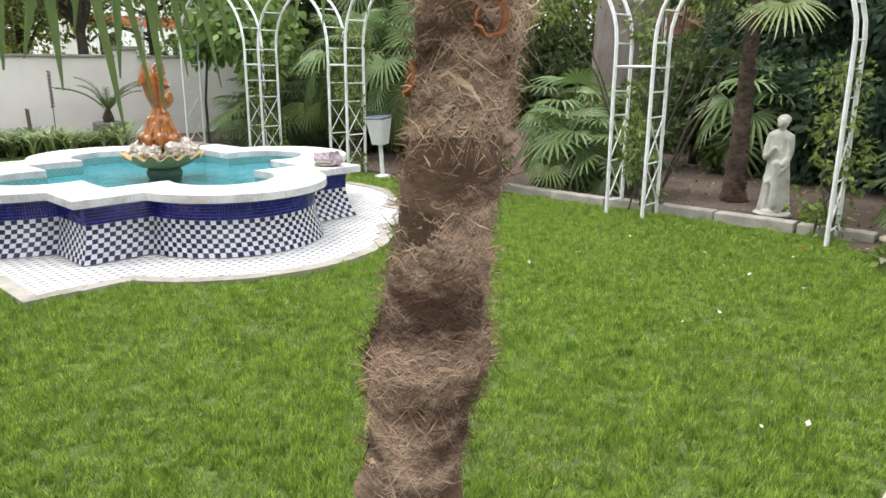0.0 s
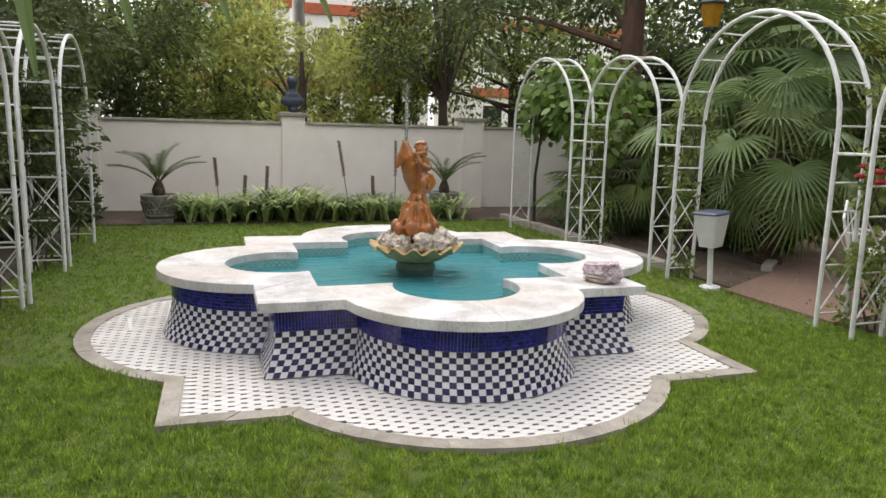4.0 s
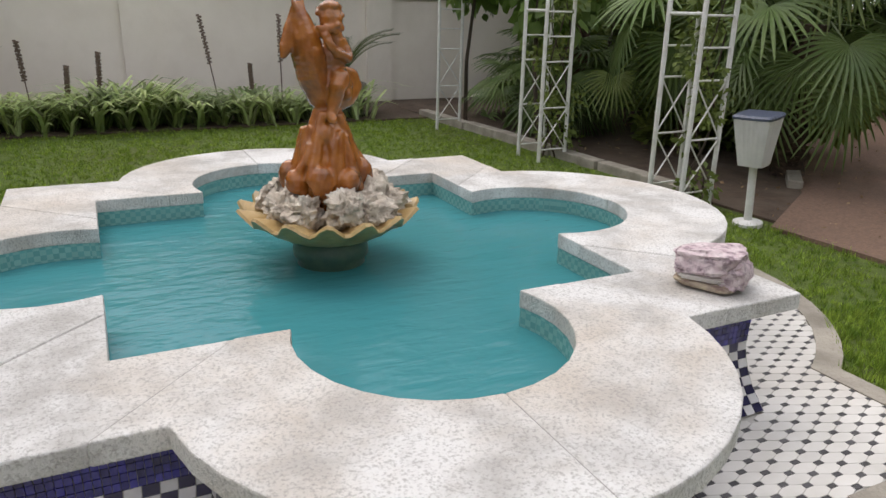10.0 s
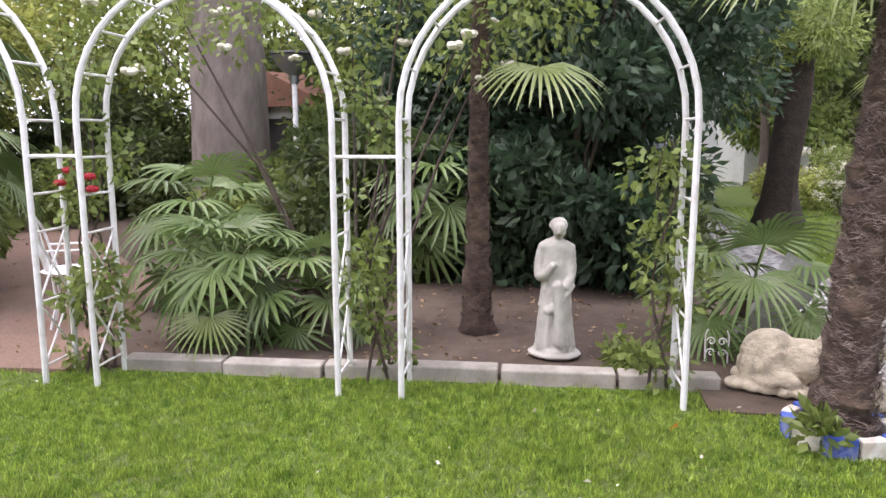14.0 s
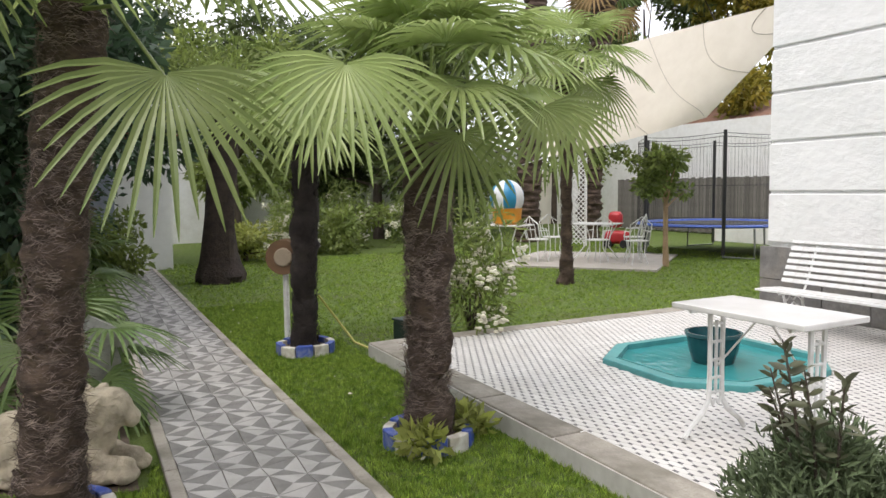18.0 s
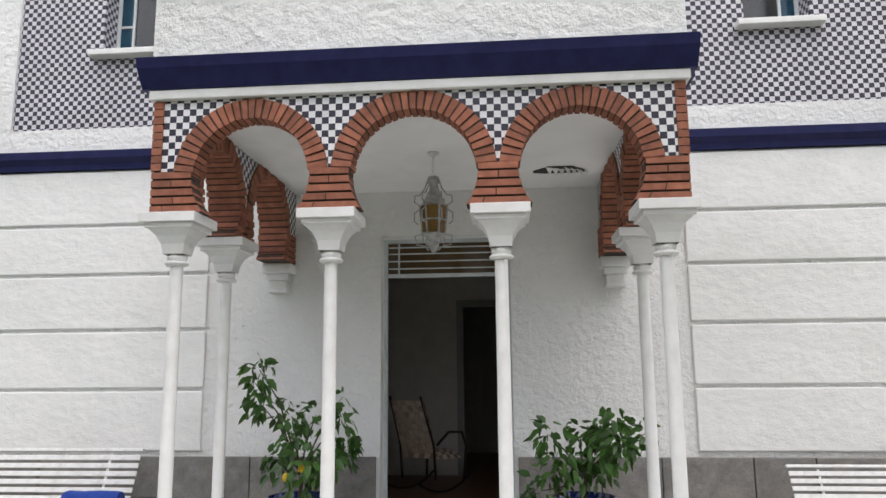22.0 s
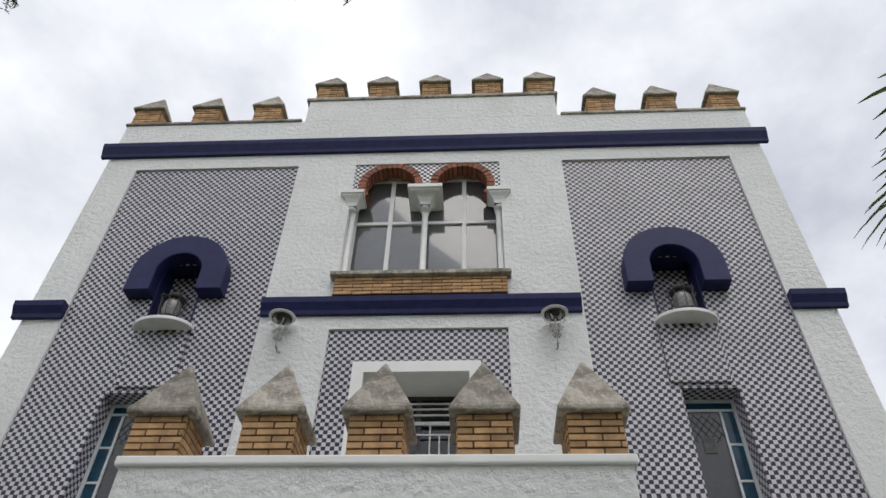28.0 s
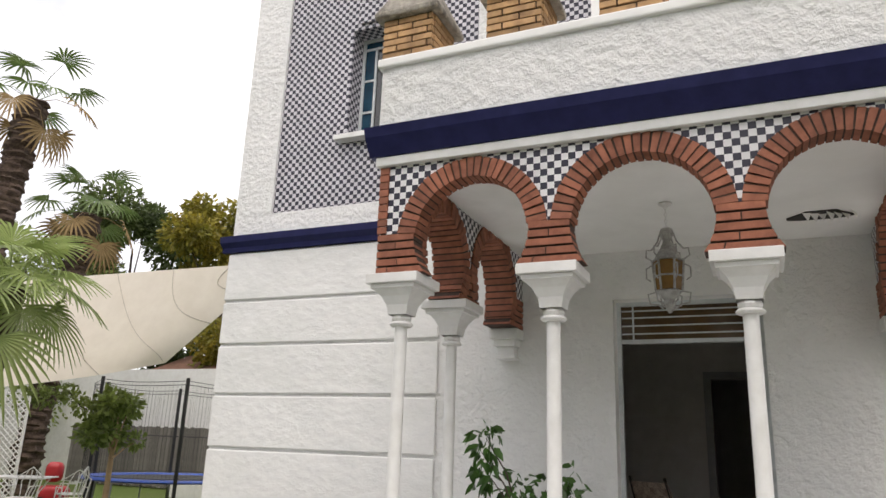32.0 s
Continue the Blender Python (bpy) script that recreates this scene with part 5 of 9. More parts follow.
def rock_mesh(name, r, seed, material, rough=0.3, n=20, sq=(1, 1, 0.8)):
    m = M().ball((0, 0, 0), 1.0, n)
    out = []
    for p in m.v:
        v = Vector(p)
        d = 1 + rough * (noise.noise(v * 1.6 + Vector((seed, seed, 0))) * 0.7 + 0.45 * noise.noise(v * 4.2 + Vector((0, seed, seed))) + 0.3 * noise.noise(v * 9.5 + Vector((seed, 0, seed))) - 0.5 * max(0, noise.noise(v * 6.0 + Vector((seed, 5, 0)))))
        out.append((v.x * r * d * sq[0], v.y * r * d * sq[1], v.z * r * d * sq[2]))
    m.v = out
    return m.mesh(name, material, True)


for k in range(10):
    a = 2 * math.pi * k / 10 + 0.2 + 0.15 * math.sin(k * 4)
    rr = 0.18 + 0.02 * math.sin(k * 7)
    rk = piece("rock", rock_mesh("rock", 0.096 + 0.014 * math.sin(k * 5), k * 3.1, PUMICE, 0.62, 44, (1.1, 0.95, 0.8)), None, pose(FC[0] + rr * math.cos(a), FC[1] + rr * math.sin(a), 0.665 + 0.013 * (k % 3), 12 * math.sin(k), 10 * math.cos(k * 2), k * 50))
    tagged(rk, "rough porous pale rock in the fountain bowl", "rock", "rocks in the bowl")


def clay(name, blobs, material, voxel, label, category, at, turn=0.0, smoothing=6, craggy=0.0):
    """A modelled figure: overlapping rounded masses fused into one skin."""
    m = M()
    for b in blobs:
        c, r = b[0], b[1]
        rot_ = b[2] if len(b) > 2 else (0, 0, 0)
        m.ball((0, 0, 0), r, 14, pose(c[0], c[1], c[2], *rot_))
    ob = part(name, m, material, None, smooth=True)
    rm = ob.modifiers.new("fuse", "REMESH")
    rm.mode, rm.voxel_size, rm.use_smooth_shade = "VOXEL", voxel, True
    sm = ob.modifiers.new("soften", "SMOOTH")
    sm.iterations, sm.factor = smoothing, 0.5
    if craggy:
        tx = bpy.data.textures.new(name, "CLOUDS")
        tx.noise_scale, tx.noise_depth = voxel * 6, 3
        dp = ob.modifiers.new("chisel", "DISPLACE")
        dp.texture, dp.strength, dp.mid_level = tx, craggy, 0.5
    ob.matrix_basis = pose(*at, 0, 0, turn)
    return tagged(ob, label, category)


TERRA = surf("wet_ochre_terracotta", (0.46, 0.16, 0.028), (0.30, 0.085, 0.014), scale=12, rough=0.22, bump=0.4, bscale=45, stain=(0.10, 0.045, 0.018), sscale=5, samount=0.8, coat=0.5)


def limb(out, pts, radii, count=9, flat=1.0):
    """Round masses strung along a bent line, swelling and thinning as the radii say."""
    P = [Vector(p) for p in pts]
    for k in range(count):
        u = k / (count - 1) * (len(P) - 1)
        i = min(int(u), len(P) - 2)
        c, r = P[i].lerp(P[i + 1], u - i), radii[i] + (radii[i + 1] - radii[i]) * (u - i)
        out.append((tuple(c), (r, r * flat, r)))


fig = []
# rocky foot with hanging folds
limb(fig, [(-0.01, 0, -0.02), (-0.01, 0, 0.1), (-0.005, 0, 0.18), (-0.005, 0, 0.26)], [0.125, 0.11, 0.085, 0.055], 8)
rf = random.Random(8)
for k in range(26):
    a = 2 * math.pi * (k + rf.uniform(-0.4, 0.4)) / 26
    q, z1, z2 = rf.uniform(0.85, 1.15), rf.uniform(0.16, 0.27), rf.uniform(-0.02, 0.09)
    b = a + rf.uniform(-0.3, 0.3)
    r1, r2 = 0.155 - 0.36 * z1, (0.15 - 0.28 * z2) * q
    limb(fig, [(r1 * math.cos(a) - 0.01, r1 * math.sin(a), z1), (r2 * math.cos(b) - 0.01, r2 * 0.92 * math.sin(b), z2)], [rf.uniform(0.01, 0.019), rf.uniform(0.014, 0.026)], 16)
for k in range(8):
    a = 2 * math.pi * k / 8 + 0.15
    fig.append(((0.145 * math.cos(a) - 0.012, 0.13 * math.sin(a), 0.03), (0.045, 0.042, 0.058 + 0.014 * math.sin(k * 3))))
for x_, y_, z_ in ((-0.045, -0.06, 0.2), (0.04, -0.055, 0.18), (0.0, -0.07, 0.15), (-0.02, 0.06, 0.2), (0.06, 0.03, 0.2)):
    fig.append(((x_, y_, z_), (0.034, 0.03, 0.04)))
# the fish: mouth up, stout body bending down to a tail that curls round
limb(fig, [(-0.108, 0.0, 0.655), (-0.102, 0.0, 0.62), (-0.09, 0.0, 0.56), (-0.072, 0.0, 0.49), (-0.055, 0.0, 0.41), (-0.03, 0.0, 0.345)], [0.02, 0.035, 0.054, 0.063, 0.06, 0.052], 20)
limb(fig, [(-0.03, 0.0, 0.34), (0.03, -0.005, 0.315), (0.085, -0.01, 0.325), (0.118, -0.015, 0.365), (0.105, -0.02, 0.41), (0.06, -0.03, 0.43)], [0.05, 0.044, 0.038, 0.032, 0.026, 0.018], 24)
for k in range(6):
    limb(fig, [(0.06, -0.035, 0.425), (0.075 - 0.014 * k, -0.055, 0.375 + 0.006 * k)], [0.014, 0.009], 6)
    limb(fig, [(-0.115, 0.0, 0.64 - 0.018 * k), (-0.15 - 0.006 * min(k, 3), 0.012, 0.575 - 0.018 * k)], [0.02, 0.013], 8)
for s_ in (-1, 1):
    limb(fig, [(-0.108 + s_ * 0.014, -0.012, 0.645), (-0.112 + s_ * 0.02, -0.008, 0.672)], [0.012, 0.008], 5)
# the child astride, hugging the fish
fig += [((0.012, -0.03, 0.608), (0.044, 0.046, 0.052)), ((0.01, -0.076, 0.592), (0.009, 0.01, 0.01)), ((0.03, -0.062, 0.583), (0.017, 0.015, 0.016)), ((-0.008, -0.062, 0.583), (0.017, 0.015, 0.016)), ((0.01, -0.064, 0.567), (0.014, 0.012, 0.01))]
for k in range(34):
    a, e = k * 2.4, 0.2 + 1.3 * k / 34
    if math.sin(a) < 0.3 or e > 0.8:
        fig.append(((0.012 + 0.05 * math.cos(a) * math.cos(e), -0.025 - 0.05 * math.sin(a) * math.cos(e) * (0.75 if e < 0.9 else 1), 0.615 + 0.052 * math.sin(e)), (0.0145, 0.0145, 0.0125)))
limb(fig, [(0.03, -0.015, 0.545), (0.035, -0.012, 0.5), (0.022, -0.012, 0.43)], [0.038, 0.048, 0.05], 7)
limb(fig, [(0.062, -0.02, 0.53), (0.08, -0.035, 0.485), (0.062, -0.062, 0.472), (0.0, -0.07, 0.5), (-0.035, -0.06, 0.555)], [0.023, 0.021, 0.018, 0.015, 0.013], 18)
for k in range(4):
    limb(fig, [(-0.03 - 0.008 * k, -0.058 + 0.004 * k, 0.585), (-0.015 - 0.006 * k, -0.07, 0.53), (0.03 - 0.008 * k, -0.066, 0.48)], [0.008, 0.009, 0.007], 14)
limb(fig, [(0.03, -0.03, 0.41), (0.02, -0.07, 0.4), (0.0, -0.08, 0.375), (-0.006, -0.065, 0.315), (-0.026, -0.07, 0.27), (-0.034, -0.095, 0.258)], [0.044, 0.037, 0.033, 0.027, 0.02, 0.016], 22)
limb(fig, [(0.05, 0.0, 0.42), (0.08, -0.02, 0.39), (0.06, -0.045, 0.34)], [0.038, 0.03, 0.022], 8)
clay("fountain_figure", fig, TERRA, 0.0052, "glossy ochre sculpture of a child with a fish on rocks", "sculpture", (FC[0], FC[1], 0.755), 196, 1, 0.007)
jet = M()
for k in range(4):
    a = k * 1.6
    jet.tube([(0.004 * math.cos(a), 0.004 * math.sin(a), 0), (0.008 * math.cos(a), 0.008 * math.sin(a), 0.18), (0.012 * math.cos(a + 1), 0.012 * math.sin(a + 1), 0.34), (0.016 * math.cos(a + 2), 0.016 * math.sin(a + 2), 0.42)], [0.006, 0.007, 0.006, 0.002], 6)
for k in range(30):
    jet.ball((0.03 * math.sin(k * 7.1), 0.03 * math.cos(k * 5.3), 0.05 + 0.4 * ((k * 0.37) % 1)), 0.0045, 6)
jt = part("water_jet", jet, glass("splashing_water", (1, 1, 1), 0.1), None, smooth=True)
jt.location = (FC[0] + 0.098, FC[1] + 0.03, 1.42)
tagged(jt, "thin jet of water spouting from the sculpture", "water jet")

# folded towel on the coping
TOWEL = surf("mauve_printed_cloth", (0.52, 0.39, 0.43), (0.72, 0.63, 0.65), scale=26, rough=0.95, bump=0.6, bscale=60, dist=0.01, stain=(0.12, 0.07, 0.10), sscale=38, samount=0.8)
TOWEL2 = surf("cream_striped_cloth", (0.62, 0.54, 0.40), (0.20, 0.13, 0.12), scale=16, rough=0.95, bump=0.4, bscale=90, stretch=(1, 5, 1))
TOWEL3 = surf("white_cloth", (0.74, 0.71, 0.68), (0.55, 0.52, 0.50), scale=20, rough=0.95, bump=0.5, bscale=60, dist=0.008)
tw_ = thing("folded_towel", "mauve printed towel folded on the fountain coping", "towel", (-0.87, -11.1, 0.556), -60)


def cushion(w, d, h, seed, n=14, puff=0.5):
    m = M()
    vs = []
    for top in (0, 1):
        for i in range(n + 1):
            for j in range(n + 1):
                u, v = i / n * 2 - 1, j / n * 2 - 1
                e = (1 - abs(u) ** 4) * (1 - abs(v) ** 4)
                z = h * (e ** puff) if top else 0.0
                z += 0.012 * noise.noise(Vector((u * 2 + seed, v * 2, seed))) * (e ** 0.5) * top
                vs.append((u * w / 2 * (1 + 0.04 * noise.noise(Vector((v * 3, seed, 0)))), v * d / 2, max(z, 0)))
    k = (n + 1) ** 2
    fs = []
    for i in range(n):
        for j in range(n):
            a = i * (n + 1) + j
            fs.append((k + a, k + a + n + 1, k + a + n + 2, k + a + 1))
            fs.append((a, a + 1, a + n + 2, a + n + 1))
    return m.add(vs, fs)


def crumple(w, d, h, seed, amp):
    """A soft folded cloth with rounded, wrinkled sides."""
    m = M().ball((0, 0, 0), 1.0, 40)
    out = []
    for p in m.v:
        v = Vector(p)
        q = [math.copysign(abs(c) ** 0.62, c) for c in v]
        e = amp * (noise.noise(v * 1.5 + Vector((seed, 0, 0))) + 0.6 * noise.noise(Vector((v.x * 3, v.y * 3, v.z * 7 + seed))))
        out.append((q[0] * w / 2 * (1 + e), q[1] * d / 2 * (1 + e), h / 2 + q[2] * h / 2 * (1 + 0.8 * e)))
    m.v = out
    return m


part("lower_fold", crumple(0.21, 0.18, 0.03, 1, 0.12), TOWEL2, tw_, "cream and brown striped cloth", smooth=True)
part("middle_fold", crumple(0.19, 0.18, 0.028, 2, 0.15), TOWEL3, tw_, "white cloth edge", smooth=True).matrix_basis = pose(0.01, 0, 0.026, 0, 0, 8)
part("upper_fold", crumple(0.235, 0.2, 0.095, 3, 0.28), TOWEL, tw_, smooth=True).matrix_basis = pose(-0.005, 0.0, 0.036, 4, 8, -6)
part("side_fold", crumple(0.1, 0.18, 0.095, 5, 0.3), TOWEL, tw_, smooth=True).matrix_basis = pose(-0.075, -0.005, 0.008, 0, 8, 5)


# ---- garden arches ----
def row_x(y):
    """The west row of arches runs a little askew."""
    return -3.2 - 0.041 * (y + 8.6)


def arch_frame(y0, y1, sgn, idx):
    """A white iron arch of two bent hoops joined by rungs and crossed bars."""
    ar = thing("garden_arch", "white painted iron garden arch with crossed braces", "garden arch", ((row_x((y0 + y1) / 2) if sgn < 0 else 3.05), (y0 + y1) / 2, 0), 2.35 if sgn < 0 else 180, "arches along the lawn")
    w = abs(y1 - y0) / 2
    H = 1.62
    r = 0.019

    def lean(k):
        return 0.006 * math.sin(idx * 3.3 + k)
    for dx in (0.0, -0.31):
        pts = [(dx + lean(1), -w, 0.0), (dx, -w, 0.8), (dx, -w, H)]
        pts += [(dx, -w * math.cos(math.pi * i / 18), H + w * 1.02 * math.sin(math.pi * i / 18)) for i in range(1, 18)]
        pts += [(dx, w, H), (dx, w, 0.8), (dx + lean(2), w, 0.0)]
        part("hoop", M().tube(pts, r, 8), IRON_WHITE, ar, smooth=True)
    for sy in (-1, 1):
        for z in (0.12, 0.52, 0.95, 1.18, 1.4, 1.62):
            part("rung", M().tube([(0, sy * w, z), (-0.31, sy * w, z)], 0.008, 6), IRON_WHITE, ar)
        for z0, z1 in ((0.12, 0.52), (0.52, 0.95)):
            part("cross_brace", M().tube([(0, sy * w, z0), (-0.31, sy * w, z1)], 0.007, 6).tube([(-0.31, sy * w, z0), (0, sy * w, z1)], 0.007, 6), IRON_WHITE, ar)
    for i in range(2, 17, 2):
        a = math.pi * i / 18
        part("rung", M().tube([(0, -w * math.cos(a), H + w * 1.02 * math.sin(a)), (-0.31, -w * math.cos(a), H + w * 1.02 * math.sin(a))], 0.008, 6), IRON_WHITE, ar)
    return ar


WEST_ARCHES = [(-7.64, -9.25), (-9.63, -11.15), (-11.48, -13.42), (-13.76, -15.28), (-15.62, -17.4)]
EAST_ARCHES = [(-9.9, -11.5), (-11.8, -13.25), (-13.5, -14.88), (-15.12, -16.68)]
for i, (a, b) in enumerate(WEST_ARCHES):
    arch_frame(a, b, -1, i)
for i, (a, b) in enumerate(EAST_ARCHES):
    arch_frame(a, b, 1, i + 7)
for i in range(4):
    a, b = WEST_ARCHES[i][1], WEST_ARCHES[i + 1][0]
    tagged(part("link_bar", M().tube([(row_x(a), a, 1.41), (row_x(b), b, 1.41)], 0.011, 6), IRON_WHITE, None), "white iron bar linking two garden arches", "iron bar", "bars between arches")

# ---- path lamp ----
lampt = thing("path_lamp", "white tapered garden lamp on a short post", "garden lamp", (-3.14, -12.9, 0.0), 20)
lampt.matrix_basis = pose(-3.14, -12.9, 0, 0, 4, 0) @ pose(0, 0, 0, 0, 0, 20)
part("post", M().lathe([(0.027, 0), (0.027, 0.42), (0.04, 0.43), (0.04, 0.44)], 12), IRON_WHITE, lampt, smooth=True)
part("foot", M().lathe([(0.1, 0), (0.1, 0.03), (0.05, 0.045)], 16), IRON_WHITE, lampt, smooth=True)
ACRYL = surf("white_ribbed_acrylic", (0.82, 0.82, 0.82), (0.74, 0.74, 0.74), scale=8, rough=0.35, bump=0.1, trans=0.25)
m = M()
ringb = [(math.cos(2 * math.pi * i / 48), math.sin(2 * math.pi * i / 48)) for i in range(48)]


def sqr(i, r):
    c, s = ringb[i]
    k = max(abs(c), abs(s)) ** 0.75
    e = 1 + (0.014 if i % 2 else -0.014)
    return (c / k * r * e, s / k * r * e)


strip_ring(m, [[(*sqr(i, 0.088), 0.44) for i in range(48)], [(*sqr(i, 0.134), 0.765) for i in range(48)]])
m.add([(*sqr(i, 0.088), 0.44) for i in range(48)], [tuple(range(48))[::-1]])
part("shade", m, ACRYL, lampt, "ribbed white shade")
m = M()
strip_ring(m, [[(*sqr(i, 0.138), 0.762) for i in range(48)], [(*sqr(i, 0.141), 0.778) for i in range(48)], [(*sqr(i, 0.127), 0.79) for i in range(48)]])
m.add([(*sqr(i, 0.127), 0.79) for i in range(48)], [tuple(range(48))])
part("lid", m, surf("blue_grey_lid", (0.08, 0.10, 0.16), (0.06, 0.07, 0.11), rough=0.4), lampt, "blue-grey lid")

# ---- statues ----
STONE = surf("pale_carved_stone", (0.52, 0.50, 0.45), (0.40, 0.385, 0.34), scale=8, rough=0.9, bump=0.5, bscale=45, stain=(0.22, 0.20, 0.15), sscale=4, samount=0.55)
lady = [((0, 0, 0.02), (0.19, 0.16, 0.035)), ((0, 0, 0.05), (0.15, 0.13, 0.03))]
limb(lady, [(0.0, 0.0, 0.08), (0.0, 0.0, 0.28), (0.0, 0.0, 0.44), (0.0, 0.0, 0.56), (0.0, 0.01, 0.66), (-0.005, 0.01, 0.74)], [0.112, 0.1, 0.108, 0.098, 0.09, 0.085], 22, 0.8)
limb(lady, [(-0.05, 0.005, 0.755), (0.05, 0.005, 0.75)], [0.056, 0.056], 6, 0.85)
limb(lady, [(0.0, 0.005, 0.78), (0.012, -0.012, 0.86)], [0.036, 0.034], 3)
lady += [((0.022, -0.03, 0.875), (0.046, 0.052, 0.06)), ((0.008, 0.01, 0.905), (0.064, 0.063, 0.052)), ((0.0, 0.05, 0.88), (0.038, 0.034, 0.036)), ((0.03, -0.08, 0.865), (0.01, 0.012, 0.013))]
limb(lady, [(-0.09, 0.005, 0.75), (-0.118, 0.0, 0.64), (-0.112, -0.03, 0.55), (-0.06, -0.085, 0.57), (-0.01, -0.09, 0.64)], [0.04, 0.036, 0.033, 0.028, 0.027], 16)
limb(lady, [(0.09, 0.005, 0.75), (0.108, 0.0, 0.65), (0.105, -0.03, 0.55), (0.085, -0.07, 0.5)], [0.038, 0.034, 0.03, 0.028], 12)
limb(lady, [(0.03, -0.1, 0.5), (0.05, -0.108, 0.3), (0.055, -0.095, 0.12)], [0.04, 0.036, 0.045], 14)
for k, (a, w) in enumerate(((-2.9, 0.02), (-2.35, 0.03), (-1.95, 0.018), (-0.85, 0.03), (-0.35, 0.022), (0.5, 0.03), (1.3, 0.03), (2.2, 0.03))):
    limb(lady, [(0.09 * math.cos(a), 0.075 * math.sin(a), 0.46), (0.1 * math.cos(a + 0.1), 0.085 * math.sin(a + 0.1), 0.3), (0.115 * math.cos(a), 0.095 * math.sin(a), 0.07)], [w * 0.7, w, w * 1.3], 18)
limb(lady, [(-0.1, -0.03, 0.36), (-0.03, -0.095, 0.33), (0.06, -0.1, 0.4), (0.12, -0.04, 0.5)], [0.018, 0.024, 0.024, 0.02], 16)
clay("garden_statue", lady, STONE, 0.0085, "white stone statue of a draped figure on the soil bed", "statue", (-4.06, -8.36, 0.03), 80, 2, 0.012)
lion = [((-0.2, 0.0, 0.2), (0.17, 0.15, 0.17)), ((-0.22, -0.07, 0.14), (0.15, 0.09, 0.13)), ((-0.02, 0.0, 0.2), (0.22, 0.125, 0.13)), ((0.17, 0, 0.24), (0.12, 0.125, 0.17)), ((-0.1, -0.14, 0.1), (0.1, 0.04, 0.05))]
limb(lion, [(0.15, 0, 0.27), (0.22, 0, 0.34), (0.27, -0.01, 0.37)], [0.13, 0.125, 0.105], 8)
limb(lion, [(0.3, 0.0, 0.35), (0.37, 0.0, 0.31)], [0.065, 0.05], 4)
for s_ in (-1, 1):
    lion.append(((0.2, s_ * 0.09, 0.45), (0.03, 0.025, 0.025)))
    limb(lion, [(0.16, s_ * 0.09, 0.15), (0.27, s_ * 0.09, 0.09), (0.36, s_ * 0.08, 0.08)], [0.06, 0.05, 0.045], 7)
limb(lion, [(-0.36, 0.02, 0.16), (-0.33, -0.1, 0.09), (-0.15, -0.17, 0.08)], [0.03, 0.028, 0.03], 10)
for k in range(14):
    a = k * 2.4
    lion.append(((0.19 + 0.06 * math.sin(k), 0.12 * math.cos(a), 0.33 + 0.12 * math.sin(a)), (0.035, 0.035, 0.05)))
for k in range(9):
    for s_ in (-1, 1):
        lion.append(((-0.36 + 0.09 * k, s_ * 0.1, 0.035), (0.07, 0.08, 0.04)))
clay("stone_lion", lion, surf("yellowish_carved_stone", (0.62, 0.54, 0.41), (0.42, 0.36, 0.27), scale=8, rough=0.95, bump=0.9, bscale=30, dist=0.02, stain=(0.22, 0.19, 0.15), sscale=6, samount=0.6), 0.012, "weathered yellowish stone lion lying beside the path", "statue", (-3.55, -6.9, 0.02), 68, 2, 0.025)
slab = thing("leaning_slab", "pale ridged stone slab leaning in the bed", "stone", (-4.55, -6.98, 0))
sl = M()
for k in range(12):
    sl.box(-0.03 - 0.004 * (k % 2), -0.15 + 0.01 * math.sin(k), 0.05 + 0.06 * k, 0.03 + 0.006 * (k % 3), 0.15 - 0.01 * math.cos(k * 2), 0.107 + 0.06 * k)
part("slab_face", sl, surf("pale_ridged_stone", (0.60, 0.59, 0.57), (0.42, 0.41, 0.39), scale=9, rough=0.9, bump=0.6, stain=(0.2, 0.2, 0.18), sscale=5), slab).matrix_basis = pose(0, 0, -0.03, -30, 6, 10)
st_ = thing("iron_plant_stand", "small white wrought-iron scroll stand on the soil", "plant stand", (-4.1, -7.28, 0.0), 80)
m = M()
for sx in (-1, 1):
    m.tube([(sx * 0.07, 0, 0), (sx * 0.075, 0, 0.2), (sx * 0.06, 0, 0.24)], 0.006, 5)
    for zc in (0.08, 0.16):
        m.tube([(sx * (0.035 + (0.03 - 0.002 * q) * math.cos(q * 0.7)), 0, zc + (0.03 - 0.002 * q) * math.sin(q * 0.7)) for q in range(12)], 0.005, 4)
part("scroll_frame", m, IRON_WHITE, st_)
bust = [((0, 0, 0.05), (0.09, 0.09, 0.06)), ((0, 0, 0.2), (0.22, 0.12, 0.11)), ((0, 0, 0.3), (0.15, 0.1, 0.08)), ((0, 0, 0.38), (0.06, 0.065, 0.08)), ((0, -0.02, 0.5), (0.085, 0.105, 0.12)), ((0, -0.0, 0.55), (0.1, 0.11, 0.09)), ((0, -0.12, 0.49), (0.02, 0.03, 0.03))]
clay("garden_bust", bust, surf("dark_blue_bust", (0.03, 0.04, 0.07), (0.06, 0.07, 0.10), scale=5, rough=0.6, bump=0.3), 0.016, "dark bust standing on a pier of the garden wall", "bust", (0.28, -20.2, 1.73), 0)

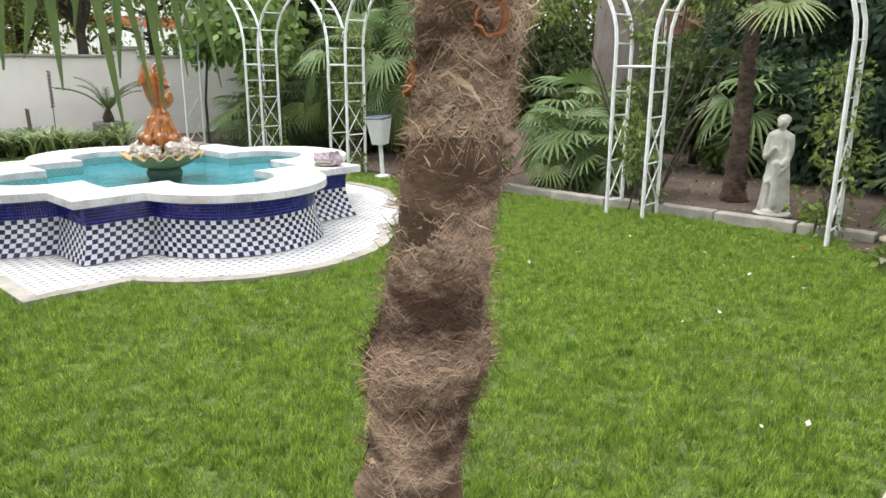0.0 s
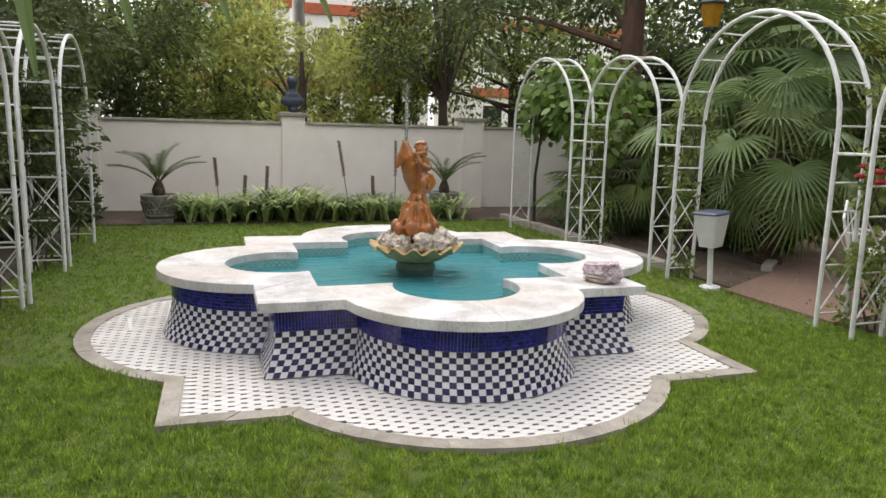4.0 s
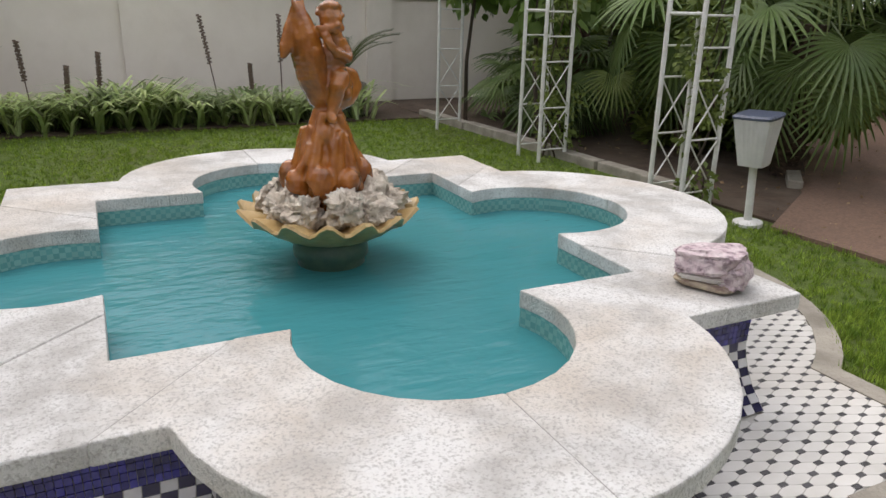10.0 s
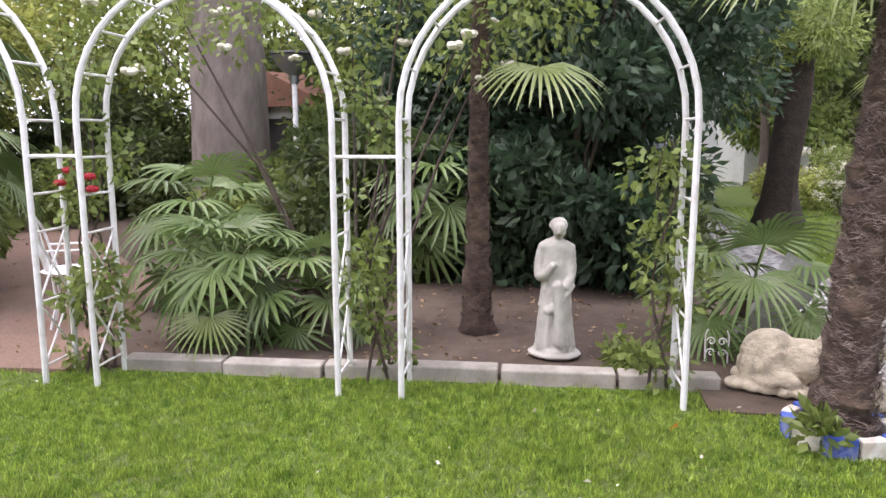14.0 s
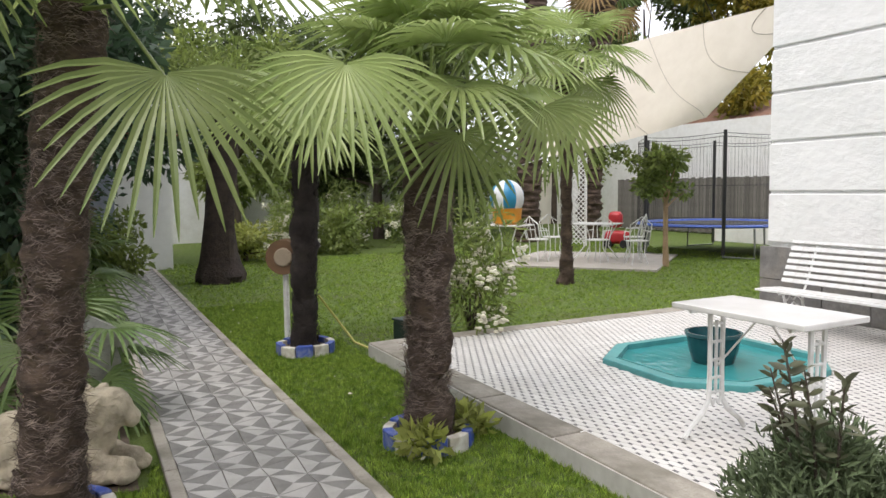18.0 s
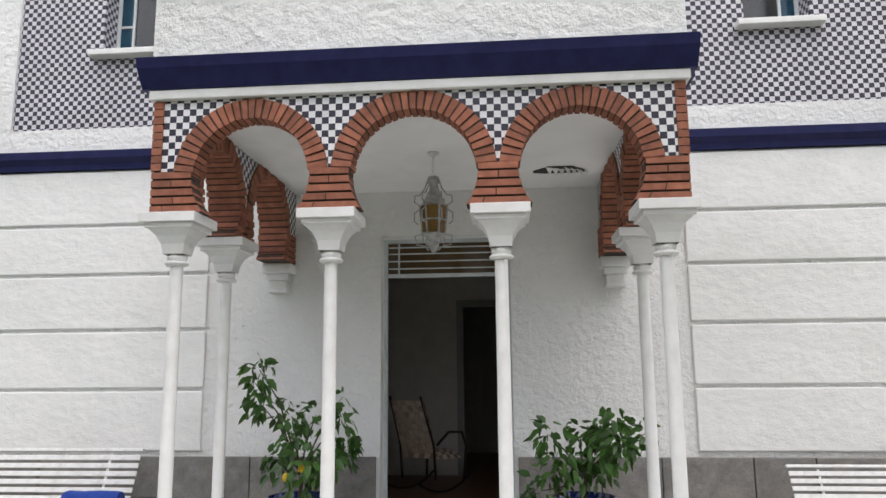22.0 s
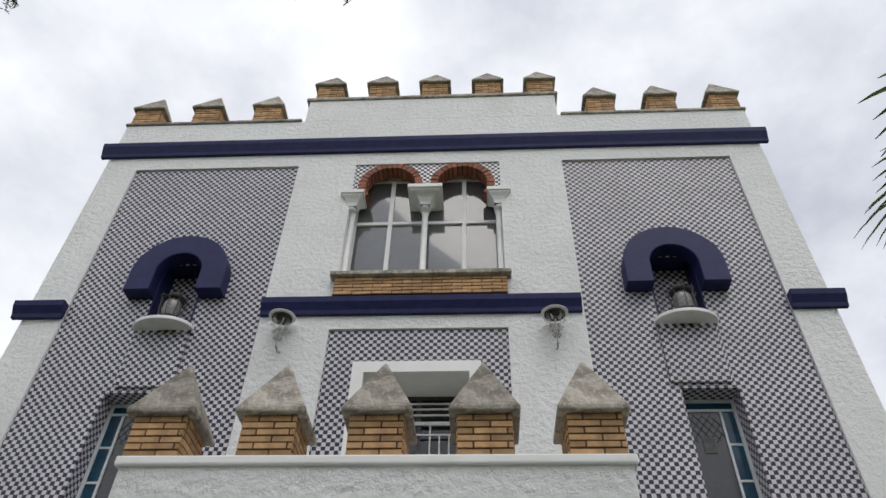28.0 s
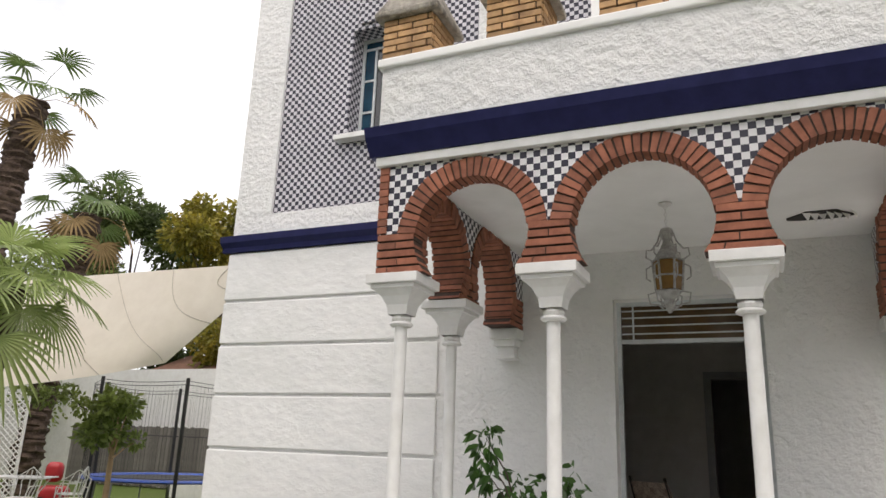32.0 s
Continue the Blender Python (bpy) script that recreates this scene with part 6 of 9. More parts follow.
# ---- terrace furniture ----
tbl = thing("terrace_table", "white marble-topped table on cast-iron trestle legs", "table", (-1.88, -3.68, 0.125))
part("tabletop", M().box(-0.4, -0.235, 0.715, 0.4, 0.235, 0.745), MARBLE_W, tbl, bevel=0.006)
for sx in (-1, 1):
    lg = M()
    for sy in (-1, 1):
        lg.tube([(sx * 0.3, sy * 0.05, 0.7), (sx * 0.3, sy * 0.045, 0.4), (sx * 0.3, sy * 0.05, 0.2), (sx * 0.3, sy * 0.1, 0.13), (sx * 0.3, sy * 0.19, 0.06), (sx * 0.3, sy * 0.23, 0.012)], [0.014, 0.014, 0.015, 0.016, 0.014, 0.016], 6)
        lg.tube([(sx * 0.3, sy * 0.05, 0.22), (sx * 0.3, sy * 0.02, 0.17), (sx * 0.3, 0, 0.2)], 0.01, 6)
    for z in (0.24, 0.32, 0.42, 0.52, 0.62):
        lg.tube([(sx * 0.3, -0.05, z), (sx * 0.3, 0.05, z)], 0.009, 6)
    lg.tube([(sx * 0.3, -0.2, 0.705), (sx * 0.3, 0.2, 0.705)], 0.013, 6)
    lg.tube([(sx * 0.3, 0, 0.24), (sx * 0.3, 0, 0.64)], 0.01, 6)
    part("trestle_leg", lg, IRON_WHITE, tbl, smooth=True)
for s in (-1, 1):
    part("brace", M().tube([(s * 0.3, 0, 0.38), (s * 0.02, 0, 0.7)], 0.006, 6), IRON_WHITE, tbl)
part("stretcher", M().box(-0.32, -0.03, 0.69, 0.32, 0.03, 0.714), IRON_WHITE, tbl)

pp = thing("pool_pot", "dark teal glazed pot standing in the pool", "plant pot", (-3.36, -2.4, 0.03))
part("pot_body", M().lathe([(0.1, 0), (0.14, 0.06), (0.185, 0.2), (0.2, 0.3), (0.215, 0.31), (0.215, 0.335), (0.19, 0.335), (0.17, 0.2)], 24), surf("dark_teal_glaze", (0.012, 0.06, 0.075), (0.02, 0.09, 0.1), rough=0.25), pp, smooth=True)


def bench():
    b = thing("garden_bench", "white slatted garden bench with cast-iron legs against the house", "bench", (-3.38, -0.62, 0.125), 0, "benches by the house")
    b.matrix_basis = pose(-3.38, -0.62, 0.125) @ Matrix.Diagonal((0.855, 0.95, 0.855, 1))
    L = 0.97
    for i, (y, z) in enumerate(((-0.28, 0.42), (-0.2, 0.425), (-0.12, 0.42), (-0.04, 0.415), (0.04, 0.41))):
        part("seat_slat", M().box(-L, y - 0.032, z - 0.012, L, y + 0.032, z + 0.012), IRON_WHITE, b, bevel=0.005)
    for i in range(6):
        z = 0.5 + i * 0.072
        y = 0.1 + i * 0.028
        part("back_slat", M().box(-L, -0.01, -0.024, L, 0.01, 0.024), IRON_WHITE, b, bevel=0.005).matrix_basis = pose(0, y, z, -21, 0, 0)
    part("top_rail", M().box(-L - 0.01, -0.018, -0.016, L + 0.01, 0.018, 0.016), IRON_WHITE, b, bevel=0.006).matrix_basis = pose(0, 0.275, 0.93, -21, 0, 0)
    for x in (-0.66, 0.66):
        m = M()
        m.tube([(x, -0.3, 0.4), (x, -0.05, 0.395), (x, 0.07, 0.4), (x, 0.12, 0.5), (x, 0.26, 0.9)], 0.013, 6)
        m.tube([(x, -0.24, 0.4), (x, -0.2, 0.28), (x, -0.22, 0.14), (x, -0.28, 0.01)], 0.014, 6)
        m.tube([(x, 0.05, 0.4), (x, 0.06, 0.26), (x, 0.12, 0.12), (x, 0.18, 0.01)], 0.014, 6)
        m.tube([(x, -0.21, 0.2), (x, -0.08, 0.29), (x, 0.07, 0.2)], 0.011, 6)
        m.tube([(x, -0.21, 0.3), (x, -0.14, 0.36), (x, -0.08, 0.32), (x, -0.03, 0.36), (x, 0.05, 0.3)], 0.009, 6)
        part("iron_leg", m, IRON_WHITE, b, smooth=True)
    return b


b1 = bench()
b2 = copy_thing(b1, pose(3.43, -0.62, 0.125) @ Matrix.Diagonal((0.855, 0.95, 0.855, 1)))
BLUECLOTH = surf("royal_blue_cloth", (0.012, 0.045, 0.25), (0.02, 0.06, 0.32), scale=20, rough=0.95, bump=0.5, bscale=80)
rl = part("rolled_mat", M().lathe([(0.0, -0.23), (0.07, -0.23), (0.078, -0.2), (0.074, -0.08), (0.079, 0.05), (0.075, 0.2), (0.07, 0.23), (0, 0.23)], 20, pose(0, 0, 0, 0, 90, 0)), BLUECLOTH, None, smooth=True)
rl.location = (-2.745, -0.74, 0.572)
tagged(rl, "rolled royal blue mat lying on the bench", "mat")

# lemon trees in blue pots are finished with the plants
def blue_pot(x, y, z):
    p = thing("blue_pot", "glossy cobalt blue glazed pot on the porch floor", "plant pot", (x, y, z), 0, "pots by the door")
    part("pot_body", M().lathe([(0.13, 0), (0.15, 0.01), (0.19, 0.13), (0.215, 0.26), (0.222, 0.34), (0.235, 0.355), (0.235, 0.38), (0.215, 0.385), (0.2, 0.33)], 32, cap=False), BLUEPOT, p, smooth=True)
    part("soil", M().lathe([(0.0, 0.33), (0.203, 0.335)], 24, cap=False), SOIL, p)
    return p


blue_pot(-0.97, -1.12, FLOORZ)
blue_pot(1.07, -1.06, FLOORZ)

# hanging lantern in the porch
hl = thing("porch_lantern", "white wrought-iron lantern with amber glass hanging on a chain", "lantern", (0.03, -1.2, 3.195))
hl.scale = (1.15, 1.15, 1.1)
ch = M()
for k in range(8):
    m_ = pose(0, 0, -0.03 - 0.022 * k, 90, 0, 90 * (k % 2))
    ch.tube([tuple(m_ @ Vector((0.008 * math.cos(t), 0.013 * math.sin(t), 0))) for t in np.linspace(0, 2 * math.pi, 9)], 0.0025, 4)
part("chain", ch, IRON_WHITE, hl)
part("ceiling_rose", M().lathe([(0.04, 0), (0.04, -0.01), (0.012, -0.025)], 16), IRON_WHITE, hl)
AMBER = surf("amber_lantern_glass", (0.30, 0.17, 0.05), (0.22, 0.12, 0.035), scale=8, rough=0.15, bump=0.1, trans=0.3)
hexr = [(math.cos(math.pi / 3 * i), math.sin(math.pi / 3 * i)) for i in range(6)]
m = M()
strip_ring(m, [[(0.07 * p[0], 0.07 * p[1], -0.56) for p in hexr], [(0.085 * p[0], 0.085 * p[1], -0.38) for p in hexr]])
part("glass", m, AMBER, hl)
LIRON = surf("greyed_white_iron", (0.50, 0.50, 0.49), (0.28, 0.27, 0.26), scale=30, rough=0.5, bump=0.3)
for p in hexr:
    part("cage_bar", M().tube([(0.074 * p[0], 0.074 * p[1], -0.57), (0.09 * p[0], 0.09 * p[1], -0.37)], 0.007, 5), LIRON, hl)
for z, r in ((-0.57, 0.075), (-0.475, 0.082), (-0.37, 0.09)):
    part("cage_hoop", M().tube([(r * hexr[i % 6][0], r * hexr[i % 6][1], z) for i in range(7)], 0.006, 5), LIRON, hl)
for k in range(6):
    a = math.pi / 3 * k
    for pts in ([(0.09, -0.37), (0.125, -0.345), (0.12, -0.3), (0.09, -0.3), (0.055, -0.25), (0.03, -0.17)], [(0.075, -0.57), (0.12, -0.58), (0.11, -0.64), (0.06, -0.65), (0.03, -0.68)], [(0.095, -0.4), (0.125, -0.42), (0.125, -0.48), (0.1, -0.5)]):
        part("scroll", M().tube([(r * math.cos(a), r * math.sin(a), z) for r, z in pts], 0.005, 5), LIRON, hl, smooth=True)
m = M()
m.lathe([(0.03, -0.17), (0.045, -0.2), (0.02, -0.25), (0.05, -0.31), (0.085, -0.37)], 12)
part("crown", m, LIRON, hl, smooth=True)
part("finial", M().lathe([(0.075, -0.57), (0.03, -0.62), (0.035, -0.65), (0.01, -0.7)], 12), LIRON, hl, smooth=True)

# rocking chair in the hall
rc = thing("rocking_chair", "dark bentwood rocking chair with pale checked cushions", "chair", (-0.3, 1.5, 0.3), 150)
DKW = surf("dark_bentwood", (0.014, 0.009, 0.006), (0.022, 0.014, 0.009), rough=0.35, bump=0.1)
CUSH = checker("checked_cushion", (0.68, 0.58, 0.48), (0.30, 0.22, 0.17), 0.07, 0.9)
for s in (-1, 1):
    part("rocker", M().tube([(s * 0.24, -0.42 + 0.9 * t, 0.02 + 0.12 * (2 * t - 1) ** 2) for t in np.linspace(0, 1, 12)], 0.014, 6), DKW, rc, smooth=True)
    part("arm", M().tube([(s * 0.25, -0.3, 0.1), (s * 0.26, -0.33, 0.45), (s * 0.26, -0.25, 0.6), (s * 0.26, 0.0, 0.62), (s * 0.25, 0.2, 0.5)], 0.014, 6), DKW, rc, smooth=True)
    part("back_post", M().tube([(s * 0.22, 0.18, 0.15), (s * 0.22, 0.22, 0.5), (s * 0.2, 0.42, 1.0)], 0.014, 6), DKW, rc, smooth=True)
part("seat_cushion", cushion(0.46, 0.48, 0.1, 5), CUSH, rc, smooth=True).matrix_basis = pose(0, -0.05, 0.34, 4, 0, 0)
part("back_cushion", cushion(0.44, 0.6, 0.1, 6), CUSH, rc, smooth=True).matrix_basis = pose(0, 0.3, 0.68, 68, 0, 0)

# ---- planted rings round the palms ----
RING_W = surf("chipped_white_paint", (0.72, 0.70, 0.66), (0.55, 0.50, 0.42), scale=18, rough=0.7, bump=0.3, stain=(0.35, 0.3, 0.24), sscale=9)
RING_B = surf("chipped_blue_paint", (0.03, 0.07, 0.34), (0.06, 0.11, 0.42), scale=18, rough=0.6, bump=0.3, stain=(0.4, 0.42, 0.5), sscale=11, samount=0.5)


def tree_ring(x, y, r, zr=0.1):
    t = thing("tree_ring", "blue and white painted brick ring round a palm", "edging ring", (x, y, 0), 0, "rings round the palms")
    n = 10
    for k in range(n):
        a0, a1 = 2 * math.pi * (k + 0.04) / n, 2 * math.pi * (k + 0.96) / n
        ring = [(rr * math.cos(a0 + (a1 - a0) * i / 4), rr * math.sin(a0 + (a1 - a0) * i / 4)) for rr, order in ((r, range(5)), (r - 0.06, range(4, -1, -1))) for i in order]
        part("ring_brick", M().prism(ring, -0.03, zr + 0.008 * math.sin(k * 3)), RING_B if k % 2 else RING_W, t, bevel=0.006)
    part("soil", M().lathe([(0.0, 0.07), (r - 0.06, 0.05)], 16, cap=False), SOIL, t)


PALMS = {"a": (-2.95, -6.93), "b": (-3.15, -4.97), "c": (-5.85, -4.93)}
tree_ring(*PALMS["a"], 0.27)
tree_ring(*PALMS["b"], 0.27)
tree_ring(*PALMS["c"], 0.27)

# hose reel, hose and dark box on the lawn
hr = thing("hose_reel", "brown hose reel on a white post beside a palm", "hose reel", (-6.3, -4.98, 0), 62)
part("post", M().tube([(0, 0, 0), (0, 0, 0.85)], 0.03, 8), IRON_WHITE, hr)
part("drum", M().lathe([(0.05, -0.09), (0.17, -0.09), (0.17, -0.075), (0.12, -0.06), (0.12, 0.06), (0.17, 0.075), (0.17, 0.09), (0.05, 0.09)], 24, pose(0, 0, 0.86, 90, 0, 0)), surf("brown_plastic", (0.22, 0.12, 0.06), (0.16, 0.09, 0.05), rough=0.5), hr, smooth=True)
part("hub", M().lathe([(0.08, -0.11), (0.09, -0.1), (0.09, 0.1), (0.08, 0.11)], 16, pose(0, 0, 0.86, 90, 0, 0)), surf("tan_plastic", (0.5, 0.4, 0.3), rough=0.5), hr, smooth=True)
hs_ = part("garden_hose", M().tube([(-6.0, -4.75, 0.5), (-5.85, -4.6, 0.25), (-5.7, -4.5, 0.07), (-5.5, -4.4, 0.03), (-5.35, -4.15, 0.02), (-5.5, -3.9, 0.1)], 0.011, 8), surf("yellow_hose", (0.45, 0.42, 0.10), (0.38, 0.35, 0.08), rough=0.4), None, smooth=True)
tagged(hs_, "yellow garden hose trailing over the lawn", "hose")
bx = thing("dark_box", "dark green plastic box lying on the lawn", "box", (-5.75, -3.85, 0), 12)
part("box_body", M().box(-0.2, -0.13, 0, 0.2, 0.13, 0.2), surf("dark_green_plastic", (0.012, 0.03, 0.03), (0.02, 0.04, 0.04), rough=0.4), bx, bevel=0.012)
part("box_lid", M().box(-0.21, -0.14, 0.2, 0.21, 0.14, 0.225), surf("dark_green_lid", (0.015, 0.035, 0.035), (0.025, 0.045, 0.045), rough=0.35), bx, bevel=0.008)

# drain cover beside the fountain and on the terrace
dc = thing("drain_cover", "square white drain cover set in the tiles", "drain cover", (2.0, -12.35, 0.101), 8)
part("cover_frame", frame_bars(M(), -0.17, 0.17, -0.17, 0.17, 0.025, 0, 0.006), WHITE, dc).matrix_basis = pose(0, 0, 0, -90, 0, 0)

# ---- far lawn: shade sail, trampoline, dining set ----
m = M()
A_, B_, C_, K_ = Vector((-6.0, 2.51, 4.12)), Vector((-13.5, 2.9, 4.3)), Vector((-10.0, 0.75, 2.05)), Vector((-8.0, 2.47, 2.61))
NG = 16


def sail_at(u, v):
    """A point of the sagging canvas: u from the house corner outwards, v from the lower edge up."""
    p = (K_.lerp(C_, u) + Vector((0, 0, -0.05 * math.sin(math.pi * u)))).lerp(A_.lerp(B_, u), v)
    return p + Vector((0, 0, -0.22 * math.sin(math.pi * v) * math.sin(math.pi * u)))


vs = [tuple(sail_at(i / NG, j / NG)) for i in range(NG + 1) for j in range(NG + 1)]
m.add(vs, [(i * (NG + 1) + j, (i + 1) * (NG + 1) + j, (i + 1) * (NG + 1) + j + 1, i * (NG + 1) + j + 1) for i in range(NG) for j in range(NG)])
sail = thing("shade_sail", "large cream canvas shade sail stretched from the house", "shade sail")
part("canvas", m, CANVAS, sail, smooth=True)
THREAD = surf("seam_thread", (0.5, 0.45, 0.38), rough=0.9)
for (ua, va), (ub, vb) in (((0.13, 1), (0, 0.72)), ((0.3, 1), (0, 0.4)), ((0.48, 1), (0.03, 0.03)), ((0.66, 1), (0.35, 0)), ((0.84, 1), (0.65, 0))):
    part("seam", M().tube([tuple(sail_at(ua + (ub - ua) * q / 14 + 0.06 * math.sin(math.pi * q / 14), va + (vb - va) * q / 14 - 0.03 * math.sin(math.pi * q / 14)) + Vector((0.004, -0.006, 0))) for q in range(15)], 0.008, 4), THREAD, sail)
part("tie_rope", M().tube([tuple(C_), (-10.4, 0.4, 1.9)], 0.008, 5).tube([tuple(B_), (-14.2, 3.2, 4.4)], 0.008, 5), IRON_WHITE, sail)

tr = thing("trampoline", "round trampoline with blue edge pad and black net poles", "trampoline", (-10.9, 6.0, 0))
BLK = surf("black_plastic", (0.015, 0.015, 0.017), (0.025, 0.025, 0.027), rough=0.5)
STL = surf("galvanised_steel", (0.35, 0.36, 0.37), (0.28, 0.29, 0.30), rough=0.4, metal=0.8, bump=0.1)
part("mat", M().lathe([(0, 0.66), (1.45, 0.66)], 40, cap=False), BLK, tr)
part("edge_pad", M().lathe([(1.42, 0.655), (1.45, 0.69), (1.75, 0.69), (1.79, 0.66), (1.75, 0.635), (1.45, 0.635)], 40, cap=False), surf("blue_vinyl", (0.02, 0.07, 0.34), (0.03, 0.09, 0.4), rough=0.4), tr, smooth=True)
for k in range(6):
    a = math.pi / 3 * k + 0.27
    x, y = 1.72 * math.cos(a), 1.72 * math.sin(a)
    part("net_pole", M().tube([(x * 1.04, y * 1.04, 0.1), (x * 1.04, y * 1.04, 2.6)], 0.035, 8), BLK, tr, smooth=True)
    a2 = a + 0.35
    x2, y2 = 1.72 * math.cos(a2), 1.72 * math.sin(a2)
    part("leg_frame", M().tube([(x, y, 0.62), (x * 1.02, y * 1.02, 0.06), (x2 * 1.02, y2 * 1.02, 0.02), (x2, y2, 0.62)], 0.022, 8), STL, tr, smooth=True)
m = M()
for z in (2.55, 2.48, 1.5, 0.72):
    m.tube([(1.74 * math.cos(t), 1.74 * math.sin(t), z - (0.06 * abs(math.sin(3 * (t - 0.27))) if z > 2 else 0)) for t in np.linspace(0, 2 * math.pi, 49)], 0.006, 4)
part("net_edge", m, BLK, tr)
m = M()
for k in range(150):
    t = 2 * math.pi * k / 150
    m.tube([(1.74 * math.cos(t), 1.74 * math.sin(t), 0.7), (1.74 * math.cos(t), 1.74 * math.sin(t), 2.5)], 0.0022, 3)
part("net", m, BLK, tr)
fence = thing("wooden_fence", "weathered grey board fence behind the trampoline", "fence", (0, 10.6, 0), kind="structure")
GREYWOOD = surf("weathered_grey_board", (0.20, 0.185, 0.17), (0.13, 0.12, 0.11), scale=6, rough=0.9, bump=0.4, stretch=(6, 6, 1), vary=0.25)
bd_ = M().box(0, 0, 0.05, 0.135, 0.02, 1.75).mesh("board", GREYWOOD)
for k in range(100):
    piece("board", bd_, fence, pose(-19.6 + 0.145 * k, 0.01 * math.sin(k), 0.02 * math.sin(k * 2.7)))
lowroof = thing("neighbour_roof", "reddish tiled roof edge behind the far wall", "roof", (-11, 11.6, 0))
part("roof_slope", M().prism([(0, 3.2), (3.0, 4.4), (3.0, 4.3), (0, 3.1)], -8, 7, axis=0), surf("old_roof_tile", (0.25, 0.13, 0.09), (0.18, 0.1, 0.07), scale=5, rough=0.9, bump=0.8, bscale=12, dist=0.03), lowroof)
part("neighbour_wall", M().box(-8, 0.1, 0, 7, 0.4, 3.12), WHITE, lowroof)

deck = setting("deck", M().prism([(-11.15, 0.3), (-8.8, 2.2), (-10.8, 4.7), (-13.15, 2.75)], -0.02, 0.04), surf("pale_deck_board", (0.48, 0.44, 0.40), (0.38, 0.35, 0.31), scale=4, rough=0.8, bump=0.4), "pale paved sitting area on the lawn", "paving")


def iron_chair(x, y, turn):
    c = thing("iron_chair", "white wrought-iron garden chair on the paving", "chair", (x, y, 0.04), turn, "chairs round the far table")
    part("seat", M().lathe([(0, 0.43), (0.2, 0.43), (0.215, 0.44), (0.2, 0.45), (0, 0.45)], 20), IRON_WHITE, c, smooth=True)
    for a in (45, 135, 225, 315):
        ca, sa = math.cos(radians(a)), math.sin(radians(a))
        part("leg", M().tube([(0.17 * ca, 0.17 * sa, 0.43), (0.15 * ca, 0.15 * sa, 0.2), (0.22 * ca, 0.22 * sa, 0)], 0.011, 6), IRON_WHITE, c)
    m = M()
    m.tube([(-0.19, 0.12, 0.44), (-0.21, 0.2, 0.75), (0, 0.24, 0.9), (0.21, 0.2, 0.75), (0.19, 0.12, 0.44)], 0.012, 6)
    for x_ in (-0.1, 0, 0.1):
        m.tube([(x_, 0.16, 0.45), (x_ * 1.4, 0.21, 0.68), (x_ * 0.6, 0.23, 0.86)], 0.008, 5)
    m.tube([(-0.2, 0.17, 0.62), (-0.2, -0.1, 0.62), (-0.18, -0.16, 0.44)], 0.01, 5).tube([(0.2, 0.17, 0.62), (0.2, -0.1, 0.62), (0.18, -0.16, 0.44)], 0.01, 5)
    part("backrest", m, IRON_WHITE, c, smooth=True)
    return c


for x, y, a in ((-9.75, 2.6, 250), (-10.4, 2.2, 20), (-10.6, 3.3, 300), (-11.2, 1.35, 190), (-11.6, 2.0, 80)):
    iron_chair(x, y, a)


def iron_table(x, y):
    t = thing("iron_table", "white iron garden table with curved legs", "table", (x, y, 0.04), 30, "far garden tables")
    part("tabletop", M().box(-0.45, -0.35, 0.7, 0.45, 0.35, 0.725), IRON_WHITE, t, bevel=0.006)
    for sx in (-1, 1):
        for sy in (-1, 1):
            part("leg", M().tube([(sx * 0.35, sy * 0.27, 0.7), (sx * 0.22, sy * 0.18, 0.45), (sx * 0.2, sy * 0.16, 0.25), (sx * 0.36, sy * 0.28, 0.0)], 0.013, 6), IRON_WHITE, t)


iron_table(-11.0, 2.65)
iron_table(-11.7, 0.95)
# hot-air-balloon ornament, shaped as a striped ball in a tub
ball = thing("beach_ball", "large blue and white striped balloon ornament on an orange tub", "ball", (-11.7, 0.95, 0.77))
ball.scale = (1.15, 1.15, 1.25)
tubm = M().lathe([(0.2, 0), (0.24, 0.03), (0.26, 0.24), (0.27, 0.26), (0.25, 0.26), (0.22, 0.05)], 24, cap=False)
part("tub", tubm, surf("orange_plastic", (0.65, 0.28, 0.03), (0.55, 0.22, 0.02), rough=0.4), ball, "orange tub", smooth=True)
BLUEV, WHITEV = surf("blue_vinyl_gore", (0.02, 0.2, 0.4), (0.03, 0.26, 0.45), rough=0.3), surf("white_vinyl_gore", (0.75, 0.76, 0.78), rough=0.3)
for k in range(8):
    m = M()
    vs = [(0.3 * math.sin(math.pi * i / 10) * math.cos(math.pi / 4 * (k + j / 4)), 0.3 * math.sin(math.pi * i / 10) * math.sin(math.pi / 4 * (k + j / 4)), 0.42 - 0.3 * math.cos(math.pi * i / 10)) for i in range(11) for j in range(5)]
    m.add(vs, [(i * 5 + j, i * 5 + j + 1, i * 5 + j + 6, i * 5 + j + 5) for i in range(10) for j in range(4)])
    part("gore", m, BLUEV if k % 2 else WHITEV, ball, smooth=True)

rt = thing("toy_car", "small red plastic toy car on the far lawn", "toy", (-13.1, 5.0, 0.0), 40)
REDP = surf("red_plastic", (0.50, 0.03, 0.04), (0.42, 0.025, 0.03), rough=0.35)
part("body", crumple(0.62, 0.36, 0.34, 9, 0.05), REDP, rt, smooth=True).location = (0, 0, 0.1)
part("roof", crumple(0.34, 0.34, 0.4, 8, 0.05), REDP, rt, smooth=True).location = (-0.04, 0, 0.5)
for sx in (-0.2, 0.2):
    for sy in (-0.19, 0.19):
        part("wheel", M().lathe([(0.02, -0.03), (0.1, -0.03), (0.11, 0.0), (0.1, 0.03), (0.02, 0.03)], 16), BLK, rt).matrix_basis = pose(sx, sy, 0.11, 90, 0, 0)
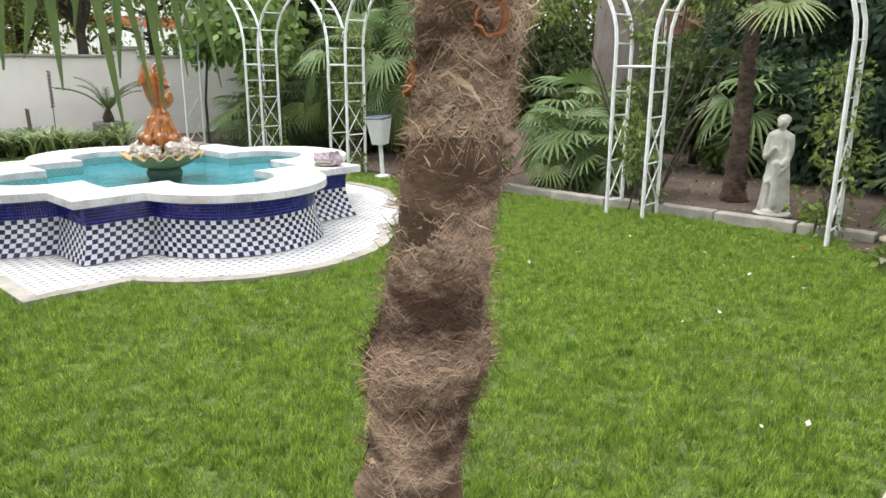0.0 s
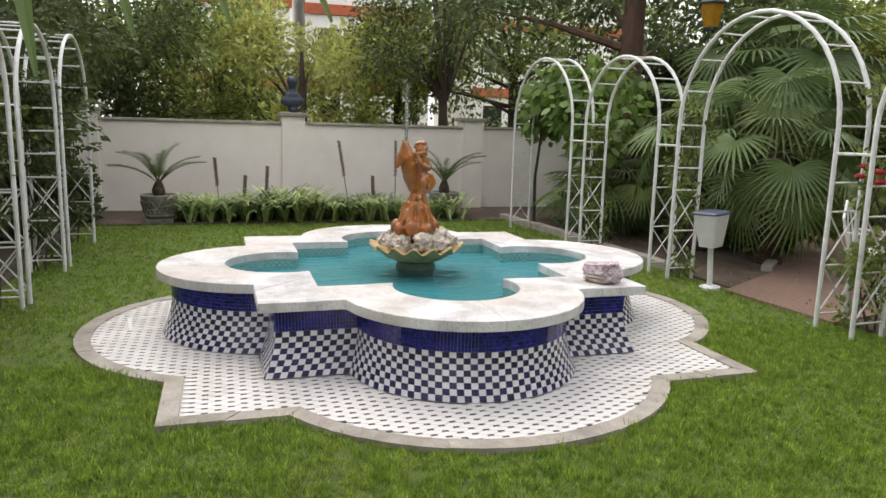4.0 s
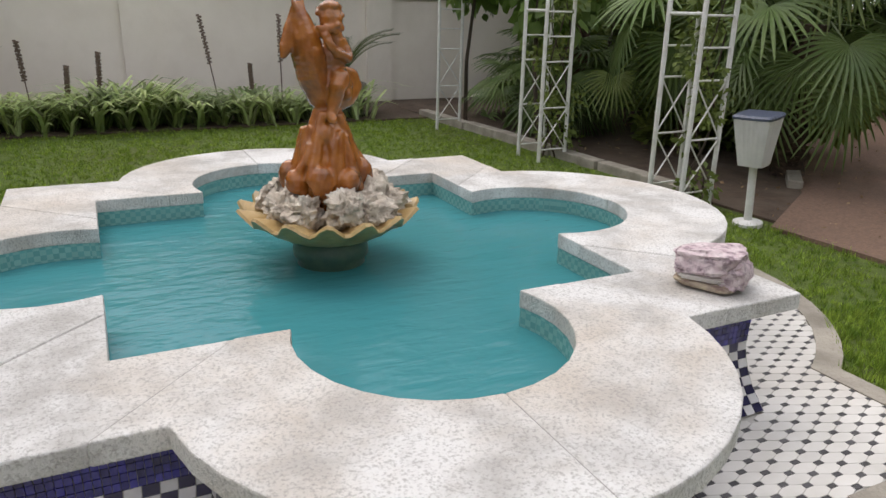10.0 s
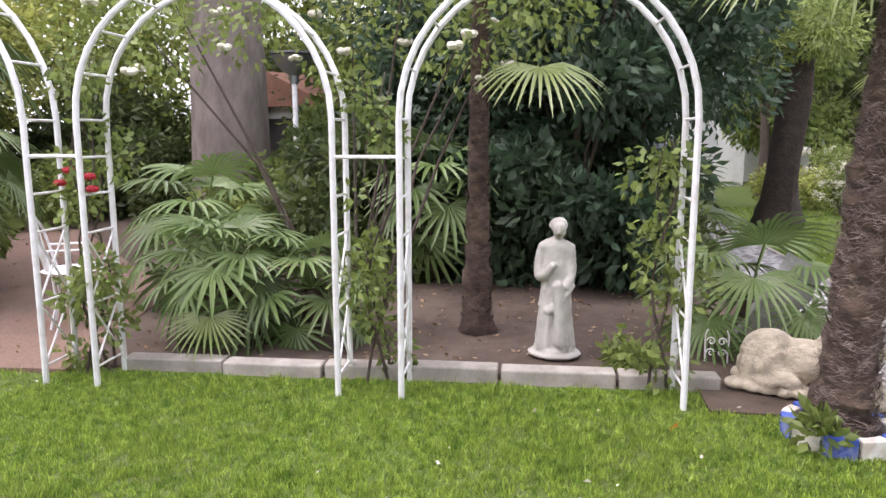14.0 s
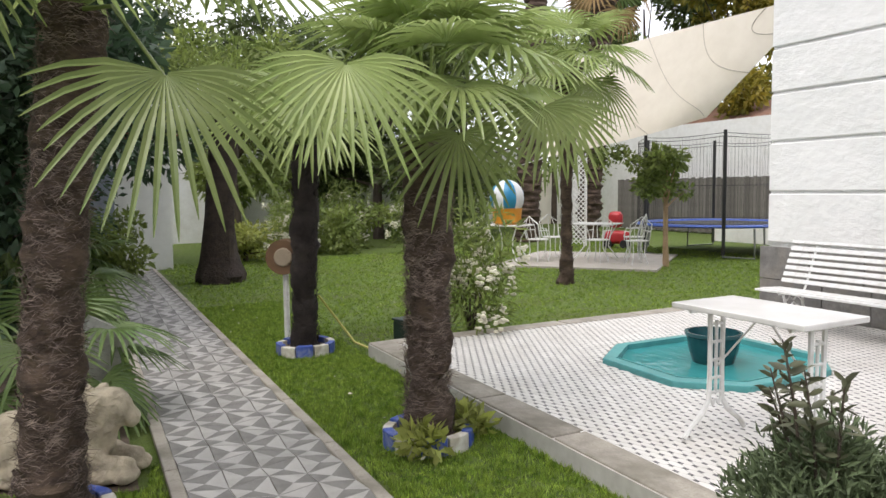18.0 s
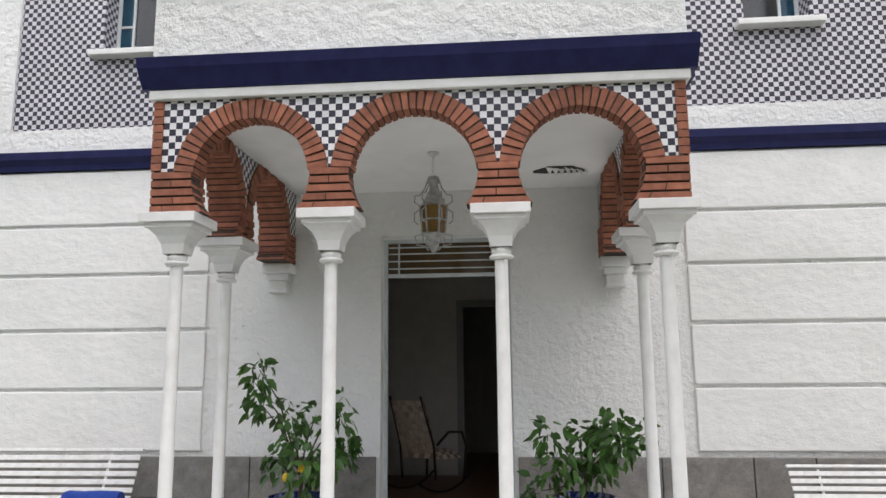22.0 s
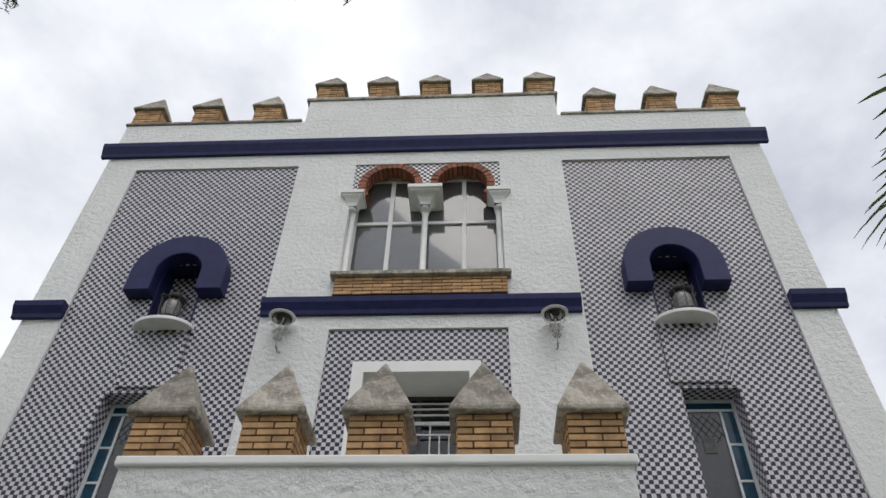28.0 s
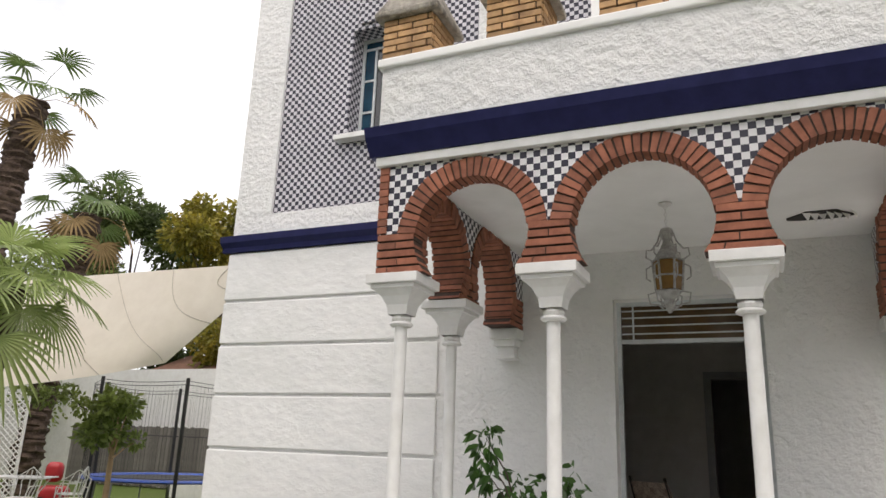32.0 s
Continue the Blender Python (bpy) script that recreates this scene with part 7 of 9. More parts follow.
lt = thing("trellis", "white diagonal lattice screen at the lawn edge", "trellis", (-14.2, 4.6, 0), 35)
for k in range(27):
    for s_ in (-1, 1):
        zc = -0.3 + 0.12 * k
        za, zb = zc - 0.25 * s_, zc + 0.25 * s_
        u0, u1 = [(min(max(e, 0.05), 2.3) - za) / (zb - za) for e in (za, zb)]
        if abs(u1 - u0) > 0.1:
            part("slat", M().tube([(-0.25 + u0 * 0.5, 0.008 * s_, za + (zb - za) * u0), (-0.25 + u1 * 0.5, 0.008 * s_, za + (zb - za) * u1)], 0.013, 4), IRON_WHITE, lt)
for x in (-0.25, 0.25):
    part("post", M().box(x - 0.025, -0.025, 0, x + 0.025, 0.025, 2.35), IRON_WHITE, lt)
setting("low_wall", M().box(-13.4, 8.6, 0, -4.9, 8.8, 0.5), WHITE, "low white wall behind the trampoline", "wall", bevel=0.01)
# ---- plants ----
def fast_mesh(name, v, f, material, smooth=False):
    """A mesh from arrays of vertices (n, 3) and faces (n, 3 or 4)."""
    me = bpy.data.meshes.new(name)
    k = f.shape[1]
    me.vertices.add(len(v))
    me.vertices.foreach_set("co", np.ascontiguousarray(v, dtype=np.float32).ravel())
    me.loops.add(f.size)
    me.loops.foreach_set("vertex_index", np.ascontiguousarray(f, dtype=np.int32).ravel())
    me.polygons.add(len(f))
    me.polygons.foreach_set("loop_start", np.arange(0, f.size, k, dtype=np.int32))
    me.polygons.foreach_set("loop_total", np.full(len(f), k, dtype=np.int32))
    me.update(calc_edges=True)
    me.validate()
    me.materials.append(material)
    return me


def leaf_quads(c, size, droop=0.3, aspect=0.45, out=None, fine=False):
    """Folded leaf blades at the points c, pointing outwards or about; fine ones are rounder and bend."""
    n = len(c)
    d = rng.normal(size=(n, 3)) if out is None else out + 0.6 * rng.normal(size=(n, 3))
    d[:, 2] -= droop
    d /= np.linalg.norm(d, axis=1)[:, None]
    s = np.cross(d, rng.normal(size=(n, 3)))
    s /= np.linalg.norm(s, axis=1)[:, None] + 1e-9
    nr = np.cross(d, s)
    L = (size * rng.uniform(0.6, 1.25, n))[:, None]
    if fine:
        dn = np.zeros((n, 3))
        dn[:, 2] = -1
        rows_ = [c]
        for u, w in ((0.3, 0.46), (0.65, 0.4)):
            mid = c + d * L * u + dn * L * 0.22 * u * u
            rows_ += [mid + s * L * aspect * w + nr * L * 0.07, mid, mid - s * L * aspect * w + nr * L * 0.07]
        rows_.append(c + d * L + dn * L * 0.22)
        v = np.stack(rows_, axis=1).reshape(-1, 3)
        b = np.arange(n)[:, None] * 8
        f = np.concatenate([b + np.array(q) for q in ([0, 1, 2], [0, 2, 3], [1, 4, 5], [1, 5, 2], [2, 5, 6], [2, 6, 3], [4, 7, 5], [5, 7, 6])], axis=0)
        return v, f
    v = np.stack([c, c + d * L * 0.5 + s * L * aspect * 0.5 + nr * L * 0.1, c + d * L, c + d * L * 0.5 - s * L * aspect * 0.5 + nr * L * 0.1], axis=1).reshape(-1, 3)
    b = np.arange(n)[:, None] * 4
    f = np.concatenate([b + np.array([0, 1, 2]), b + np.array([0, 2, 3])], axis=0)
    return v, f


def blob_points(centres, radii, n, flat=0.8, shell=0.45):
    """Points scattered in the outer shells of round clumps, with their outward directions."""
    centres, radii = np.asarray(centres, float), np.asarray(radii, float)
    w = radii ** 2
    k = rng.choice(len(centres), n, p=w / w.sum())
    d = rng.normal(size=(n, 3))
    d /= np.linalg.norm(d, axis=1)[:, None]
    r = radii[k] * (1 - shell * rng.random(n) ** 1.5)
    p = centres[k] + d * r[:, None] * np.array([1, 1, flat])
    return p, d


def leafmat(name, c1, c2, rough=0.5, trans=0.42, isl=0.4):
    return surf(name, c1, c2, scale=0.9, rough=rough, bump=0, island=isl, trans=trans, lo=0.4, hi=0.6)


L_DARK = leafmat("dark_foliage", (0.065, 0.095, 0.03), (0.105, 0.14, 0.042))
L_MID = leafmat("mid_foliage", (0.15, 0.205, 0.05), (0.23, 0.285, 0.075))
L_LIGHT = leafmat("light_foliage", (0.31, 0.345, 0.085), (0.43, 0.45, 0.13))
L_YELLOW = leafmat("yellowing_foliage", (0.30, 0.24, 0.03), (0.2, 0.2, 0.035))
L_VINE = leafmat("vine_foliage", (0.15, 0.24, 0.06), (0.24, 0.34, 0.09))
L_BLUE = leafmat("conifer_foliage", (0.045, 0.085, 0.045), (0.07, 0.115, 0.06))
BARK = surf("grey_brown_bark", (0.10, 0.075, 0.058), (0.055, 0.042, 0.034), scale=8, rough=0.95, bump=1.0, bscale=22, dist=0.03, stretch=(1, 1, 0.3))
BARK2 = surf("reddish_bark", (0.15, 0.085, 0.06), (0.08, 0.05, 0.038), scale=8, rough=0.95, bump=1.0, bscale=20, dist=0.03, stretch=(1, 1, 0.35))


def trunk_mesh(pts, radii, rough=0.12, n=12, seed=0.0):
    m = M().tube(pts, radii, n)
    c = [Vector(p) for p in pts]
    out = []
    for i, p in enumerate(m.v):
        v = Vector(p)
        j = min(i // n, len(c) - 1)
        d = v - c[j]
        out.append(tuple(c[j] + d * (1 + rough * noise.noise(v * 6 + Vector((seed, 0, 0))))))
    m.v = out
    return m


def tree(x, y, h, r, n, size, material, label, trunk=0.16, fork=0.45, spread=1.0, flat=0.85, bark=BARK, name="tree", category="tree", clumps=18, seed=1, low=0.35, droop=0.3, aspect=0.45):
    """A tapered trunk with limbs to clumps of leaves of uneven size."""
    rg = random.Random(seed)
    t = thing(name, label, category, (x, y, 0))
    cs, rs = [], []
    m = trunk_mesh([(0, 0, -0.05), (0.03 * rg.uniform(-1, 1), 0, h * 0.2), (0.1 * rg.uniform(-1, 1), 0.1 * rg.uniform(-1, 1), h * fork), (0.15 * rg.uniform(-1, 1), 0.1, h * 0.85)], [trunk * 1.35, trunk, trunk * 0.8, trunk * 0.25], seed=seed)
    for k in range(clumps):
        a = rg.uniform(0, 2 * math.pi)
        q = rg.uniform(low, 1.0)
        rr = r * spread * math.sqrt(rg.random()) * (1.15 - 0.55 * abs(q - 0.6))
        c = (rr * math.cos(a), rr * math.sin(a), h * q - r * 0.1)
        cs.append(c)
        rs.append(r * rg.uniform(0.24, 0.5))
        if k % 2 == 0:
            z0 = min(h * fork, c[2] * 0.8)
            m.tube([(0, 0, z0), (c[0] * 0.5, c[1] * 0.5, z0 + (c[2] - z0) * 0.6), c], [trunk * 0.4, trunk * 0.22, trunk * 0.06], 6)
    part("trunk", m, bark, t, smooth=True)
    p, d = blob_points(cs, rs, int(n * 1.15), flat, 0.8)
    v, f = leaf_quads(p, size * 1.15, droop, aspect, d)
    part("crown", fast_mesh("crown", v, f, material), None, t)
    return t


# trees behind the garden wall and along the sides
for i, (x, y, h, r, n, s, mt, lb) in enumerate((
        (-0.2, -23.0, 3.6, 2.0, 9000, 0.15, L_LIGHT, "leafy green tree behind the garden wall"),
        (3.4, -23.6, 4.8, 2.4, 11000, 0.13, L_MID, "light green bushy tree behind the garden wall"),
        (-2.6, -24.0, 3.6, 2.2, 9000, 0.13, L_LIGHT, "light green tree behind the garden wall"),
        (-5.4, -23.6, 6.2, 2.6, 11000, 0.12, L_MID, "dark spreading tree behind the garden wall"),
        (1.6, -25.5, 5.0, 2.0, 8000, 0.16, L_LIGHT, "green tree behind the garden wall"),
        (6.5, -21.5, 6.5, 2.8, 14000, 0.13, L_DARK, "dark evergreen tree at the garden side"),
        (-8.5, -23.5, 5.8, 2.8, 10000, 0.13, L_MID, "green tree behind the garden wall"),
        (5.4, -17.0, 5.2, 2.2, 14000, 0.11, L_DARK, "dark evergreen behind the white arches"),
        (5.6, -13.5, 5.0, 2.0, 12000, 0.11, L_DARK, "dark evergreen behind the white arches"),
        (7.5, -10.0, 5.0, 2.3, 8000, 0.13, L_DARK, "dark evergreen at the garden side"),
        (-12.5, -20.0, 5.6, 2.8, 10000, 0.14, L_LIGHT, "light green tree at the garden corner"),
        (-14.5, -16.0, 6.0, 2.8, 10000, 0.14, L_MID, "green tree beyond the gravel path"),
        (-15.5, -12.0, 6.2, 2.8, 10000, 0.14, L_LIGHT, "light green tree beyond the beds"),
        (-11.5, -9.6, 5.6, 2.5, 14000, 0.11, L_BLUE, "dark conifer in the soil bed"),
        (-8.9, -8.3, 5.6, 2.3, 17000, 0.10, L_BLUE, "dark conifer with low branches in the soil bed"),
        (-20.0, -11.0, 7.0, 2.2, 7000, 0.16, L_MID, "green tree at the far end of the path"),
        (-22.5, -0.5, 7.0, 3.0, 20000, 0.2, L_DARK, "dark tree beyond the far lawn"),
        (-21.0, 5.0, 6.5, 3.0, 8000, 0.16, L_MID, "green tree beyond the far lawn"),
        (-19.8, 1.4, 6.8, 2.4, 16000, 0.2, L_DARK, "dark tree beyond the far lawn"),
        (-27.5, -6.0, 9.0, 3.2, 14000, 0.24, L_DARK, "dark tree beyond the end of the path"),
        (-22.6, 14.5, 10.4, 2.7, 17000, 0.24, L_DARK, "dark round-topped tree beyond the wall"),
        (-17.6, 14.5, 10.3, 1.8, 11000, 0.22, L_YELLOW, "yellowing tree beyond the wall"),
        (-8.0, 14.5, 6.0, 2.2, 7000, 0.16, L_DARK, "dark tree beyond the wall"),
        (-24.0, 11.0, 9.0, 3.2, 8000, 0.18, L_MID, "tall green tree in the distance"),
        (9.5, -4.0, 6.0, 2.5, 6000, 0.16, L_MID, "green tree beside the house"))):
    tree(x, y, h, r, n, s, mt, lb, trunk=0.14, clumps=22, seed=i + 3, low=0.12 if y < -19 and h < 5.5 else 0.28)

# tall trees with bare lower trunks
big = thing("tall_tree", "tall tree with a thick grey-brown trunk", "tree", (-9.6, -13.2, 0))
part("trunk", trunk_mesh([(0, 0, -0.1), (0.02, 0, 0.5), (0, 0.02, 2.0), (0.05, 0, 4.5), (0.1, 0, 7.5)], [0.72, 0.6, 0.55, 0.5, 0.3], 0.1, 20), surf("grey_smooth_bark", (0.27, 0.23, 0.20), (0.17, 0.14, 0.12), scale=6, rough=0.95, bump=1.0, bscale=18, dist=0.03, stretch=(1, 1, 0.4)), big, smooth=True)
bp_, bd2 = blob_points([(2 * math.cos(k * 1.3), 2 * math.sin(k * 1.3), 5.2 + (k % 4) * 0.6) for k in range(14)], [1.0] * 14, 9000)
part("crown", fast_mesh("crown", *leaf_quads(bp_, 0.15, 0.3, 0.45, bd2), L_MID), None, big)
tree(-4.9, -17.6, 6.6, 2.6, 10000, 0.12, L_DARK, "spreading dark-leaved tree with a leaning brown trunk", trunk=0.2, fork=0.6, low=0.5, seed=61, bark=BARK2)
thick = thing("stout_palm", "stout dark palm at the lawn edge", "palm tree", (-11.6, -4.7, 0))
part("trunk", trunk_mesh([(0, 0, -0.05), (0.01, 0, 0.12), (0.0, 0, 0.3), (0.03, 0, 0.5), (0.05, 0.02, 1.2), (0.12, 0.05, 2.1), (0.2, 0.1, 3.0)], [0.36, 0.38, 0.35, 0.27, 0.25, 0.24, 0.2], 0.35, 20), surf("dark_palm_bark", (0.06, 0.042, 0.034), (0.03, 0.022, 0.019), scale=9, rough=0.95, bump=1.0, bscale=22, dist=0.03), thick, smooth=True)
bp_, bd2 = blob_points([(0.35, 0.1, 3.2), (0.8, 0.3, 3.0), (-0.3, -0.2, 3.3), (0.5, -0.6, 2.8)], [0.6, 0.5, 0.6, 0.5], 2500)
part("crown", fast_mesh("crown", *leaf_quads(bp_, 0.16, 0.6, 0.25, bd2), L_MID), None, thick)
tree(-18.0, -3.2, 5.0, 1.5, 7000, 0.18, L_MID, "slim tree at the end of the path", trunk=0.13, seed=77)

# lower shrubs that fill the beds
SHRUBS = [(-12.6, -17.2, 1.9, 1.5, 5000, 0.14, L_DARK), (-10.8, -18.6, 1.7, 1.3, 4500, 0.14, L_DARK), (-14.2, -15.6, 1.9, 1.5, 5000, 0.14, L_MID), (-5.4, -15.2, 1.5, 1.0, 6000, 0.14, L_MID), (-7.2, -10.6, 1.5, 1.1, 6000, 0.12, L_DARK), (-8.6, -11.8, 1.3, 1.1, 4500, 0.12, L_MID), (-7.0, -7.6, 1.2, 0.8, 3500, 0.11, L_DARK),
          (-6.0, -18.4, 1.6, 1.2, 5000, 0.13, L_MID), (-9.5, -17.8, 1.5, 1.4, 5000, 0.13, L_MID), (-11.5, -14.6, 1.5, 1.3, 5000, 0.13, L_DARK), (4.2, -12.3, 1.9, 0.8, 6000, 0.10, L_DARK), (4.3, -14.6, 2.1, 0.9, 6500, 0.10, L_MID),
          (4.2, -16.4, 2.1, 0.8, 6000, 0.10, L_DARK), (4.3, -18.4, 2.2, 0.9, 6000, 0.10, L_DARK), (4.4, -10.3, 1.8, 0.8, 4000, 0.10, L_MID), (-13.0, -6.9, 1.2, 0.9, 3000, 0.12, L_MID), (-15.0, -3.6, 0.8, 0.7, 2500, 0.11, L_LIGHT),
          (-16.5, -1.0, 1.1, 1.2, 4000, 0.12, L_MID), (-17.5, 2.5, 1.3, 1.2, 4000, 0.12, L_DARK)]
for i, (x, y, h, r, n, s, mt) in enumerate(SHRUBS):
    tree(x, y, h, r, n, s, mt, "dense leafy shrub growing in the bed", trunk=0.05, fork=0.2, name="shrub", category="shrub", clumps=12, seed=i + 120, low=0.12)

# tall clipped laurels and evergreens that close the view behind the beds
for i, (x, y, h, r, n, mt) in enumerate(((-7.6, -19.0, 3.2, 1.5, 9000, L_DARK), (-10.6, -20.2, 4.6, 1.9, 11000, L_MID), (-13.2, -18.4, 5.0, 2.0, 11000, L_LIGHT), (-15.2, -15.0, 5.0, 2.0, 11000, L_LIGHT), (-11.8, -16.9, 2.4, 1.3, 8000, L_DARK), (-13.4, -13.2, 3.2, 1.6, 9000, L_DARK),
                                        (-10.6, -11.0, 3.2, 1.5, 10000, L_MID), (-7.6, -9.0, 3.0, 1.2, 9000, L_BLUE), (-6.9, -8.2, 2.6, 1.0, 8000, L_BLUE), (-9.6, -7.9, 3.2, 1.2, 8000, L_BLUE), (-7.9, -7.75, 5.2, 1.5, 11000, L_BLUE), (-11.6, -7.7, 6.0, 1.9, 12000, L_BLUE))):
    tree(x, y, h, r, n, 0.15, mt, "tall dense evergreen closing the back of the bed", trunk=0.08, fork=0.2, name="evergreen", category="tree", clumps=26, seed=i + 300, low=0.08 if h < 5.1 else 0.4)

for i, (x, y, h, r, n, lo_) in enumerate(((3.4, -22.2, 5.6, 1.6, 14000, 0.3), (-3.1, -22.0, 5.8, 1.6, 13000, 0.4), (5.0, -20.9, 5.0, 1.5, 12000, 0.25))):
    tree(x, y, h, r, n, 0.085, L_DARK, "dark small-leaved evergreen leaning over the garden wall", trunk=0.12, fork=0.35, name="evergreen", category="tree", clumps=24, seed=i + 340, low=lo_)

# big-leaved vine over the far arch
vt = thing("grape_vine", "broad-leaved vine climbing over the far arch", "climber", (-3.3, -16.75, 0))
vc = [(0.2 * math.sin(k * 2.1) - 0.15, -0.85 + 0.19 * k, 1.55 + 0.6 * math.sin(k * 0.33 + 0.3)) for k in range(10)] + [(-0.4, 0.2, 2.2), (-0.6, -0.4, 2.0), (-0.7, 0.5, 1.7), (-0.9, 0.1, 2.3), (-1.0, -0.5, 1.5)]
bp_, bd2 = blob_points(vc, [0.42] * len(vc), 2000, 0.9, 0.8)
part("leaves", fast_mesh("leaves", *leaf_quads(bp_, 0.15, 0.8, 0.95, bd2, True), L_VINE), None, vt)
m = M()
for s in (-0.8, 0.9):
    m.tube([(0, s, 0), (0.05, s * 0.9, 0.8), (0, s * 0.8, 1.6), (0.0, s * 0.3, 2.3)], [0.03, 0.025, 0.02, 0.01], 6)
part("stem", m, BARK, vt, smooth=True, kind="stuff")


# climbers on the arches
def climber(x, y, zs, n, seed, label="thin climbing rose twining up an arch leg", mat_=L_MID, flowers=None):
    rg = random.Random(seed)
    t = thing("climbing_rose", label, "climber", (x, y, 0), 0, "climbers on the arches")
    m = M()
    for k in range(3):
        m.tube([(0.08 * math.sin(k * 2 + z * 4), 0.06 * math.cos(k * 3 + z * 5), z) for z in np.linspace(0, zs, 10)], [0.011 - 0.0008 * i for i in range(10)], 5)
    part("stem", m, BARK, t, kind="stuff")
    cs = [(rg.uniform(-0.16, 0.16), rg.uniform(-0.16, 0.16), rg.uniform(0.1, zs)) for _ in range(16)]
    bp_, bd_2 = blob_points(cs, [rg.uniform(0.08, 0.17) for _ in cs], n, 1.0, 0.8)
    part("leaves", fast_mesh("leaves", *leaf_quads(bp_, 0.065, 0.4, 0.6, bd_2), mat_), None, t)
    if flowers:
        for k in range(flowers[1]):
            c = rg.choice(cs[-8:])
            fl = M()
            for q in range(3):
                fl.ball((0.012 * math.cos(q * 2.1), 0.012 * math.sin(q * 2.1), 0), (0.03, 0.03, 0.022), 8)
            fo = part("flower", fl, flowers[0], t, smooth=True)
            fo.location = (c[0] * 1.3, c[1] * 1.3, max(c[2], zs * 0.6) + rg.uniform(-0.1, 0.2))


F_WHITE = surf("white_petals", (0.72, 0.70, 0.60), (0.62, 0.58, 0.45), scale=30, rough=0.8, bump=0.2)
F_RED = surf("red_petals", (0.45, 0.02, 0.03), (0.3, 0.01, 0.02), scale=30, rough=0.7, bump=0.2)
climber(row_x(-7.75) - 0.28, -7.75, 1.5, 700, 3)
climber(row_x(-9.45) - 0.28, -9.45, 1.9, 800, 4)
climber(row_x(-11.3) - 0.28, -11.3, 2.0, 1100, 5, flowers=(F_RED, 4))
climber(row_x(-13.6) - 0.28, -13.6, 1.9, 900, 6)
climber(row_x(-15.45) - 0.28, -15.45, 1.6, 900, 7)
for i, yy in enumerate((-9.8, -11.65, -13.4, -15.0, -16.75)):
    climber(3.3, yy, 2.2, 1500, 20 + i, mat_=L_DARK)

# white-flowered oleander beside the palms
ol = thing("oleander", "oleander shrub with clusters of white flowers", "shrub", (-5.62, -3.3, 0.0))
oc = [(0.25 * math.cos(k * 1.9), 0.25 * math.sin(k * 1.9), 0.3 + 0.11 * k) for k in range(9)]
bp_, bd2 = blob_points(oc, [0.28] * 9, 1500, 1.0, 0.7)
part("leaves", fast_mesh("leaves", *leaf_quads(bp_, 0.12, 0.3, 0.2, bd2), L_MID), None, ol)
m = M()
for k in range(6):
    m.tube([(0, 0, 0), (oc[k][0] * 0.5, oc[k][1] * 0.5, 0.5), oc[k]], [0.014, 0.01, 0.006], 5)
part("stem", m, BARK, ol, kind="stuff")
rg = random.Random(96)
for k in range(34):
    c = oc[k % 9]
    a = k * 2.4
    base = Vector((c[0] * 1.3 + 0.22 * math.cos(a), c[1] * 1.3 + 0.22 * math.sin(a), c[2] + 0.14 * math.sin(k * 7)))
    fl = M()
    for q in range(13):
        fl.ball((rg.uniform(-0.06, 0.06), rg.uniform(-0.06, 0.06), -rg.uniform(0, 0.15)), (rg.uniform(0.018, 0.034), rg.uniform(0.018, 0.034), rg.uniform(0.012, 0.022)), 7)
    part("blossom", fl, F_WHITE, ol, smooth=True).location = base
for x, y, k in ((-15.6, -2.4, 1.1), (-17.2, -0.6, 1.25), (-13.6, -3.0, 0.9), (-14.8, 0.2, 1.0)):
    copy_thing(ol, pose(x, y, 0, 0, 0, x * 40) @ Matrix.Scale(k, 4))
wf = thing("white_rose_bush", "tall white-flowered climbing rose behind the arches", "climber", (-4.6, -9.9, 0))
wc = [(0.5 * math.sin(k * 2.2), 1.5 * math.sin(k * 1.1), 2.2 + 0.25 * (k % 4)) for k in range(14)]
bp_, bd2 = blob_points(wc, [0.42] * 14, 2600, 0.9, 0.7)
part("leaves", fast_mesh("leaves", *leaf_quads(bp_, 0.075, 0.4, 0.6, bd2), L_MID), None, wf)
m = M()
for k in range(0, 14, 2):
    m.tube([(0.1 * (k % 3), 0.2 * math.sin(k), 0), (wc[k][0] * 0.5, wc[k][1] * 0.5, 1.3), wc[k]], [0.018, 0.012, 0.006], 5)
part("stem", m, BARK, wf, kind="stuff")
for k in range(40):
    c = wc[k % 14]
    fl = M()
    for q in range(4):
        fl.ball((0.03 * math.cos(q * 1.6 + k), 0.03 * math.sin(q * 1.6 + k), 0.012 * (q % 2)), (0.035, 0.035, 0.025), 8)
    fo = part("flower", fl, F_WHITE, wf, smooth=True)
    fo.location = (c[0] + 0.45 * math.sin(k * 3.7), c[1] + 0.4 * math.cos(k * 5.1), c[2] + 0.3 * math.sin(k * 7.3))

# ---- fan palms ----
FROND = surf("fan_palm_leaf", (0.37, 0.44, 0.17), (0.25, 0.33, 0.11), scale=2.5, rough=0.25, bump=0.12, bscale=60, trans=0.42, vary=0.25, island=0.0, spec=0.7)
FROND_D = surf("dark_fan_palm_leaf", (0.17, 0.235, 0.08), (0.11, 0.18, 0.055), scale=2.5, rough=0.38, bump=0.12, bscale=60, trans=0.25, vary=0.3)
FROND_DRY = surf("dry_fan_palm_leaf", (0.32, 0.22, 0.10), (0.24, 0.16, 0.07), scale=4, rough=0.8, bump=0.2, trans=0.15, vary=0.2)
FIBRE = surf("brown_palm_fibre", (0.20, 0.115, 0.075), (0.085, 0.045, 0.03), scale=9, rough=0.95, bump=1.0, bscale=40, dist=0.012, stretch=(1, 1, 2.2), stain=(0.36, 0.25, 0.18), sscale=5, samount=0.6)
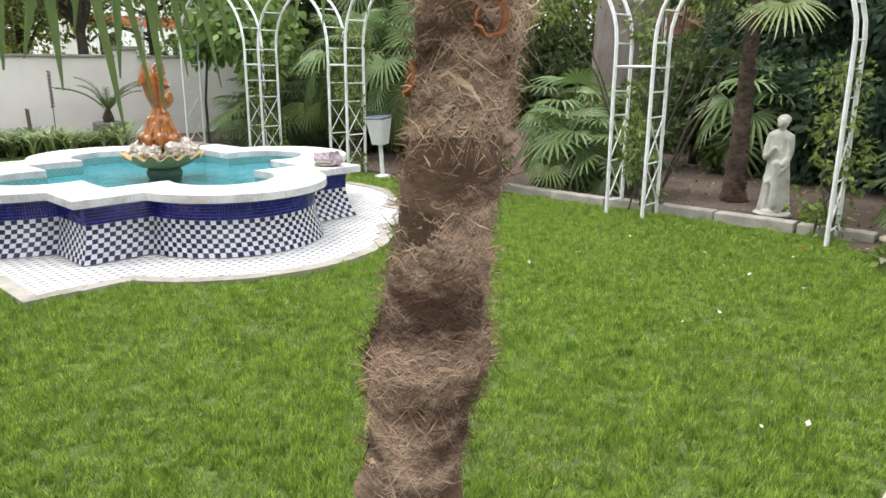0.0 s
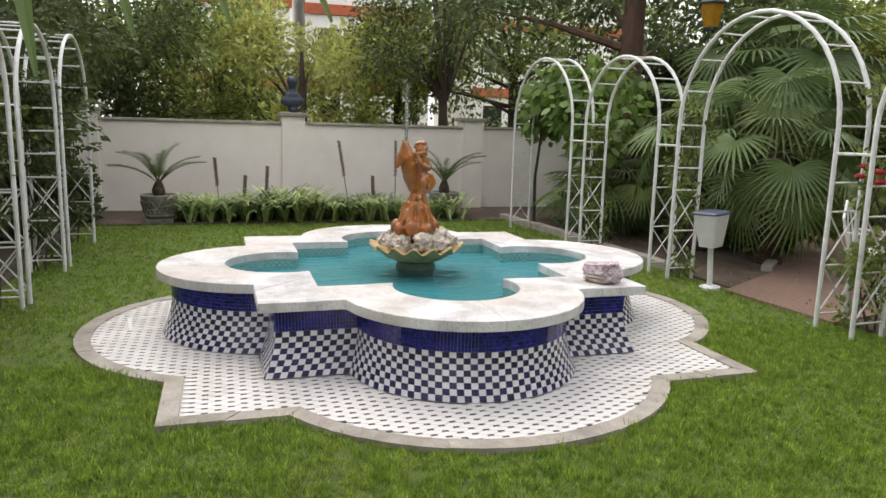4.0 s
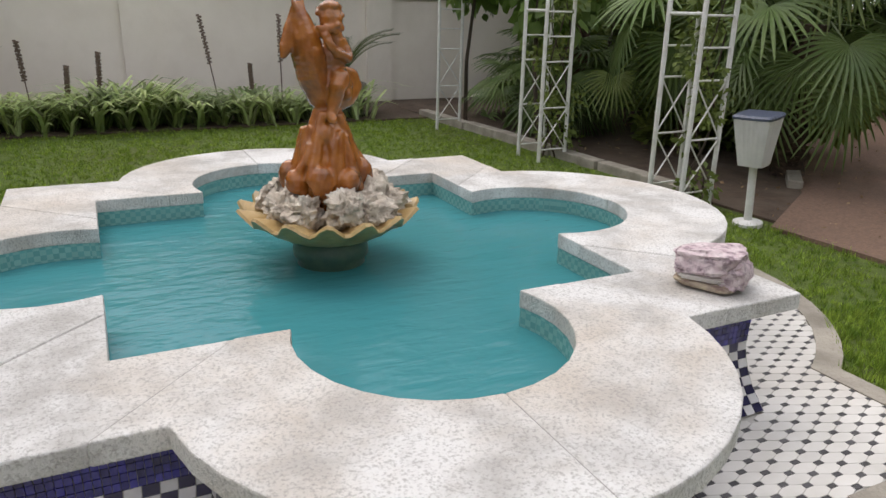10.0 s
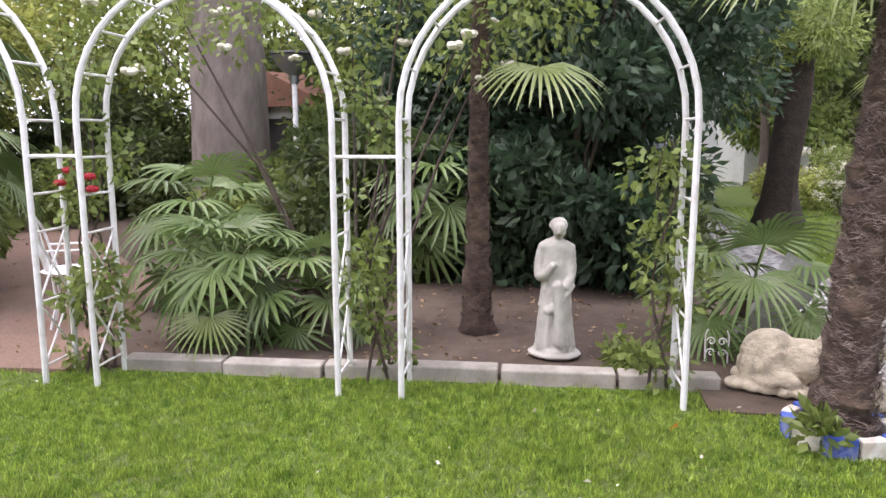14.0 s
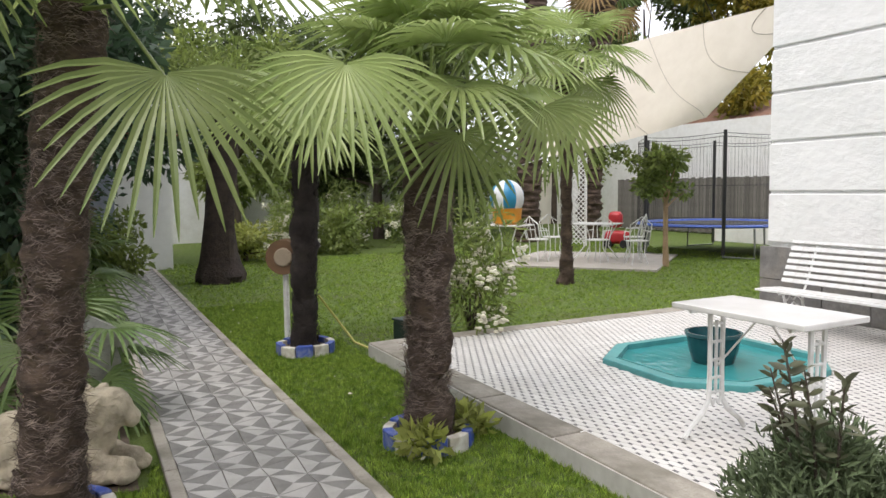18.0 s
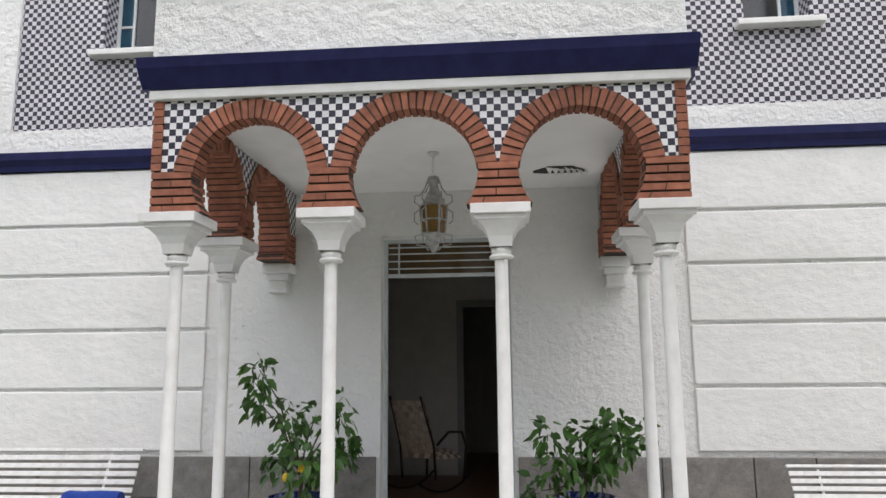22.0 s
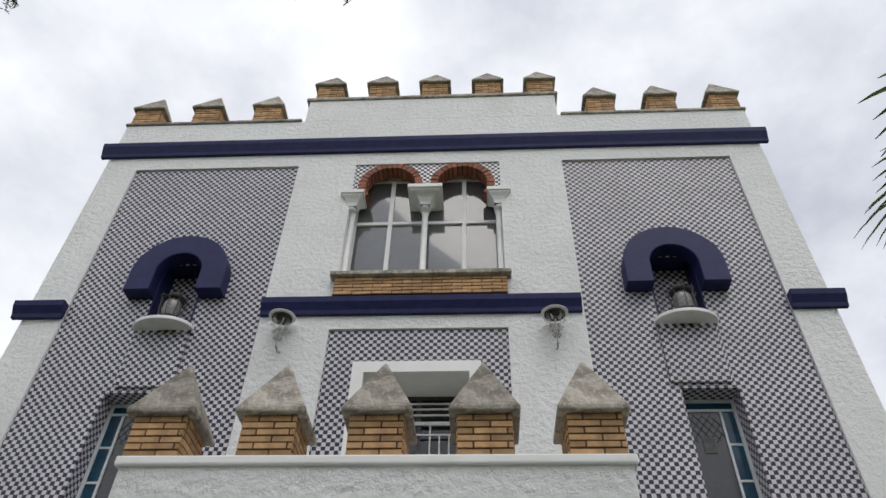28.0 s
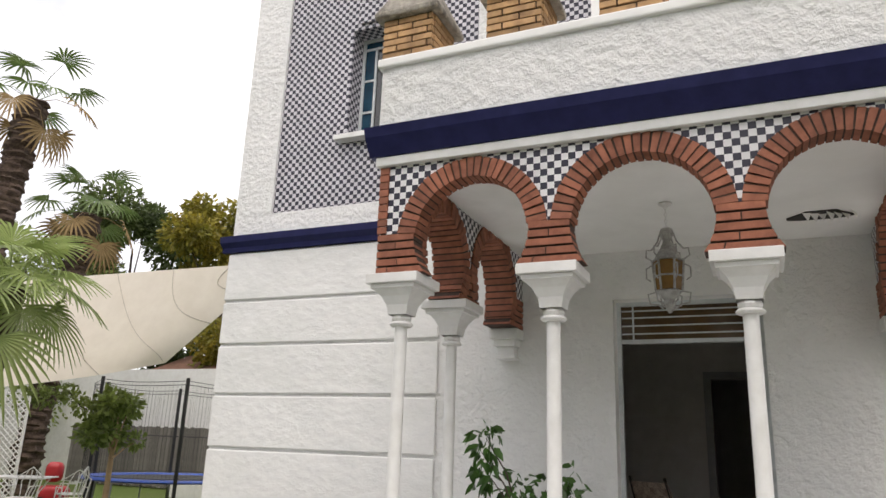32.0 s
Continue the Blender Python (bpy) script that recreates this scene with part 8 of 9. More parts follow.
FIBRE_B = surf("dark_palm_fibre", (0.085, 0.056, 0.04), (0.036, 0.023, 0.018), scale=14, rough=0.95, bump=1.0, bscale=40, dist=0.012, stretch=(1, 1, 2.2), stain=(0.17, 0.12, 0.085), sscale=5, samount=0.6)
FIBRE_BH = surf("dark_palm_hair", (0.20, 0.135, 0.10), (0.07, 0.045, 0.034), scale=30, rough=0.9, bump=0, island=0.5)
FIBRE_C = surf("blackened_palm_fibre", (0.035, 0.026, 0.024), (0.018, 0.014, 0.014), scale=14, rough=0.95, bump=1.0, bscale=40, dist=0.012)
FIBRE_A = surf("greyish_palm_hair", (0.30, 0.23, 0.20), (0.06, 0.04, 0.032), scale=14, rough=0.9, bump=0, island=0.5)
FIBRE_H = surf("pale_palm_hair", (0.12, 0.064, 0.042), (0.60, 0.42, 0.31), scale=7, rough=0.9, bump=0, island=0.6, lo=0.42, hi=0.6, stretch=(1, 1, 2.2))


def fan_mesh(hub, axis, normal, R, crown, nseg=24, spread=118, droop=0.35, seed=0, split=0.42, material=None, stalk=0.009):
    """A pleated fan blade at the hub with free drooping tips, on a stalk from the crown."""
    rg = random.Random(seed)
    hub, axis, nrm = Vector(hub), Vector(axis).normalized(), Vector(normal).normalized()
    sidev = axis.cross(nrm).normalized()
    nrm = sidev.cross(axis).normalized()
    m = M()
    for i in range(nseg):
        t = (i + 0.5) / nseg * 2 - 1
        a = radians(spread) * t
        d = axis * math.cos(a) + sidev * math.sin(a)
        q = -axis * math.sin(a) + sidev * math.cos(a)
        ln = R * (1 - 0.2 * abs(t) ** 2.5) * rg.uniform(0.86, 1.06)
        wmax = R * max(split * radians(spread) * 2 / nseg * 0.44, 0.017)
        vs = []
        for u, w in ((0.02, 0.08), (0.22, 0.5), (split, 1.0), (0.7, 0.82), (0.9, 0.5), (1.0, 0.1)):
            p = hub + d * (ln * u) + nrm * (0.05 * R * math.sin(u * 3)) + Vector((0, 0, -droop * ln * max(0, u - 0.3) ** 1.8))
            e = wmax * w
            fold = e * 0.45
            vs += [tuple(p - q * e + nrm * fold), tuple(p - nrm * fold * 0.3), tuple(p + q * e + nrm * fold)]
        fs = []
        for k in range(5):
            fs += [(k * 3, k * 3 + 1, k * 3 + 4, k * 3 + 3), (k * 3 + 1, k * 3 + 2, k * 3 + 5, k * 3 + 4)]
        m.add(vs, fs)
    crown = Vector(crown)
    mid = crown.lerp(hub, 0.5) + Vector((0, 0, 0.12 * (hub - crown).length))
    m.tube([crown, mid, hub + axis * (0.04 * R)], [stalk * 1.4, stalk, stalk * 0.8], 5)
    return m


def palm_trunk(t, pts, radii, hairs, seed, scales=True, core=None, hair=None):
    """A shaggy trunk: a rough core, old leaf bases and loose fibres."""
    rg = random.Random(seed)
    fine_p, fine_r = [], []
    P = [Vector(p) for p in pts]
    for k in range(len(P) - 1):
        nstep = max(4, int((P[k + 1] - P[k]).length / 0.045))
        for j in range(nstep):
            fine_p.append(P[k].lerp(P[k + 1], j / nstep))
            fine_r.append((radii[k] + (radii[k + 1] - radii[k]) * j / nstep) * (1 + 0.06 * math.sin((k * 40 + j) * 1.7) + 0.05 * rg.uniform(-1, 1)))
    fine_p.append(P[-1])
    fine_r.append(radii[-1])
    part("trunk", trunk_mesh(fine_p, fine_r, 0.35, 20, seed), core or FIBRE_B, t, smooth=True)
    total = sum((P[k + 1] - P[k]).length for k in range(len(P) - 1))

    def along(s):
        s *= total
        for k in range(len(P) - 1):
            ln = (P[k + 1] - P[k]).length
            if s <= ln or k == len(P) - 2:
                u = min(s / ln, 1)
                return P[k].lerp(P[k + 1], u), radii[k] + (radii[k + 1] - radii[k]) * u
            s -= ln
    if scales:
        m = M()
        ns = int(total / 0.05)
        for k in range(ns):
            c, r = along(k / ns)
            for j in range(5):
                a = j * 2 * math.pi / 5 + k * 0.9 + rg.uniform(-0.3, 0.3)
                u = Vector((math.cos(a), math.sin(a), 0))
                w = Vector((-math.sin(a), math.cos(a), 0))
                b = c + u * (r * 0.93)
                hgt = rg.uniform(0.03, 0.06)
                o = rg.uniform(0.008, 0.028)
                vs = [b - w * 0.035, b + w * 0.035, b + w * 0.014 + u * o + Vector((0, 0, hgt)), b - w * 0.014 + u * o + Vector((0, 0, hgt)), b + u * 0.004 - Vector((0, 0, 0.01))]
                m.add(vs, [(0, 1, 2, 3), (4, 1, 0), (4, 2, 1), (4, 0, 3), (4, 3, 2)])
        part("leaf_base", m, core or FIBRE_B, t, kind="stuff")
    if hairs:
        nh = hairs
        vv = np.zeros((nh * 8, 3))
        for k in range(nh):
            sa = rg.random()
            c, r = along(sa)
            mat_r = 1.02 + 0.045 * math.sin(sa * total * 47 + 2 * math.sin(sa * 9))
            a = rg.uniform(0, 2 * math.pi)
            da = rg.uniform(0.15, 0.6) * rg.choice((-1, 1))
            dz = rg.uniform(-0.03, 0.03) if rg.random() < 0.7 else rg.uniform(-0.1, 0.06)
            lift = rg.uniform(-0.05, 0.07) if rg.random() < 0.85 else rg.uniform(0.07, 0.42)
            bow = rg.uniform(-0.02, 0.02)
            th = (rg.uniform(0.0005, 0.0014) if rg.random() > 0.02 else rg.uniform(0.002, 0.0055)) if nh > 20000 else rg.uniform(0.0008, 0.002)
            r0 = r * mat_r * rg.uniform(0.98, 1.08)
            for q in range(4):
                u = q / 3
                aq = a + da * u
                rq = r0 * (1 + lift * u * u)
                p = (c.x + rq * math.cos(aq), c.y + rq * math.sin(aq), c.z + dz * u + bow * math.sin(math.pi * u))
                e = th * (1, 1, 0.8, 0.15)[q]
                vv[k * 8 + q * 2] = (p[0], p[1], p[2] - e)
                vv[k * 8 + q * 2 + 1] = (p[0], p[1], p[2] + e)
        bs = np.arange(nh)[:, None] * 8
        ff = np.concatenate([bs + np.array([0, 1, 3, 2]), bs + np.array([2, 3, 5, 4]), bs + np.array([4, 5, 7, 6])])
        part("loose_fibre", fast_mesh("loose_fibre", vv, ff, hair or FIBRE_BH), None, t, kind="stuff")


def fan_palm(x, y, label, pts, radii, leaves, R, seed, hairs=3000, mat_=None, el=(-35, 70), stalk=0.55, name="fan_palm", nseg=24, az=(0, 360), droop=0.4, dry=0, core=None, hair=None):
    rg = random.Random(seed)
    t = thing(name, label, "palm tree", (x, y, 0))
    if pts:
        palm_trunk(t, pts, radii, hairs, seed, core is None, core, hair)
        top = Vector(pts[-1])
    else:
        top = Vector((0, 0, 0.15))
    for k in range(leaves):
        a = radians(az[0] + (az[1] - az[0]) * ((k * 0.618034 + rg.uniform(-0.03, 0.03)) % 1.0))
        e = radians(el[0] + (el[1] - el[0]) * (k + 0.5) / leaves + rg.uniform(-8, 8))
        out = Vector((math.cos(a), math.sin(a), 0))
        dirv = out * math.cos(e) + Vector((0, 0, math.sin(e)))
        L = stalk * rg.uniform(0.8, 1.15)
        hub = top + dirv * L
        tip = e - radians(rg.uniform(25, 55))
        axis = out * math.cos(tip) + Vector((0, 0, math.sin(tip)))
        nr = out * -math.sin(tip) + Vector((0, 0, math.cos(tip)))
        part("leaf", fan_mesh(hub, axis, nr, R * rg.uniform(0.85, 1.1), top, nseg, 118, droop, seed * 50 + k), FROND_DRY if k < dry else (mat_ or FROND), t)
    return t, top


def placed_leaf(t, base, hub, toward, R, seed, droop=0.45, mat_=None, tilt=0.25, spread=112):
    """One hanging leaf of a palm, its blade facing a given direction."""
    hub = Vector(hub) - Vector(t.matrix_basis.translation)
    fac = Vector(toward).normalized()
    axis = Vector((0, 0, -1)) + fac * tilt
    part("leaf", fan_mesh(hub, axis, fac + Vector((0, 0, tilt)), R, base, 23, spread, droop, seed), mat_ or FROND, t)


# palm by the start of the walk, very shaggy
def lean0(z, r=0.0, a=0.0):
    """A point on the first palm's leaning trunk, r metres out at the angle a."""
    return (-0.034 * z + r * math.cos(a), 0.138 * z + r * math.sin(a), z)


p0, top0 = fan_palm(2.332, -6.894, "shaggy fan palm trunk wrapped in brown fibre on the lawn",
                    [lean0(z) for z in (0.0, 0.5, 0.8, 0.9, 1.0, 1.1, 1.25, 1.45, 1.7, 2.15)],
                    [0.1, 0.079, 0.064, 0.071, 0.084, 0.068, 0.061, 0.064, 0.07, 0.076], 7, 0.5, 11, 60000, FROND_D, (20, 75), 0.5, core=FIBRE, hair=FIBRE_H)
stub = M().lathe([(0.02, -0.07), (0.03, -0.02), (0.034, 0.01), (0.044, 0.035), (0.05, 0.045), (0.046, 0.05), (0.032, 0.02), (0.022, -0.01), (0.006, -0.03)], 26)
stub.v = [(p[0] * (1 + 0.28 * noise.noise(Vector(p) * 30)), p[1] * (1 + 0.28 * noise.noise(Vector(p) * 34 + Vector((3, 0, 0)))), p[2] + 0.03 * noise.noise(Vector((p[0] * 40, p[1] * 40, 1.0))) * (p[2] > 0)) for p in stub.v]
st1 = part("cut_leaf_stub", stub, surf("orange_cut_palm_stub", (0.55, 0.24, 0.11), (0.36, 0.13, 0.055), scale=25, rough=0.8, bump=0.6, bscale=70, stain=(0.22, 0.09, 0.045), sscale=18, samount=0.7), p0, "orange cut leaf stub", smooth=True)
st1.matrix_basis = pose(*lean0(1.47, 0.062, radians(60)), 66, 0, 145) @ Matrix.Scale(0.46, 4)
st2 = part("cut_leaf_stub", stub, st1.data.materials[0], p0, "orange cut leaf stub", smooth=True)
st2.matrix_basis = pose(*lean0(1.4, 0.05, radians(-40)), 72, 0, 50) @ Matrix.Scale(0.5, 4)

pA, topA = fan_palm(*PALMS["a"], "fan palm with a fibrous brown trunk beside the paved path", [(0, 0, 0), (0.02, 0.02, 0.3), (-0.02, 0.05, 0.9), (-0.05, 0.12, 1.6), (-0.08, 0.2, 2.3)], [0.17, 0.135, 0.12, 0.12, 0.13], 14, 0.62, 21, 9000, None, (8, 80), 0.65, hair=FIBRE_A)
pB, topB = fan_palm(*PALMS["b"], "fan palm with large drooping leaves beside the terrace", [(0, 0, 0), (0.0, 0.0, 0.4), (0.02, 0.0, 1.0), (0.03, 0.02, 1.75)], [0.15, 0.125, 0.125, 0.14], 24, 0.56, 31, 9000, None, (28, 86), 0.66, hair=FIBRE_A)
pC, topC = fan_palm(*PALMS["c"], "dark-trunked fan palm on the lawn beside the path", [(0, 0, 0), (0.01, 0, 0.4), (0.06, 0.0, 1.1), (0.1, 0.03, 1.9)], [0.13, 0.11, 0.11, 0.12], 13, 0.58, 41, 4000, None, (22, 82), 0.6, hair=FIBRE_C)
for ob in pC.children:
    if ob.name.split(".")[0] in ("trunk", "leaf_base"):
        ob.data.materials[0] = FIBRE_C
pD, topD = fan_palm(-8.4, -0.05, "slender fan palm standing on the far lawn", [(0, 0, 0), (0.02, 0, 0.6), (0.0, 0, 1.6), (0.03, 0.0, 2.3), (0.06, 0.0, 3.3)], [0.13, 0.08, 0.085, 0.15, 0.19], 18, 0.7, 51, 1500, None, (-40, 75), 0.6)
pE, topE = fan_palm(-4.75, -13.95, "large many-leaved fan palm behind the arches", [(0, 0, 0), (0.05, 0.05, 0.7), (0.1, 0.1, 1.35)], [0.14, 0.12, 0.13], 26, 0.55, 61, 800, FROND_D, (-62, 78), 0.66)
pF, topF = fan_palm(-4.5, -15.0, "fan palm crowding behind the arches", [(0, 0, 0), (0.0, 0.1, 0.7), (0.05, 0.05, 1.5)], [0.12, 0.11, 0.12], 26, 0.55, 62, 600, FROND_D, (-62, 75), 0.62)
pG, topG = fan_palm(-6.0, -15.2, "tall fan palm behind the arches", [(0, 0, 0), (0.1, 0, 1.0), (0.1, 0.1, 2.4)], [0.14, 0.12, 0.13], 24, 0.75, 63, 600, FROND_D, (-50, 75), 0.75)
pH, topH = fan_palm(-4.1, -16.7, "low fan palm behind the arches", [(0, 0, 0), (0, 0, 0.6)], [0.11, 0.1], 20, 0.55, 64, 300, FROND_D, (-50, 75), 0.55)
fan_palm(-4.3, -17.9, "low fan palm near the garden wall", [(0, 0, 0), (0, 0, 0.4)], [0.1, 0.09], 16, 0.5, 164, 300, FROND_D, (-40, 75), 0.5)
fan_palm(-5.6, -16.6, "fan palm in the shade behind the arches", [(0, 0, 0), (0, 0, 1.1)], [0.11, 0.1], 20, 0.6, 165, 300, FROND_D, (-55, 75), 0.6)
for k, (t_, b_, hub, r_) in enumerate(((pH, topH, (-4.2, -16.85, 1.5), 0.42), (pE, topE, (-4.25, -14.4, 1.4), 0.44), (pE, topE, (-4.2, -13.9, 1.0), 0.45), (pF, topF, (-4.3, -14.55, 2.1), 0.5), (pE, topE, (-4.3, -13.5, 1.82), 0.5), (pG, topG, (-4.9, -15.4, 2.6), 0.6), (pE, topE, (-4.4, -13.55, 2.2), 0.5), (pF, topF, (-4.1, -15.7, 0.75), 0.4))):
    placed_leaf(t_, b_, hub, (0.6, 0.75, 0.3), r_, 620 + k, 0.45, FROND if k % 3 == 1 else FROND_D, 0.5, 120)
pI, topI = fan_palm(-4.15, -10.75, "young fan palm with arching leaves in the bed", [(0, 0, 0), (0, 0, 0.35), (0, 0, 0.5)], [0.07, 0.06, 0.07], 26, 0.36, 65, 400, FROND_D, (-55, 80), 0.4, nseg=14, droop=0.3)
fan_palm(-4.25, -10.15, "young fan palm in the bed", [(0, 0, 0), (0, 0, 0.4)], [0.07, 0.07], 20, 0.34, 66, 300, FROND_D, (-45, 80), 0.4, nseg=14, droop=0.3)
placed_leaf(pI, topI, (-3.7, -10.7, 0.3), (1.0, 0.3, 0.5), 0.34, 631, 0.2, FROND, 1.0, 110)
fan_palm(-5.3, -11.5, "fan palm in the shaded bed", [(0, 0, 0), (0, 0, 0.7)], [0.09, 0.09], 20, 0.45, 67, 300, FROND_D, (-45, 75), 0.5, nseg=15)
fan_palm(-6.6, -9.6, "fan palm deep in the shaded bed", [(0, 0, 0), (0, 0, 0.9)], [0.09, 0.09], 18, 0.5, 167, 300, FROND_D, (-45, 75), 0.55, nseg=15)
pR, topR = fan_palm(-4.6, -8.95, "tall fan palm with a reddish shaggy trunk behind the arches", [(0, 0, 0), (0.0, 0, 0.4), (-0.02, 0.0, 1.2), (-0.08, 0.0, 2.2), (-0.1, 0, 3.2)], [0.13, 0.1, 0.075, 0.06, 0.08], 9, 0.6, 68, 3000, FROND_D, (10, 75), 0.55)
placed_leaf(pR, topR + Vector((0, 0, -1.4)), (-4.2, -8.5, 1.98), (1, 0.2, 0.5), 0.5, 681, 0.5, None, 1.2, 100)
fan_palm(-4.6, -6.95, "low fan palm beside the paved path", [(0, 0, 0), (0, 0, 0.35)], [0.08, 0.07], 14, 0.5, 69, 300, FROND_D, (-40, 70), 0.45)
fan_palm(-8.2, -7.0, "low fan palm beside the paved path", [(0, 0, 0), (0, 0, 0.5)], [0.09, 0.08], 14, 0.6, 70, 300, FROND_D, (-30, 70), 0.5)
pS, topS = fan_palm(3.58, -4.8, "tall fan palm with spreading leaves before the house corner", [(0, 0, 0), (0.02, 0, 1.2), (0.05, 0, 2.4), (0.05, 0, 4.0)], [0.15, 0.12, 0.12, 0.13], 26, 0.7, 71, 1500, FROND_D, (-60, 75), 0.85)
for x, y, h, s in ((-16.0, 4.5, 9.6, 72), (-16.0, 6.65, 7.2, 73)):
    fan_palm(x, y, "tall fan palm against the sky beyond the lawn", [(-0.2, -0.1, 0), (0.0, 0, h * 0.5), (0.05, 0.3, h)], [0.34, 0.29, 0.33], 15, 0.75, s, 0, FROND_D, (-55, 70), 1.1, dry=6, nseg=16)

# leaves of the corner palm reaching towards the porch
for k, (hub, ax, r_) in enumerate((((2.86, -3.5, 3.1), (-0.75, 0.45, -0.5), 0.55), ((2.98, -3.8, 3.42), (-0.85, 0.4, -0.25), 0.58), ((3.24, -3.95, 4.75), (-0.85, 0.4, -0.1), 0.56), ((3.1, -4.0, 4.25), (-0.8, 0.3, -0.5), 0.4))):
    part("leaf", fan_mesh(Vector(hub) - Vector((3.58, -4.8, 0)), ax, (-0.35, -0.1, 1.0), r_, topS, 24, 105, 0.45, 710 + k), FROND_D, pS)

# large leaves hanging near the path
placed_leaf(pA, topA, (-2.12, -6.46, 1.91), (0.9, 0.0, 0.35), 0.52, 211, 0.35, None, 0.35, 100)
placed_leaf(pB, topB + Vector((0, 0, 0.1)), (-1.97, -5.85, 1.96), (0.9, -0.2, 0.35), 0.43, 212, 0.35, None, 0.4, 105)
placed_leaf(pC, topC, (-4.6, -5.2, 2.25), (0.9, -0.25, 0.25), 0.6, 213, 0.5)
placed_leaf(pB, topB, (-2.95, -4.85, 1.8), (0.85, -0.4, 0.35), 0.48, 214, 0.4)
placed_leaf(pB, topB, (-2.5, -4.6, 1.91), (0.8, -0.45, 0.3), 0.4, 219, 0.5)
placed_leaf(pA, topA, (-2.5, -7.2, 2.55), (0.9, 0.2, 0.3), 0.5, 220, 0.5)
placed_leaf(pD, topD, (-7.6, -0.6, 2.55), (0.7, -0.6, 0.3), 0.85, 215, 0.6)
placed_leaf(p0, top0, (2.5, -7.35, 1.98), (-0.4, 0.9, 0.2), 0.5, 216, 0.5, FROND_D)
placed_leaf(p0, top0, (2.78, -7.0, 1.95), (-0.5, 0.8, 0.2), 0.5, 217, 0.5, FROND_D)
placed_leaf(p0, top0, (1.72, -7.75, 2.12), (0.0, 0.95, 0.2), 0.5, 218, 0.5, FROND_D)


# ---- feather palms in urns by the wall ----
URN = surf("carved_grey_urn_stone", (0.30, 0.28, 0.26), (0.19, 0.18, 0.165), scale=12, rough=0.9, bump=0.9, bscale=25, dist=0.02)


def feather(base, az, el, L, m, nl=26, wl=0.2):
    out = Vector((math.cos(az), math.sin(az), 0))
    pts = []
    for k in range(9):
        u = k / 8
        e = el - 1.5 * u * u
        pts.append(Vector(base) + out * (L * u * math.cos(el - 0.6 * u)) + Vector((0, 0, L * (math.sin(el) * u - 0.36 * u ** 2.4))))
    m.tube(pts, [0.009 - 0.0008 * k for k in range(9)], 5)
    sd = Vector((-out.y, out.x, 0))
    for k in range(nl):
        u = 0.15 + 0.85 * k / nl
        i = min(int(u * 8), 7)
        p = pts[i].lerp(pts[i + 1], u * 8 - i)
        for s in (-1, 1):
            tip = p + sd * (s * wl * (1 - 0.5 * u)) + (pts[i + 1] - pts[i]).normalized() * (wl * 0.6) + Vector((0, 0, 0.03))
            w = (pts[i + 1] - pts[i]).normalized() * 0.008
            m.add([p - w, p + w, tip], [(0, 1, 2)])


for i, (x, y) in enumerate(((2.43, -18.6), (-2.2, -18.95))):
    u = thing("palm_urn", "carved grey stone urn with a small feather palm", "planter", (x, y, 0), 0, "urns by the garden wall")
    part("pedestal", M().box(-0.2, -0.2, 0, 0.2, 0.2, 0.07), URN, u, bevel=0.01)
    part("urn", M().lathe([(0.19, 0.07), (0.21, 0.1), (0.225, 0.14), (0.235, 0.24), (0.245, 0.34), (0.265, 0.37), (0.27, 0.42), (0.24, 0.43), (0.22, 0.39)], 28, cap=False), URN, u, smooth=True)
    for z in (0.12, 0.36):
        part("rope_band", M().tube([((0.225 + 0.1 * (z - 0.12)) * math.cos(t), (0.225 + 0.1 * (z - 0.12)) * math.sin(t), z + 0.005 * math.sin(24 * t)) for t in np.linspace(0, 2 * math.pi, 49)], 0.014, 6), URN, u, smooth=True)
    rel = M()
    for k in range(22):
        a0 = 2 * math.pi * k / 22
        for s_ in (-1, 1):
            rel.tube([((0.228 + 0.012 * q) * math.cos(a0 + s_ * 0.15 * (q - 1.5)), (0.228 + 0.012 * q) * math.sin(a0 + s_ * 0.15 * (q - 1.5)), 0.15 + 0.062 * q) for q in (0, 1, 2, 3)], 0.009, 5)
    part("lattice_relief", rel, URN, u, kind="stuff")
    part("soil", M().lathe([(0, 0.4), (0.225, 0.39)], 20, cap=False), SOIL, u)
    part("palm_stem", trunk_mesh([(0, 0, 0.38), (0, 0, 0.5), (0, 0, 0.62)], [0.08, 0.09, 0.05], 0.4, 12), FIBRE_B, u, smooth=True)
    for k in range(12):
        m = M()
        feather((0, 0, 0.58), k * 2.4 + i, radians(48 + 5 * (k % 8)), 0.72 + 0.07 * (k % 4), m, 30, 0.11)
        part("frond", m, L_DARK, u)

# ---- strap-leaved border with flower spikes ----
sb = thing("strap_leaf_border", "dense border of strap-leaved plants along the garden wall", "flower bed", (0, -18.8, 0), kind="stuff")
n = 1700
bx_ = np.clip(rng.choice(np.linspace(-2.2, 2.1, 24), n) + rng.normal(0, 0.09, n), -2.35, 2.25)
by_ = 0.14 + 0.2 * np.sin(bx_ * 23) + rng.normal(0, 0.12, n)
az_ = rng.uniform(0, 2 * math.pi, n)
ln_ = rng.uniform(0.45, 1.0, n) * (0.82 + 0.3 * np.sin(bx_ * 2.9) * np.sin(bx_ * 1.3 + 1))
oo = np.stack([np.cos(az_), np.sin(az_), 0 * az_], 1)
ss = np.stack([-np.sin(az_), np.cos(az_), 0 * az_], 1) * 0.02
b0 = np.stack([bx_, by_, 0 * bx_], 1)
rows_ = []
